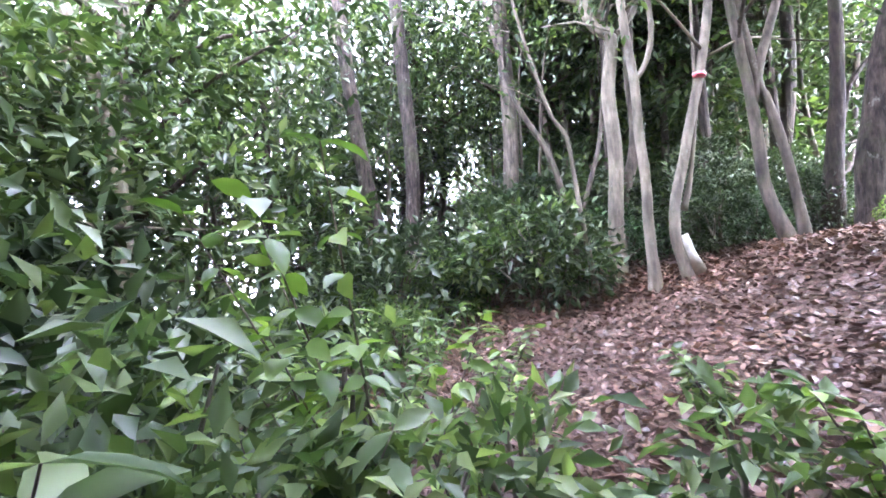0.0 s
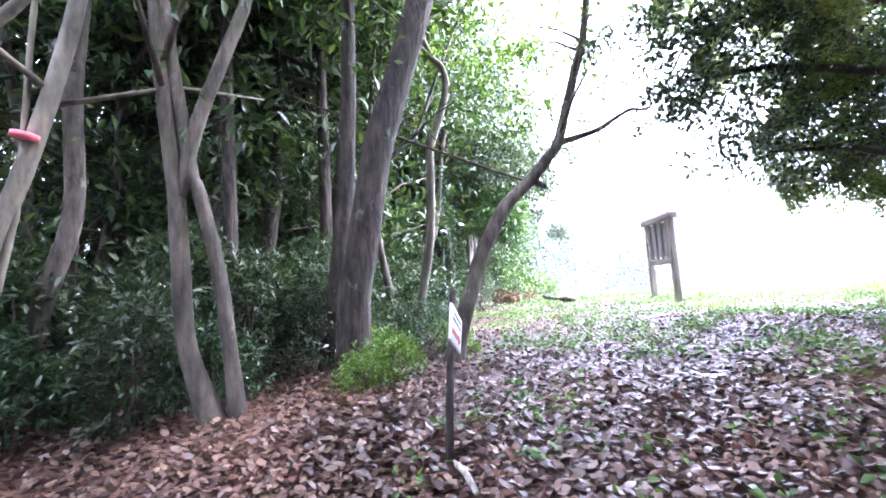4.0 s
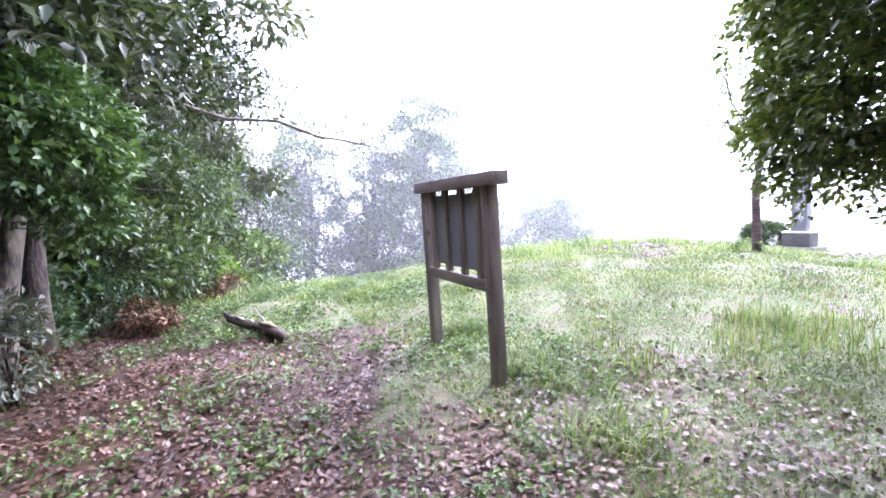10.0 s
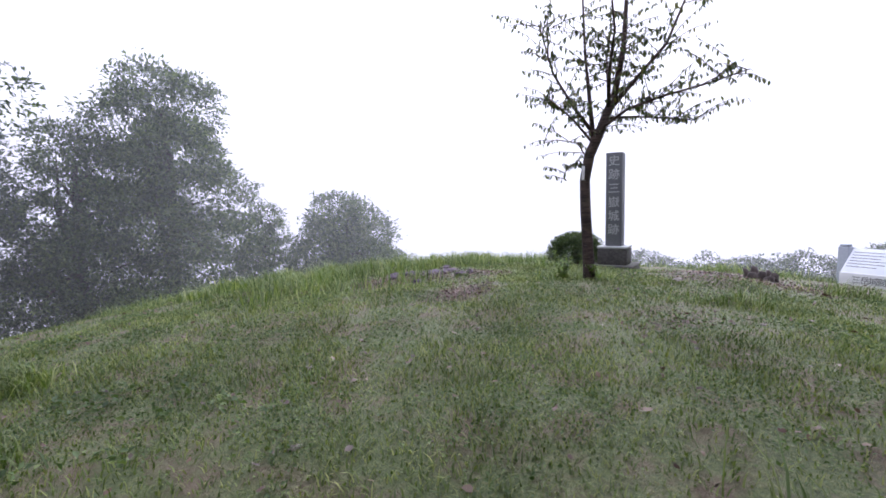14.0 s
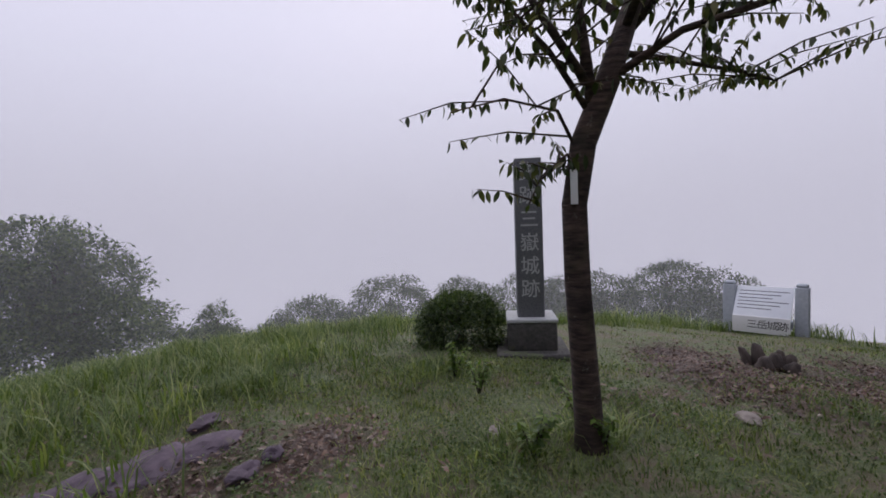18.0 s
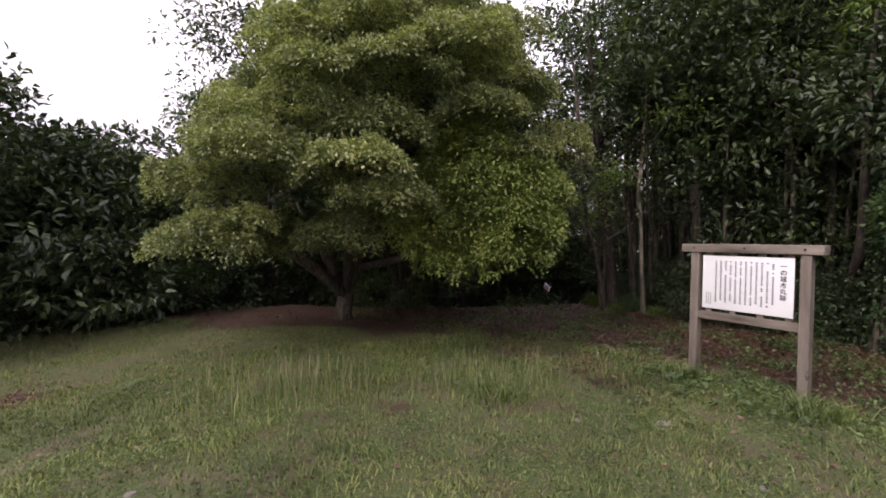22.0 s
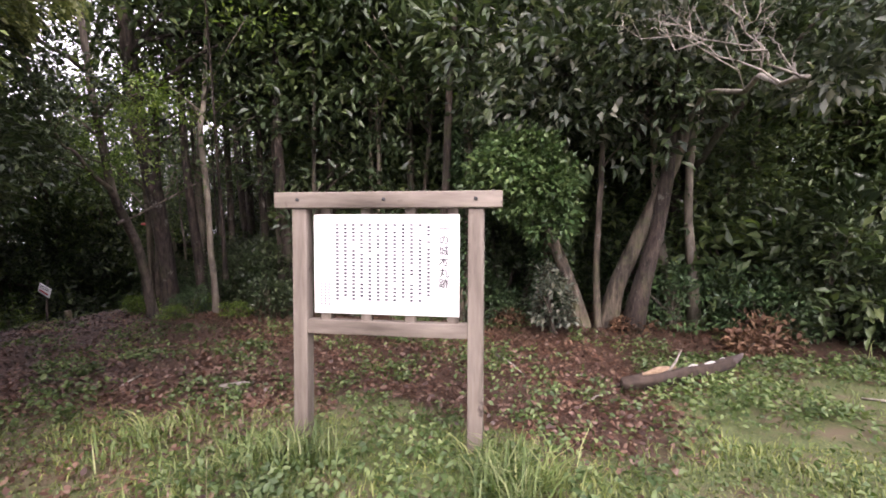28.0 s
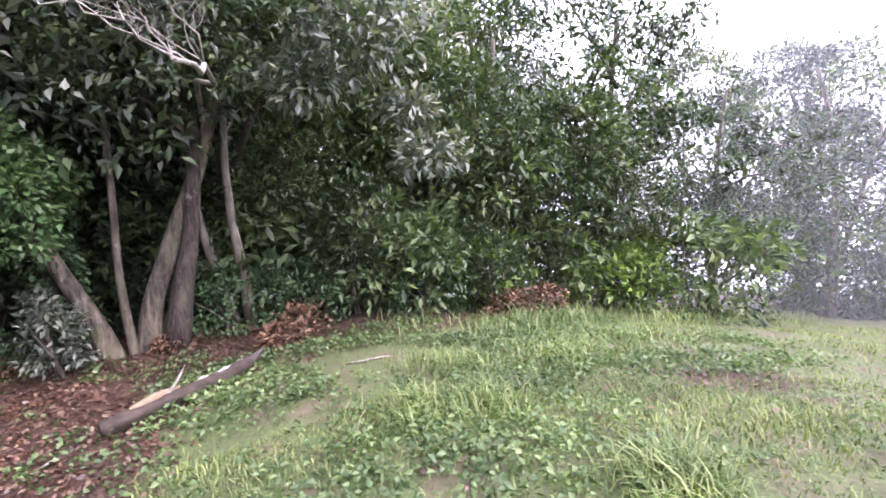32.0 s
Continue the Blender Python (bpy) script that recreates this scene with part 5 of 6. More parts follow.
    for i, (x, y) in enumerate(high):
        p, lab = kinds[4 + i % 2]
        place(p, x, y, rng.uniform(0, 360), rng.uniform(0.9, 1.2), lab, "edge trees")
    # high canopies added, largely out of view, to darken the woodland below
    shade_canopy = []
    for leaf in (LEAF_DARK, LEAF_MID):
        lobes = [(1.5 * math.cos(2.4 * i), 1.5 * math.sin(2.4 * i), 4.9 + 0.4 * i, 1.5, 1.5, 0.8) for i in range(8)]
        shade_canopy.append(leafy_tree("tree", lobes, 320, 22, 0.44, leaf, 0.165, [((0, 0, 0), (0.2, 0.2, 7.0), 0.09)], BARK_DARK, "x"))
        kinds.append((shade_canopy[-1], ""))
    for i, (x, y) in enumerate(((-4.4, 6.6), (1.9, 0.9), (-2.05, 5.05), (0.8, -4.2), (-5.2, 8.0), (-3.6, 8.2), (-4.0, 10.8), (-7.2, 6.0), (-6.8, 10.5), (-2.6, 6.4), (3.6, 0.2), (-4.6, 13.4), (1.6, -1.2), (-3.4, 5.6), (-4.8, 4.9), (-6.4, 10.2), (0.9, 0.9), (0.6, -1.0), (-0.4, -3.4), (-3.8, -3.4))):
        place(shade_canopy[i % 2], x, y, rng.uniform(0, 360), rng.uniform(0.95, 1.15), "slender forest tree with a high canopy added to shade the woodland", "edge trees")
    for q, _ in kinds:
        for o in [q, *q.children_recursive]:
            bpy.data.objects.remove(o)


rng = np.random.default_rng(13)
edge_woods()


def understorey():
    bush = [shrub([(0, 0, 0.45, 0.7, 0.6, 0.5), (0.4, 0.2, 0.7, 0.4, 0.4, 0.4), (-0.4, 0.1, 0.6, 0.4, 0.5, 0.4)], 85, 15, 0.21, LEAF_FRESH, 0.12, "x"),
            shrub([(0, 0, 0.6, 0.6, 0.7, 0.65), (0.3, -0.3, 1.0, 0.4, 0.4, 0.4)], 85, 15, 0.23, LEAF_DARK, 0.13, "x"),
            shrub([(0, 0, 0.35, 0.6, 0.6, 0.4), (-0.3, 0.4, 0.5, 0.4, 0.4, 0.3)], 85, 16, 0.18, LEAF_LIME, 0.10, "x")]
    labs = ["loose green woodland shrub", "dark evergreen undergrowth shrub", "low fresh-green woodland shrub"]
    done, tries = [], 0
    while len(done) < 135 and tries < 6000:
        tries += 1
        x, y = rng.uniform(-11, 15), rng.uniform(-7, 19)
        lane = x > -2.3 - 0.5 * max(0, 2.2 - y) and -8 < y < 8.5 and x < 3.4
        west = x < -2.5 and not (5.0 < y < 8.4 and x > -3.4)
        south = y < 0.4 and 3.0 < x < 9
        if lane or math.hypot(x + 2.6, y + 0.6) < 3.3 or math.hypot(x + 2.9, y - 3.4) < 1.7 or math.hypot(x + 3.2, y - 5.0) < 1.4 or not (west or south) or (done and min(math.hypot(x - a, y - b) for a, b in done) < 0.75):
            continue
        done.append((x, y))
        k = int(rng.choice(3, p=[0.46, 0.51, 0.03]))
        s = rng.uniform(0.7, 1.35)
        t = copy_thing(bush[k], pose(x, y, gz(x, y) - 0.03, 0, 0, rng.uniform(0, 360)) @ Matrix.Diagonal((s, s, s, 1)))
        tagged(t, labs[k], "shrub", "undergrowth")
    for x, y, k, s in ((-1.85, 8.4, 1, 0.6), (-2.0, 9.3, 1, 0.7), (-2.6, 13.6, 1, 1.3), (-2.0, 14.6, 0, 1.3), (-1.6, 15.2, 1, 1.6), (-1.3, 16.2, 0, 1.7), (-1.0, 17.5, 2, 1.7), (-0.5, 18.8, 0, 1.8),
                       (0.3, 20.3, 2, 1.8), (-1.9, 14.8, 0, 1.9), (1.2, 22, 0, 2.0), (-1.3, 6.9, 1, 0.55), (-1.2, 6.3, 2, 0.35), (-1.55, 5.4, 2, 0.4), (-1.8, 7.6, 1, 0.7),):
        t = copy_thing(bush[k], pose(x, y, gz(x, y) - 0.03, 0, 0, rng.uniform(0, 360)) @ Matrix.Diagonal((s, s, s, 1)))
        tagged(t, labs[k], "shrub", "undergrowth")
    for q in bush:
        for o in [q, *q.children_recursive]:
            bpy.data.objects.remove(o)


rng = np.random.default_rng(14)
understorey()


# ---- trees in the mist beyond the crest ----
def far_trees():
    def far(x, y, w, h, label, n, leaf=LEAF_DARK, low=0.25):
        z = gz(x, y)
        turn = rng.uniform(0, 6.28)
        lobes = [(w * (0.30 - 0.22 * u) * math.cos(turn + 2.4 * i), w * (0.30 - 0.22 * u) * math.sin(turn + 2.4 * i), h * (low + (0.86 - low) * u), w * rng.uniform(0.2, 0.28) * (1 - 0.3 * u), w * rng.uniform(0.2, 0.28) * (1 - 0.3 * u), h * rng.uniform(0.12, 0.17))
                 for i, u in enumerate(np.linspace(0, 1, 13))]
        t = leafy_tree("tree", lobes, n, 20, 0.05 * w + 0.12, leaf, 0.045 * (w ** 0.5) + 0.06, [((0, 0, 0), (0.2, 0.1, h * 0.8), 0.03 * h), ((0.2, 0.1, 0), (-0.5, 0.4, h * 0.6), 0.02 * h)], BARK_DARK, label)
        t.location = (x, y, z)
    far(11.6, 31.0, 9.0, 11.0, "tall spreading tree standing in the mist below the crest", 2600, LEAF_MID, 0.02)
    far(8.6, 31.5, 6.0, 8.0, "bushy tree standing before the taller one", 1200, LEAF_MID, 0.0)
    far(5.0, 33.0, 8.0, 9.6, "dark misty tree joining the woodland edge", 1700, LEAF_DARK, 0.0)
    far(0.5, 31.0, 8.0, 9.2, "dark misty tree joining the woodland edge", 1400, LEAF_DARK, 0.0)
    far(15.2, 29.0, 3.6, 4.6, "lower bushy tree at the foot of the slope", 450, LEAF_MID, 0.1)
    far(19.0, 28.0, 7.4, 5.6, "rounded misty tree beyond the crest", 1500, LEAF_MID, 0.2)
    far(23.9, 26.1, 2.6, 3.4, "small pointed tree beyond the crest", 300, LEAF_MID, 0.1)
    for x, y, w, h in ((30, 25, 7, 4.9), (33, 21.5, 8, 5.8), (36, 17.5, 7, 5.6), (39, 14, 8, 6.2), (35, 9, 7, 5.0), (33, 6.0, 6, 5.2), (27, 29, 6, 4.0), (38, 11.5, 7, 5.8), (34, 3, 6, 5.0)):
        far(x, y, w, h, "distant rounded thicket on the misty slope", 650, LEAF_DARK, 0.45)


rng = np.random.default_rng(15)
far_trees()


# ---- things near the path ----
def leaf_sprig(b_at, height, n, leaf, size, label, name="sapling"):
    """A small plant: a few thin stems with leaves up them."""
    x, y = b_at
    t = thing(name, (x, y, gz(x, y) - 0.02), label, "plant")
    at, out = [], []
    for k in range(n):
        b = Buf()
        a, ln = rng.random() * 6.28, height * (0.6 + 0.5 * rng.random())
        top = Vector((math.cos(a) * ln * 0.45, math.sin(a) * ln * 0.45, ln))
        mid = top * 0.5 + Vector((0, 0, 0.1 * ln))
        b.tube([(0, 0, 0), mid, top], [0.006, 0.005, 0.002], 5)
        part("stem", b, BARK_GREY, t)
        for u in np.linspace(0.25, 1, 11):
            c = Vector((0, 0, 0)).lerp(mid, u * 2) if u < 0.5 else mid.lerp(top, u * 2 - 1)
            for s in (0, 2.1, 4.2):
                aa = s + u * 9 + rng.normal() * 0.4
                at.append(c[:])
                out.append((math.cos(aa), math.sin(aa), 0.25))
    at, out = np.array(at), np.array(out)
    part("foliage", fine_leaves("foliage", at, unit(out), size * (0.6 + 0.5 * rng.random(len(at))), droop=0.25, slim=0.48, spread=0.35), leaf, t)
    return t


for q in (((-3.3, -1.05), 1.45, 7, LEAF_LIME, 0.13), ((-3.1, -1.8), 1.25, 6, LEAF_FRESH, 0.17), ((-3.4, -2.15), 1.3, 6, LEAF_FRESH, 0.17), ((-1.7, -1.5), 0.6, 6, LEAF_LIME, 0.10), ((-1.4, -1.1), 0.5, 5, LEAF_FRESH, 0.09),
          ((-3.45, -1.3), 1.15, 7, LEAF_LIME, 0.13), ((-4, -1.7), 1.05, 8, LEAF_FRESH, 0.14), ((-3.35, -0.6), 0.85, 6, LEAF_LIME, 0.11), ((-3.9, -0.85), 0.95, 7, LEAF_FRESH, 0.12),
          ((-2.75, -1), 0.62, 6, LEAF_FRESH, 0.10), ((-1.95, -0.4), 0.5, 5, LEAF_LIME, 0.09), ((-4.6, -1.05), 1.2, 8, LEAF_FRESH, 0.13), ((-2.9, -1.4), 0.55, 6, LEAF_FRESH, 0.10),
          ((-4.4, 0.05), 0.9, 7, LEAF_FRESH, 0.11), ((-3.8, 0.35), 0.6, 6, LEAF_FRESH, 0.10), ((-2.5, 0.15), 0.35, 5, LEAF_FRESH, 0.08), ((-3.5, -2.05), 0.95, 7, LEAF_FRESH, 0.12)):
    leaf_sprig(*q, "broad-leaved sapling crowding the path", "sapling")


def arrow_marker():
    t = thing("trail_marker", (-0.74, 3.0, gz(-0.74, 3.0)), "leaning wooden stake with a small white arrow board", "trail sign")
    part("stake", Buf().tube([(0, 0, -0.15), (0.01, 0.04, 0.3), (0.03, 0.13, 0.80)], [0.021, 0.02, 0.018], 8, 0.05), BARK_DARK, t)
    m = pose(0.045, 0.07, 0.62, 0, 0, -6) @ pose(0, 0, 0, -24, 0, 0)
    board = part("board", Buf().box((-0.006, -0.135, -0.085), (0.006, 0.135, 0.085), 0.003, m), BOARD_WHITE, t, "white board with a red arrow")
    b = Buf().box((0.0065, -0.105, -0.048), (0.0075, 0.06, -0.022), 0, m)
    b.add([m @ Vector(v) for v in ((0.0065, 0.055, -0.062), (0.0065, 0.115, -0.035), (0.0065, 0.055, -0.008), (0.0075, 0.055, -0.062), (0.0075, 0.115, -0.035), (0.0075, 0.055, -0.008))],
          [(0, 2, 1), (3, 4, 5), (0, 1, 4, 3), (1, 2, 5, 4), (2, 0, 3, 5)])
    part("arrow", b, RED, board, "red painted arrow", smooth=False)
    b = Buf()
    for k in range(2):
        for i in range(7):
            b.box((0.0065, -0.105 + i * 0.03, 0.045 - k * 0.03), (0.0072, -0.085 + i * 0.03, 0.062 - k * 0.03), 0, m)
    tagged(part("writing", b, INK_DARK, board, smooth=False), kind="stuff")
    part("foot_stake", Buf().tube([(0.02, 0.02, 0.02), (0.08, -0.16, 0.06), (0.14, -0.3, 0.03)], [0.014, 0.015, 0.012], 6), DEADWOOD, t)


arrow_marker()


def boundary_pegs():
    for x, y, h, r, label in ((-1.58, 2.47, 0.27, 0.062, "mossy wooden boundary peg tied with pink tape"), (-1.06, 2.5, 0.13, 0.055, "short mossy boundary peg in the leaf litter")):
        t = thing("boundary_peg", (x, y, gz(x, y)), label, "peg")
        part("peg", Buf().tube([(0, 0, -0.1), (0, 0, 0.1), (0.01, 0, h - 0.02), (0.01, 0, h)], [r, r, r * 0.96, r * 0.7], 10, 0.06), PEG, t)
        if h > 0.2:
            part("tape", Buf().tube([(0, 0, 0.05), (0, 0, 0.075)], [r * 1.07, r * 1.07], 12), PINK, t, "pink marking tape")


boundary_pegs()
z = gz(-3.1, 2.95)
tagged(part("paint_patch", Buf().tube([(-3.075, 2.935, z + 0.03), (-3.16, 2.90, z + 0.23), (-3.215, 2.875, z + 0.42)], [0.078, 0.071, 0.068], 14, 0.05), PAINT_WHITE),
       "white paint band round the pale tree's foot", "paint mark")
tagged(part("marking_tape", Buf().tube([(-2.965, 2.985, z + 2.06), (-2.96, 2.987, z + 2.09)], [0.062, 0.062], 12), PINK), "pink marking tape round a pale stem", "tape")


def stones():
    def rock(x, y, sx, sy, sz, mat, label, sink=0.3, name="stone"):
        bm = bmesh.new()
        bmesh.ops.create_icosphere(bm, subdivisions=3, radius=1)
        k = Vector((x * 3.1, y * 2.7, 0))
        for v in bm.verts:
            v.co *= 1 + 0.35 * noise.noise(v.co * 1.4 + k) + 0.14 * noise.noise(v.co * 4 + k)
            v.co = Vector((v.co.x * sx, v.co.y * sy, v.co.z * sz))
        b = Buf().add([v.co[:] for v in bm.verts], [[v.index for v in f.verts] for f in bm.faces])
        bm.free()
        ob = part(name, b, mat, smooth=False)
        ob.location = (x, y, gz(x, y) + sz * (0.5 - sink))
        tagged(ob, label, "stone")
    for x, y, sx, sy in ((9.9, 14.3, 0.42, 0.27), (9.62, 14.5, 0.3, 0.22), (10.15, 14.12, 0.3, 0.2), (9.4, 14.65, 0.2, 0.14), (9.85, 13.65, 0.15, 0.1), (10.05, 13.6, 0.1, 0.08), (10.42, 14.4, 0.2, 0.11), (9.1, 13.9, 0.13, 0.09),
                         (9.2, 14.5, 0.12, 0.1)):
        rock(x, y, sx * 0.72, sy * 0.72, 0.05, ROCK_PURPLE, "flat purplish outcrop breaking through the turf", 0.2, "rock_outcrop")
    for x, y, r in ((4.86, 10.34, 0.10), (11.08, 10.72, 0.13), (10.93, 8.17, 0.09), (10.62, 12.35, 0.12), (11.6, 6.05, 0.12), (12.1, 5.9, 0.14), (12.7, 5.5, 0.12), (13.5, 5.2, 0.17), (14.3, 4.8, 0.2), (14.9, 4.5, 0.2), (12.4, 6.5, 0.1), (8.2, 10.4, 0.05),
                    (7.3, 12.6, 0.05), (5.6, 10.0, 0.06), (6.1, 12.3, 0.05), (12.15, 11.75, 0.10), (8.9, 9.6, 0.05), (9.3, 13.1, 0.07), (6.9, 13.8, 0.05), (5.4, 11.4, 0.05)):
        rock(x, y, r * 0.75, r * 0.55, r * 0.3, STONE, "pale rounded stone lying in the grass", 0.25)


stones()


def dead_wood():
    z = gz(1.25, 12.5)
    t = thing("fallen_log", (1.25, 12.55, z), "rotting log with peeling pale bark on the leaf litter", "log")
    part("log", Buf().tube([(0.27, -0.62, 0.06), (0.20, -0.42, 0.075), (0.09, -0.18, 0.085), (-0.04, 0.06, 0.09), (-0.17, 0.30, 0.095), (-0.30, 0.55, 0.12)], [0.05, 0.075, 0.068, 0.062, 0.055, 0.05], 14, 0.32), ROTTEN, t)
    part("log_tip", Buf().tube([(-0.29, 0.53, 0.12), (-0.34, 0.63, 0.15), (-0.37, 0.69, 0.19)], [0.048, 0.034, 0.012], 9, 0.3), STUMP, t, "dark splintered end of the log")
    part("stub", Buf().tube([(0.12, -0.2, 0.12), (0.06, -0.1, 0.22), (-0.02, -0.02, 0.32)], [0.016, 0.012, 0.005], 7), DEADWOOD, t)
    for cx, cy, cz, ln, wd, mat in ((0.12, -0.26, 0.150, 0.20, 0.05, BARE_WOOD), (-0.17, 0.30, 0.143, 0.11, 0.028, LOG_WHITE), (-0.27, 0.46, 0.154, 0.08, 0.026, LOG_WHITE), (-0.06, 0.10, 0.147, 0.06, 0.024, LOG_WHITE)):
        part("bark_strip", Buf().tube([Vector((cx, cy, cz)) - Vector((-0.47, 0.88, 0.04)) * ln, (cx, cy, cz + 0.004), Vector((cx, cy, cz)) + Vector((-0.47, 0.88, 0.04)) * ln], [wd * 0.2, wd * 0.8, wd * 0.25], 9, 0.35), mat, t, "pale peeled patch of bark")
    for x, y, a, ln, r in ((1.0, 10.9, 25, 0.75, 0.018), (1.9, 8.3, 120, 0.35, 0.03), (0.5, 8.4, 70, 0.4, 0.01), (2.1, 7.3, 10, 0.5, 0.012), (0.9, 5.6, -20, 0.6, 0.01), (1.6, 14.1, 70, 0.5, 0.012), (-0.7, 1.9, 30, 0.8, 0.012),
                           (0.1, 3.4, 80, 0.5, 0.01), (1.8, 11.6, 140, 0.4, 0.012)):
        z = gz(x, y) + r * 0.8
        d = Vector((math.cos(radians(a)), math.sin(radians(a)), 0)) * ln / 2
        p = Vector((x, y, z))
        ob = part("fallen_stick", Buf().tube([p - d, p - d * 0.3 + Vector((0.02, 0.015, 0.015)), p + d * 0.4 + Vector((-0.02, 0.01, 0.01)), p + d], [r, r, r * 0.8, r * 0.4], 7, 0.1), DEADWOOD)
        tagged(ob, "dry fallen stick lying on the ground", "stick", "fallen sticks")
    # rotten stump
    x, y = 12.75, 9.85
    t = thing("tree_stump", (x, y, gz(x, y)), "splintered dark rotten tree stump in bare soil", "stump")
    for dx, dy, h, r in ((0, 0, 0.15, 0.08), (0.09, 0.1, 0.22, 0.06), (-0.08, 0.12, 0.13, 0.08), (0.04, -0.14, 0.13, 0.07), (0.12, 0.2, 0.17, 0.045), (-0.1, -0.1, 0.1, 0.07), (0.06, -0.07, 0.17, 0.05)):
        part("splinter", Buf().tube([(dx, dy, -0.1), (dx * 1.05, dy, h * 0.5), (dx * 1.2 + 0.02, dy * 1.15, h * 0.85), (dx * 1.25 + 0.03, dy * 1.2 + 0.02, h)], [r * 1.6, r, r * 0.8, r * 0.2], 8, 0.4), STUMP, t)


dead_wood()


# ---- ivy, shrubs and withered fern by the woodland edge ----
def ivy_trunk(x, y, top, r, label, ball=None):
    t = thing("ivy_tree", (x, y, gz(x, y)), label, "tree")
    b = Buf()
    pts, rad = stem(b, (0, 0, 0), top, r, r * 0.5, (0.1, 0.05), 0.08, 10, 1.8)
    for k in range(3):
        a = 2.1 * k
        b.tube([(math.cos(a) * r * 2.2, math.sin(a) * r * 2.2, -0.1), (math.cos(a) * r * 1.2, math.sin(a) * r * 1.2, 0.5), (math.cos(a + 1) * r + top[0] * 0.4, math.sin(a + 1) * r + top[1] * 0.4, top[2] * 0.4)],
               [r * 0.4, r * 0.3, r * 0.2], 7)
    part("trunk", b, BARK_IVY, t)
    n = 2600
    u = rng.random(n) ** 0.8
    c = np.array([pts[min(int(v * (len(pts) - 1)), len(pts) - 2)].lerp(pts[min(int(v * (len(pts) - 1)), len(pts) - 2) + 1], v * (len(pts) - 1) % 1)[:] for v in u])
    a = rng.random(n) * 6.283
    o = np.stack([np.cos(a), np.sin(a), 0.2 * rng.normal(size=n)], 1)
    p = c + o * (r * 1.1 + 0.16 * rng.random(n)[:, None] ** 1.5)
    if ball:
        q, qo = crown_points(ball, 420, 26, 0.16, 0.25, -0.8)
        part("foliage", leaves_mesh("foliage", q, unit(qo), 0.06 + 0.04 * rng.random(len(q)), droop=0.3, slim=0.6, spread=0.45), LEAF_ROUND, t, "round fresh-green leafy head")
    part("ivy", leaves_mesh("ivy", p, unit(o), 0.05 + 0.035 * rng.random(len(p)), droop=0.5, slim=0.75, spread=0.45), LEAF_IVY, t, "clinging ivy leaves")


ivy_trunk(-1.42, 10.15, (-0.3, 0.15, 3.6), 0.13, "ivy-wrapped trunk with woody stems at the path's edge")
ivy_trunk(-1.6, 11.35, (0.15, 0.2, 2.6), 0.16, "thick ivy column topped with a round leafy head", [(1.35, -0.35, 2.4, 0.5, 0.55, 0.42), (1.4, -0.1, 2.05, 0.45, 0.45, 0.45), (1.1, -0.55, 2.15, 0.45, 0.4, 0.35), (0.8, 0.0, 2.2, 0.5, 0.5, 0.4), (1.5, 0.05, 1.65, 0.3, 0.3, 0.35)])
near_tree(-1.15, 12.25, [([(0, -0.25, -0.1), (0.05, -0.4, 0.5), (0.0, -0.7, 1.3), (-0.2, -1.0, 2.4), (-0.4, -1.0, 5.0)], [0.15, 0.10, 0.085, 0.07, 0.03]),
                        ([(0, 0.1, -0.1), (0.05, 0.2, 0.6), (0.1, 0.5, 1.4), (0.15, 0.95, 2.5), (0.3, 1.3, 4.0), (0.3, 1.4, 6.0)], [0.17, 0.12, 0.105, 0.09, 0.06, 0.02]),
                        ([(0.1, -0.05, -0.1), (0.12, -0.1, 1.0), (0.1, -0.05, 2.2), (0.1, 0.0, 4.5)], [0.06, 0.045, 0.04, 0.02])],
          BARK_IVY, "spreading tree with three mossy stems at the clearing's edge", per=330, crown=1.3, leaf=LEAF_GREY, size=0.15)

# its dark crown reaching over the grass
overhang = thing("tree", (-2.2, 13.6, gz(-2.2, 13.6)), "dark leafy tree leaning out over the clearing's edge", "tree")
limbs = Buf()
for e in ((2.3, -0.8, 3.7), (1.5, -1.8, 3.6), (2.6, 0.6, 4.0), (0.4, -2.4, 3.7), (1.2, 0.2, 4.5)):
    limbs.tube([(0, 0, 2.0), (e[0] * 0.4, e[1] * 0.4, 3.0), e], [0.07, 0.05, 0.015], 8, 0.05)
limbs.tube([(0, 0, -0.1), (0.03, 0.02, 0.9), (0, 0, 2.0), (-0.1, 0.1, 5.0)], [0.16, 0.11, 0.1, 0.03], 10, 0.07)
part("trunk", limbs, BARK_DARK, overhang)
spots, outs = crown_points([(2.3, -0.8, 3.65, 1.0, 1.1, 0.85), (1.5, -1.8, 3.55, 1.0, 1.0, 0.8), (2.6, 0.6, 3.95, 1.1, 1.1, 0.8), (1.2, 0.2, 4.4, 1.4, 1.3, 0.9), (0.4, -2.4, 3.6, 1.0, 1.0, 0.9)], 640, 26, 0.3, 0.35, -0.85)
part("crown", leaves_mesh("crown", spots, outs, 0.085 + 0.05 * rng.random(len(spots))), LEAF_DARK, overhang)


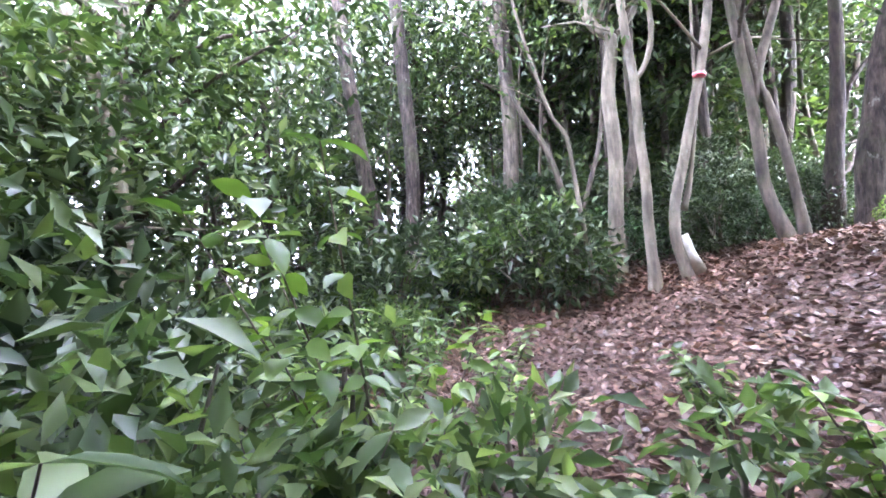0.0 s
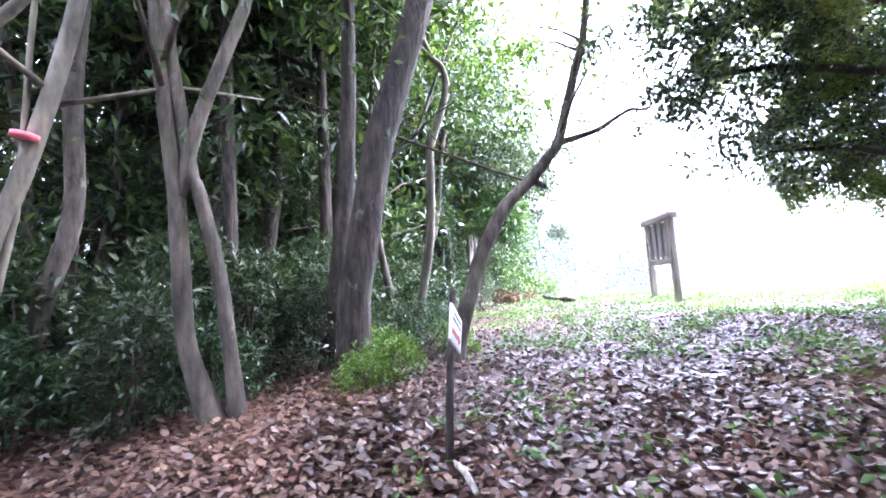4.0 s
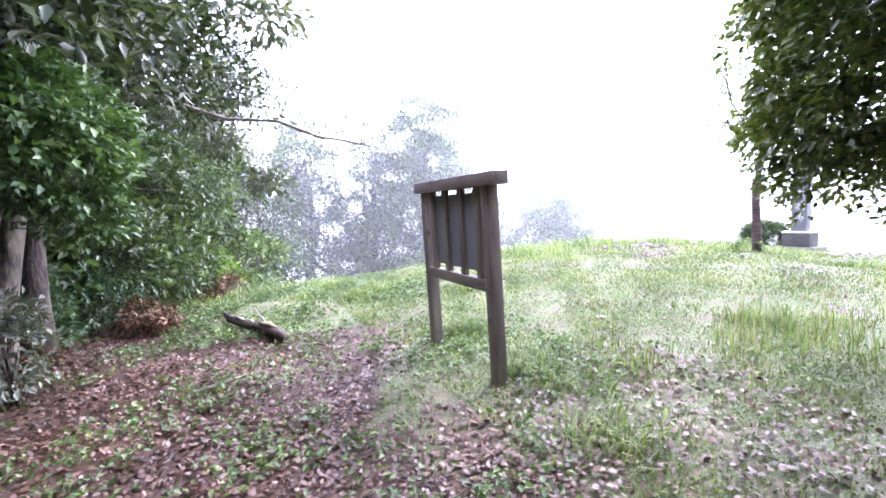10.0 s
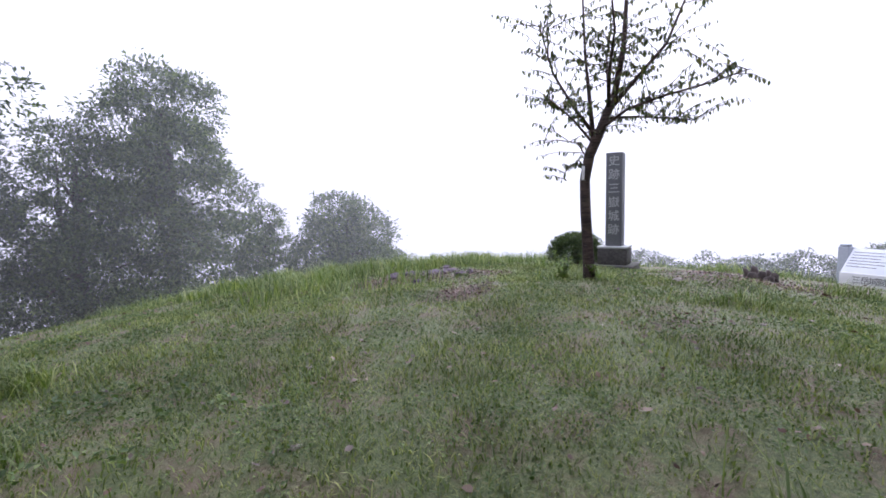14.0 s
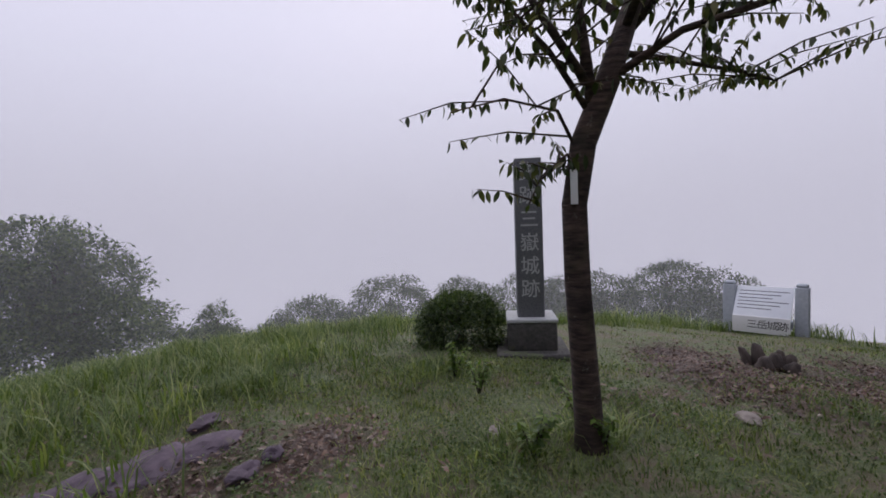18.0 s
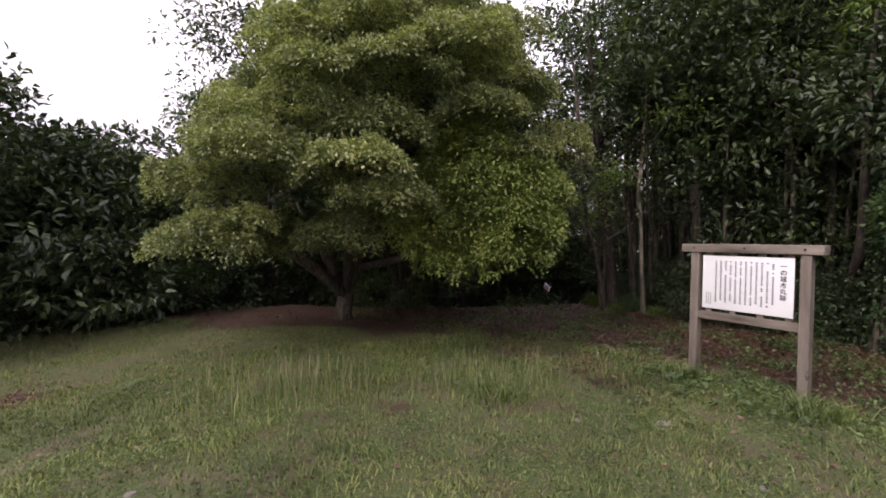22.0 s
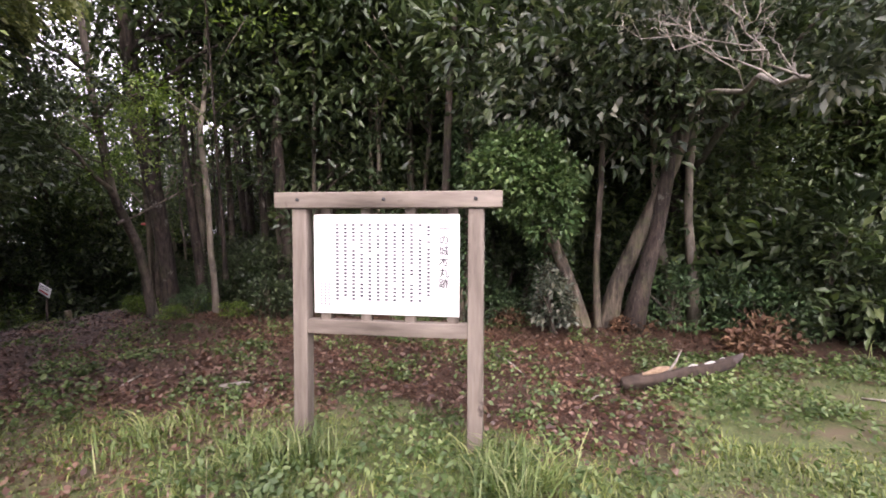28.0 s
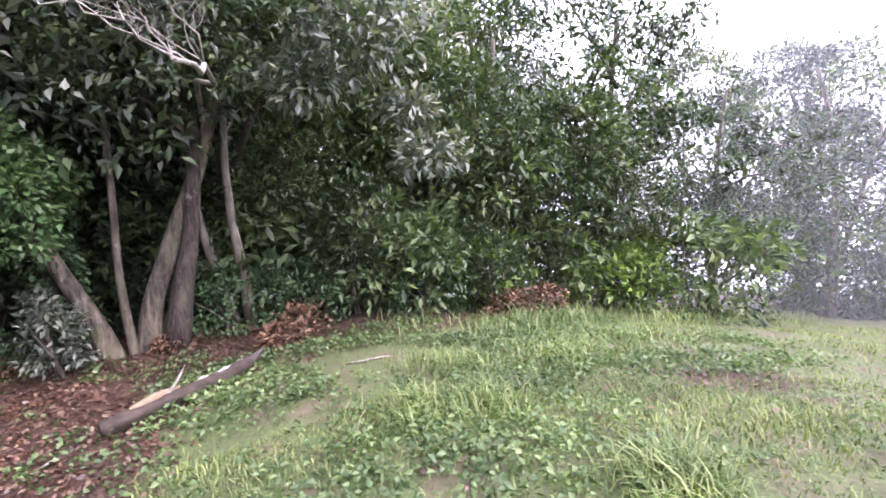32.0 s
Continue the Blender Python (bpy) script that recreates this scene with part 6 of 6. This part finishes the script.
def bare_branch():
    t = thing("dead_branch", (2.88, 12.53, 2.22), "bleached bare branch hanging from the edge trees", "branch")
    b = Buf()
    main = [Vector(p) for p in ((-4.2, 0.5, 0.5), (-3.3, 0.62, 0.42), (-2.6, 0.5, 0.58), (-1.8, 0.52, 0.36), (-1.2, 0.35, 0.34), (-0.7, 0.24, 0.14), (-0.4, 0.16, 0.1), (0, 0, 0))]
    b.tube(main[::-1], [0.013, 0.017, 0.019, 0.022, 0.025, 0.028, 0.032, 0.036], 8, 0.06)

    def crook(s, e, r, depth):
        pts, n = [s], 5
        for i in range(1, n + 1):
            pts.append(s.lerp(e, i / n) + Vector((rng.normal(), rng.normal(), rng.normal())) * (s - e).length * 0.06 * (i < n))
        b.tube(pts, [r * (1 - 0.75 * i / n) for i in range(n + 1)], 6)
        if depth:
            for _ in range(5):
                p = pts[int(rng.integers(1, n))]
                w = (e - s).normalized() * 0.6 + Vector((0.6 * rng.normal(), 0.6 * rng.normal(), 0.45 + 0.4 * rng.normal()))
                crook(p, p + w * (e - s).length * (0.2 + 0.2 * rng.random()), r * 0.55, depth - 1)
    for s, e in (((-0.2, 0.08, 0.05), (0.0, -0.4, 0.3)), ((-0.7, 0.24, 0.14), (-0.3, -0.5, 0.55)), ((-1.2, 0.35, 0.34), (-0.9, -0.1, 0.9)), ((-1.8, 0.52, 0.36), (-1.4, -0.4, 0.9))):
        crook(Vector(s), Vector(e), 0.009, 2)
    part("branch", b, DEADWOOD, t)
    p, o = scatter_round([Vector((-2.2, 1.5, 0.6)), Vector((-1.5, 2.0, 0.9)), Vector((-2.6, 0.2, 1.2)), Vector((-1.9, 2.6, 0.3)), Vector((-1.4, -0.3, 1.4)), Vector((-1.2, 2.4, -0.3)), Vector((-2.4, 2.2, 1.5))], 330, 0.62)
    part("foliage", leaves_mesh("foliage", p, o, 0.11 + 0.06 * rng.random(len(p))), LEAF_GREY, t, "grey-green drooping leaves")


bare_branch()


def small_shrubs():
    x, y = -0.75, 11.5
    shrub([(0, 0, 0.40, 0.26, 0.28, 0.42), (0.02, -0.06, 0.75, 0.16, 0.16, 0.2)], 60, 14, 0.13, LEAF_GREY, 0.09, "upright glossy-leaved young shrub", at=(x, y, gz(x, y)))
    x, y = 13.2, 13.08
    shrub([(0, 0, 0.24, 0.56, 0.56, 0.36), (0.05, 0.05, 0.34, 0.44, 0.44, 0.30)], 800, 22, 0.10, LEAF_MID, 0.045, "clipped round shrub beside the stone monument", at=(x, y, gz(x, y)))
    for x, y, s in ((-0.2, 14.0, 0.4), (0.1, 13.7, 0.3), (1.0, 17.4, 0.5), (0.6, 17.0, 0.4), (-1.2, 10.9, 0.25), (-0.9, 12.6, 0.2)):
        shrub([(0, 0, s * 0.5, s * 0.6, s * 0.65, s * 0.5)], 34, 14, 0.14, LEAF_BROWN, 0.09, "withered brown fern clump at the woodland edge", "fern", (x, y, gz(x, y)), "withered_fern", 4)
    for x, y, s in ((10.35, 12.1, 0.32), (10.8, 11.8, 0.4), (10.5, 11.7, 0.3), (11.5, 12.6, 0.4), (11.9, 12.9, 0.35)):
        leaf_sprig((x, y), s, 4, LEAF_LIME, 0.06, "thin yellow-green shoot beside the cherry", "young_shoot")


small_shrubs()


def path_edge():
    """Small-leaved ivy and evergreen shrubs along the path's shady side."""
    kinds = [shrub([(0, 0, 0.28, 0.42, 0.42, 0.34), (0.15, 0.1, 0.5, 0.26, 0.26, 0.3)], 120, 16, 0.13, LEAF_IVY, 0.065, "x"),
             shrub([(0, 0, 0.42, 0.4, 0.4, 0.5), (-0.1, 0.15, 0.85, 0.28, 0.28, 0.35)], 150, 16, 0.15, LEAF_DARK, 0.075, "x"),
             shrub([(0, 0, 0.22, 0.38, 0.38, 0.26), (0.2, -0.1, 0.34, 0.22, 0.22, 0.2)], 100, 16, 0.12, LEAF_LIME, 0.06, "x")]
    labs = ["low ivy-leaved shrub at the path's edge", "dark small-leaved evergreen shrub at the path's edge", "fresh green shrub at the path's edge"]
    for x, y, k, s in ((-2.0, 7.2, 1, 0.55), (-2.05, 7.9, 1, 0.8), (-1.9, 8.4, 0, 0.9), (-2.1, 8.8, 1, 1.0), (-1.8, 9.3, 0, 1.2), (-1.75, 9.8, 1, 1.2), (-1.4, 10.7, 0, 1.0), (-2.7, 7.4, 1, 1.1), (-2.8, 8.4, 1, 1.2), (-2.4, 9.7, 1, 1.6),
                       (-2.3, 6.2, 1, 1.2), (-2.15, 5.2, 1, 0.9), (-2.9, 5.0, 1, 1.1), (-2.75, 4.3, 0, 0.9), (-3.1, 3.9, 1, 0.9), (-3.5, 4.6, 1, 1.3), (-1.35, 4.35, 2, 0.7), (-1.45, 4.15, 2, 0.55), (-0.85, 5.35, 2, 0.5),
                       (-1.15, 5.4, 0, 0.7), (-4.1, 3.9, 0, 1.1), (-4.6, 4.4, 1, 1.2), (-2.1, 10.8, 1, 1.6), (-2.0, 12.9, 1, 1.5), (-1.3, 13.3, 0, 1.3), (-0.75, 14.3, 0, 1.3), (-0.9, 15.0, 1, 1.5), (-0.3, 16.0, 0, 1.4), (0.1, 17.2, 1, 1.3)):
        t = copy_thing(kinds[k], pose(x, y, gz(x, y) - 0.03, 0, 0, 47 * x + 91 * y) @ Matrix.Diagonal((s, s, s, 1)))
        tagged(t, labs[k], "shrub", "path edge shrubs")
    for q in kinds:
        for o in [q, *q.children_recursive]:
            bpy.data.objects.remove(o)


def start_thicket():
    """Leafy young growth crowding the path where the walk begins."""
    for x, y, h, w in ((-3.2, -2.05, 1.25, 0.30), (-3.0, -1.72, 1.02, 0.26), (-2.9, -1.40, 0.84, 0.26), (-2.85, -0.9, 0.66, 0.24), (-3.65, -1.7, 1.45, 0.34), (-3.3, -1.25, 1.15, 0.24), (-2.3, -0.55, 0.4, 0.2)):
        shrub([(0, 0, h * 0.82, w, w, 0.22), (0.1, -0.08, h * 0.5, w, w, 0.28)], 34, 9, 0.15, LEAF_FRESH, 0.10, "young broad-leaved shrub crowding the path", at=(x, y, gz(x, y)), group="start thicket", stems=6)


rng = np.random.default_rng(29)
path_edge()
start_thicket()


# ---- litter, turf, weeds and tall grass ----
def scatter(n, box, weight, seed_jitter=0):
    out = np.empty((0, 2))
    while len(out) < n:
        q = np.stack([rng.uniform(box[0], box[1], n), rng.uniform(box[2], box[3], n)], 1)
        out = np.concatenate([out, q[rng.random(n) < weight(q[:, 0], q[:, 1])]])
    return out[:n]


def stuff(name, me, mat, label, category):
    me.materials.append(mat)
    tagged(new(name, me), label, category, kind="stuff")


def litter():
    def near(x, y):
        return litter_cover(x, y) * (0.35 + 0.65 * np.clip(wob(x, y, 2.6) + 0.7, 0, 1))
    q = np.concatenate([scatter(74000, (-4.5, 4.5, 2.5, 14.5), near), scatter(20000, (-10, 15, -6, 16), near), scatter(66000, (-6.5, 3.5, -3.5, 4.2), lambda x, y: 0.8 + 0 * x),
                        scatter(11000, (8, 15, 5, 15), lambda x, y: np.clip(litter_cover(x, y) * 1.4 - 0.25, 0, 1)), scatter(5000, (1.5, 4.5, 5.5, 9.5), lambda x, y: 0.7 + 0 * x)])
    big = sstep(4.0, 1.5, q[:, 1]) - 0.35 * sstep(3.0, 6.0, q[:, 1]) - 0.35 * sstep(6.5, 8.0, q[:, 0])
    z = land(q[:, 0], q[:, 1])
    n = len(q)
    at = np.stack([q[:, 0], q[:, 1], z + 0.008 + 0.022 * rng.random(n)], 1)
    a = rng.random(n) * 6.283
    out = np.stack([np.cos(a), np.sin(a), 0.25 * rng.normal(size=n)], 1)
    stuff("leaf_litter", oval_leaves("leaf_litter", at, out, (0.036 + 0.046 * rng.random(n)) * np.where(big > 0, 1 - 0.1 * big, 1 + 0.6 * big), 0.55, 0.12), LITTER, "brown fallen leaves strewn over the ground", "leaf litter")


def blades(name, q, height, width, lean, mat, label, droop=0.5):
    """Grass blades in two segments, bent over by their lean."""
    n = len(q)
    z = land(q[:, 0], q[:, 1]) - 0.01
    base = np.stack([q[:, 0], q[:, 1], z], 1)
    a, h = rng.random(n) * 6.283, height * (0.5 + 0.8 * rng.random(n)) * (0.85 + 0.4 * wob(q[:, 0], q[:, 1], 2.9, 0.7) + 0.25 * wob(q[:, 0], q[:, 1], 7.1, 2.0))
    d = np.stack([np.cos(a), np.sin(a), np.zeros(n)], 1)
    s = np.stack([-np.sin(a), np.cos(a), np.zeros(n)], 1)
    ln = (lean * (0.3 + rng.random(n)) * h)[:, None]
    w = (width * (0.6 + 0.8 * rng.random(n)))[:, None]
    up = np.array([0, 0, 1.0])
    v = np.empty((n, 5, 3))
    v[:, 0], v[:, 1] = base - s * w, base + s * w
    m = base + d * ln * 0.35 + up * (h * 0.62)[:, None]
    v[:, 2], v[:, 3] = m + s * w * 0.8, m - s * w * 0.8
    v[:, 4] = base + d * ln + up * (h * (1 - droop * 0.25))[:, None]
    b = np.arange(n)[:, None] * 5
    f = np.concatenate([b + [0, 1, 2], b + [0, 2, 3], b + [3, 2, 4]], 1).reshape(-1, 3)
    stuff(name, raw_mesh(name, v.reshape(-1, 3), f), mat, label, "grass")


def turf():
    def lawn(x, y):
        return np.clip(1.05 - litter_cover(x, y) * 1.15, 0, 1) * (0.3 + 0.7 * np.clip(0.75 + wob(x, y, 1.7, 1.0), 0, 1))
    blades("lawn_grass", np.concatenate([scatter(150000, (2.5, 12.5, 6, 16.5), lawn), scatter(50000, (1, 18, 2, 20), lawn), scatter(14000, (0.8, 7, 15, 24), lawn), scatter(26000, (6, 16, 1, 8), lawn)]), 0.06, 0.004, 1.0, GRASS_SHORT, "short trodden turf of the clearing")

    def rough(x, y):
        a = np.maximum(sstep(13.6, 15.6, y + 0.35 * (x - 9) * (x < 9) * -0.5 + 0.5 * wob(x, y, 1.1)), sstep(15.6, 17.5, x + 0.5 * wob(x, y, 1.4)) * sstep(5.5, 7.5, y))
        a = np.maximum(a * sstep(6.5, 8.5, x), 0.25 * sstep(0.75, 0.25, np.abs(x - 0.8 - 0.1 * (y - 13)) / 2.0) * sstep(14.2, 16, y))
        return a * (0.25 + 0.75 * np.clip(0.6 + wob(x, y, 2.3, 2.0), 0, 1)) * (1 - ((x > 14.6) & (x < 16.95) & (y > 7.5) & (y < 9.9)))
    blades("tall_grass", scatter(60000, (-0.5, 22, 7, 24), rough), 0.30, 0.006, 0.95, GRASS_TALL, "long soft grass fringing the crest")

    def clump(x, y):
        c = 0.0
        for a, b, r in ((7.66, 7.95, 0.65), (8.1, 7.6, 0.4), (7.2, 8.3, 0.4), (5.6, 8.65, 0.5), (5.2, 8.9, 0.35), (6.1, 8.5, 0.4), (4.1, 9.2, 0.3)):
            c = np.maximum(c, np.exp(-((x - a) ** 2 + (y - b) ** 2) / (r * r)))
        return c
    q = scatter(1150, (3.5, 9, 7, 9.8), clump)
    blades("seeding_grass", q, 0.22, 0.004, 0.35, GRASS_TALL, "upright seeding grass before the round tree")
    q = scatter(300, (3.5, 9, 7, 9.8), clump)
    blades("seed_heads", q, 0.44, 0.0026, 0.25, GRASS_STRAW, "pale seed heads standing above the grass", 0.2)
    tuft = []
    for x, y, r, n in ((3.35, 9.15, 0.22, 420), (4.6, 14.1, 0.22, 800), (2.9, 13.7, 0.25, 700), (3.3, 14.2, 0.22, 350), (2.2, 14.6, 0.4, 500), (4.3, 12.6, 0.2, 200), (1.5, 16.4, 0.5, 500), (2.6, 16.8, 0.5, 500), (3.3, 10.9, 0.22, 400), (3.2, 9.6, 0.2, 300),
                       (11.2, 14.7, 0.3, 500), (10.75, 11.75, 0.2, 260), (10.4, 12.2, 0.2, 260), (5.8, 9.2, 0.25, 260), (3.0, 8.5, 0.25, 300), (4.6, 6.6, 0.4, 400), (5.2, 7.0, 0.35, 300), (2.9, 15.6, 0.4, 500),
                       (9.9, 10.0, 0.3, 300), (12.0, 8.8, 0.35, 300), (12.1, 13.1, 0.25, 300)):
        tuft.append(np.stack([x + r * 0.6 * rng.normal(size=n), y + r * 0.6 * rng.normal(size=n)], 1))
    blades("grass_tufts", np.concatenate(tuft), 0.21, 0.0045, 1.15, GRASS_TALL, "arching tufts of coarse grass")


def weeds():
    def spot(x, y):
        return np.clip(wob(x, y, 2.1, 3.0) + 0.25, 0, 1) * np.clip(litter_cover(x, y), 0.2, 1) * ((x > -0.9) | (y > 9)) * (y > 2.5)
    q = scatter(650, (-1.5, 5.5, 2.5, 16), spot)
    band = scatter(260, (-1.5, 3.2, 9, 13), lambda x, y: np.clip(wob(x, y, 1.5, 5.0) + 0.2, 0, 1))
    front = scatter(150, (3.0, 4.0, 9.0, 12.0), lambda x, y: 0.8 + 0 * x)
    lush = scatter(1500, (0.2, 4.6, 12.2, 18), lambda x, y: np.clip(wob(x, y, 1.9, 1.0) + 0.55, 0, 1) * sstep(4.8, 3.6, x))
    path = scatter(420, (-0.4, 3.4, 4.5, 10.5), lambda x, y: np.clip(wob(x, y, 3.1, 1.5) + 0.1, 0, 1))
    q = np.concatenate([q, band, front, lush, path])
    n, k = len(q), 9
    c = np.repeat(q, k, 0) + 0.05 * rng.normal(size=(n * k, 2))
    h = 0.02 + 0.07 * rng.random(n * k)
    at = np.stack([c[:, 0], c[:, 1], land(c[:, 0], c[:, 1]) + h], 1)
    a = rng.random(n * k) * 6.283
    out = np.stack([np.cos(a), np.sin(a), 0.4 * np.ones(n * k)], 1)
    stuff("ground_weeds", leaves_mesh("ground_weeds", at, unit(out), 0.032 + 0.034 * rng.random(n * k), droop=0.2, slim=0.6, spread=0.4), WEED, "low fresh-green weeds in patches", "weeds")


def lawn_weeds():
    """Clover-like leaves and a few dead leaves in the turf."""
    def spot(x, y):
        return np.clip(wob(x, y, 3.3, 4.0) + 0.35, 0, 1) * np.clip(1.1 - litter_cover(x, y), 0, 1)
    q = scatter(8000, (2.8, 13, 6.5, 17), spot)
    n, k = len(q), 7
    c = np.repeat(q, k, 0) + 0.06 * rng.normal(size=(n * k, 2))
    at = np.stack([c[:, 0], c[:, 1], land(c[:, 0], c[:, 1]) + 0.012 + 0.035 * rng.random(n * k)], 1)
    a = rng.random(n * k) * 6.283
    out = np.stack([np.cos(a), np.sin(a), 0.3 * np.ones(n * k)], 1)
    stuff("turf_weeds", leaves_mesh("turf_weeds", at, unit(out), 0.013 + 0.016 * rng.random(n * k), droop=0.1, slim=0.7, spread=0.4), WEED, "small round-leaved weeds in the turf", "weeds")
    q = scatter(1500, (2.8, 15, 5, 18), lambda x, y: 0.5 + 0 * x)
    n = len(q)
    at = np.stack([q[:, 0], q[:, 1], land(q[:, 0], q[:, 1]) + 0.03 + 0.01 * rng.random(n)], 1)
    a = rng.random(n) * 6.283
    out = np.stack([np.cos(a), np.sin(a), 0.15 * rng.normal(size=n)], 1)
    stuff("fallen_leaf_scatter", oval_leaves("fallen_leaf_scatter", at, unit(out), 0.035 + 0.035 * rng.random(n), 0.5, 0.12), LITTER, "dry fallen leaves scattered over the turf", "leaf litter")


rng = np.random.default_rng(16)
litter()
turf()
weeds()
lawn_weeds()
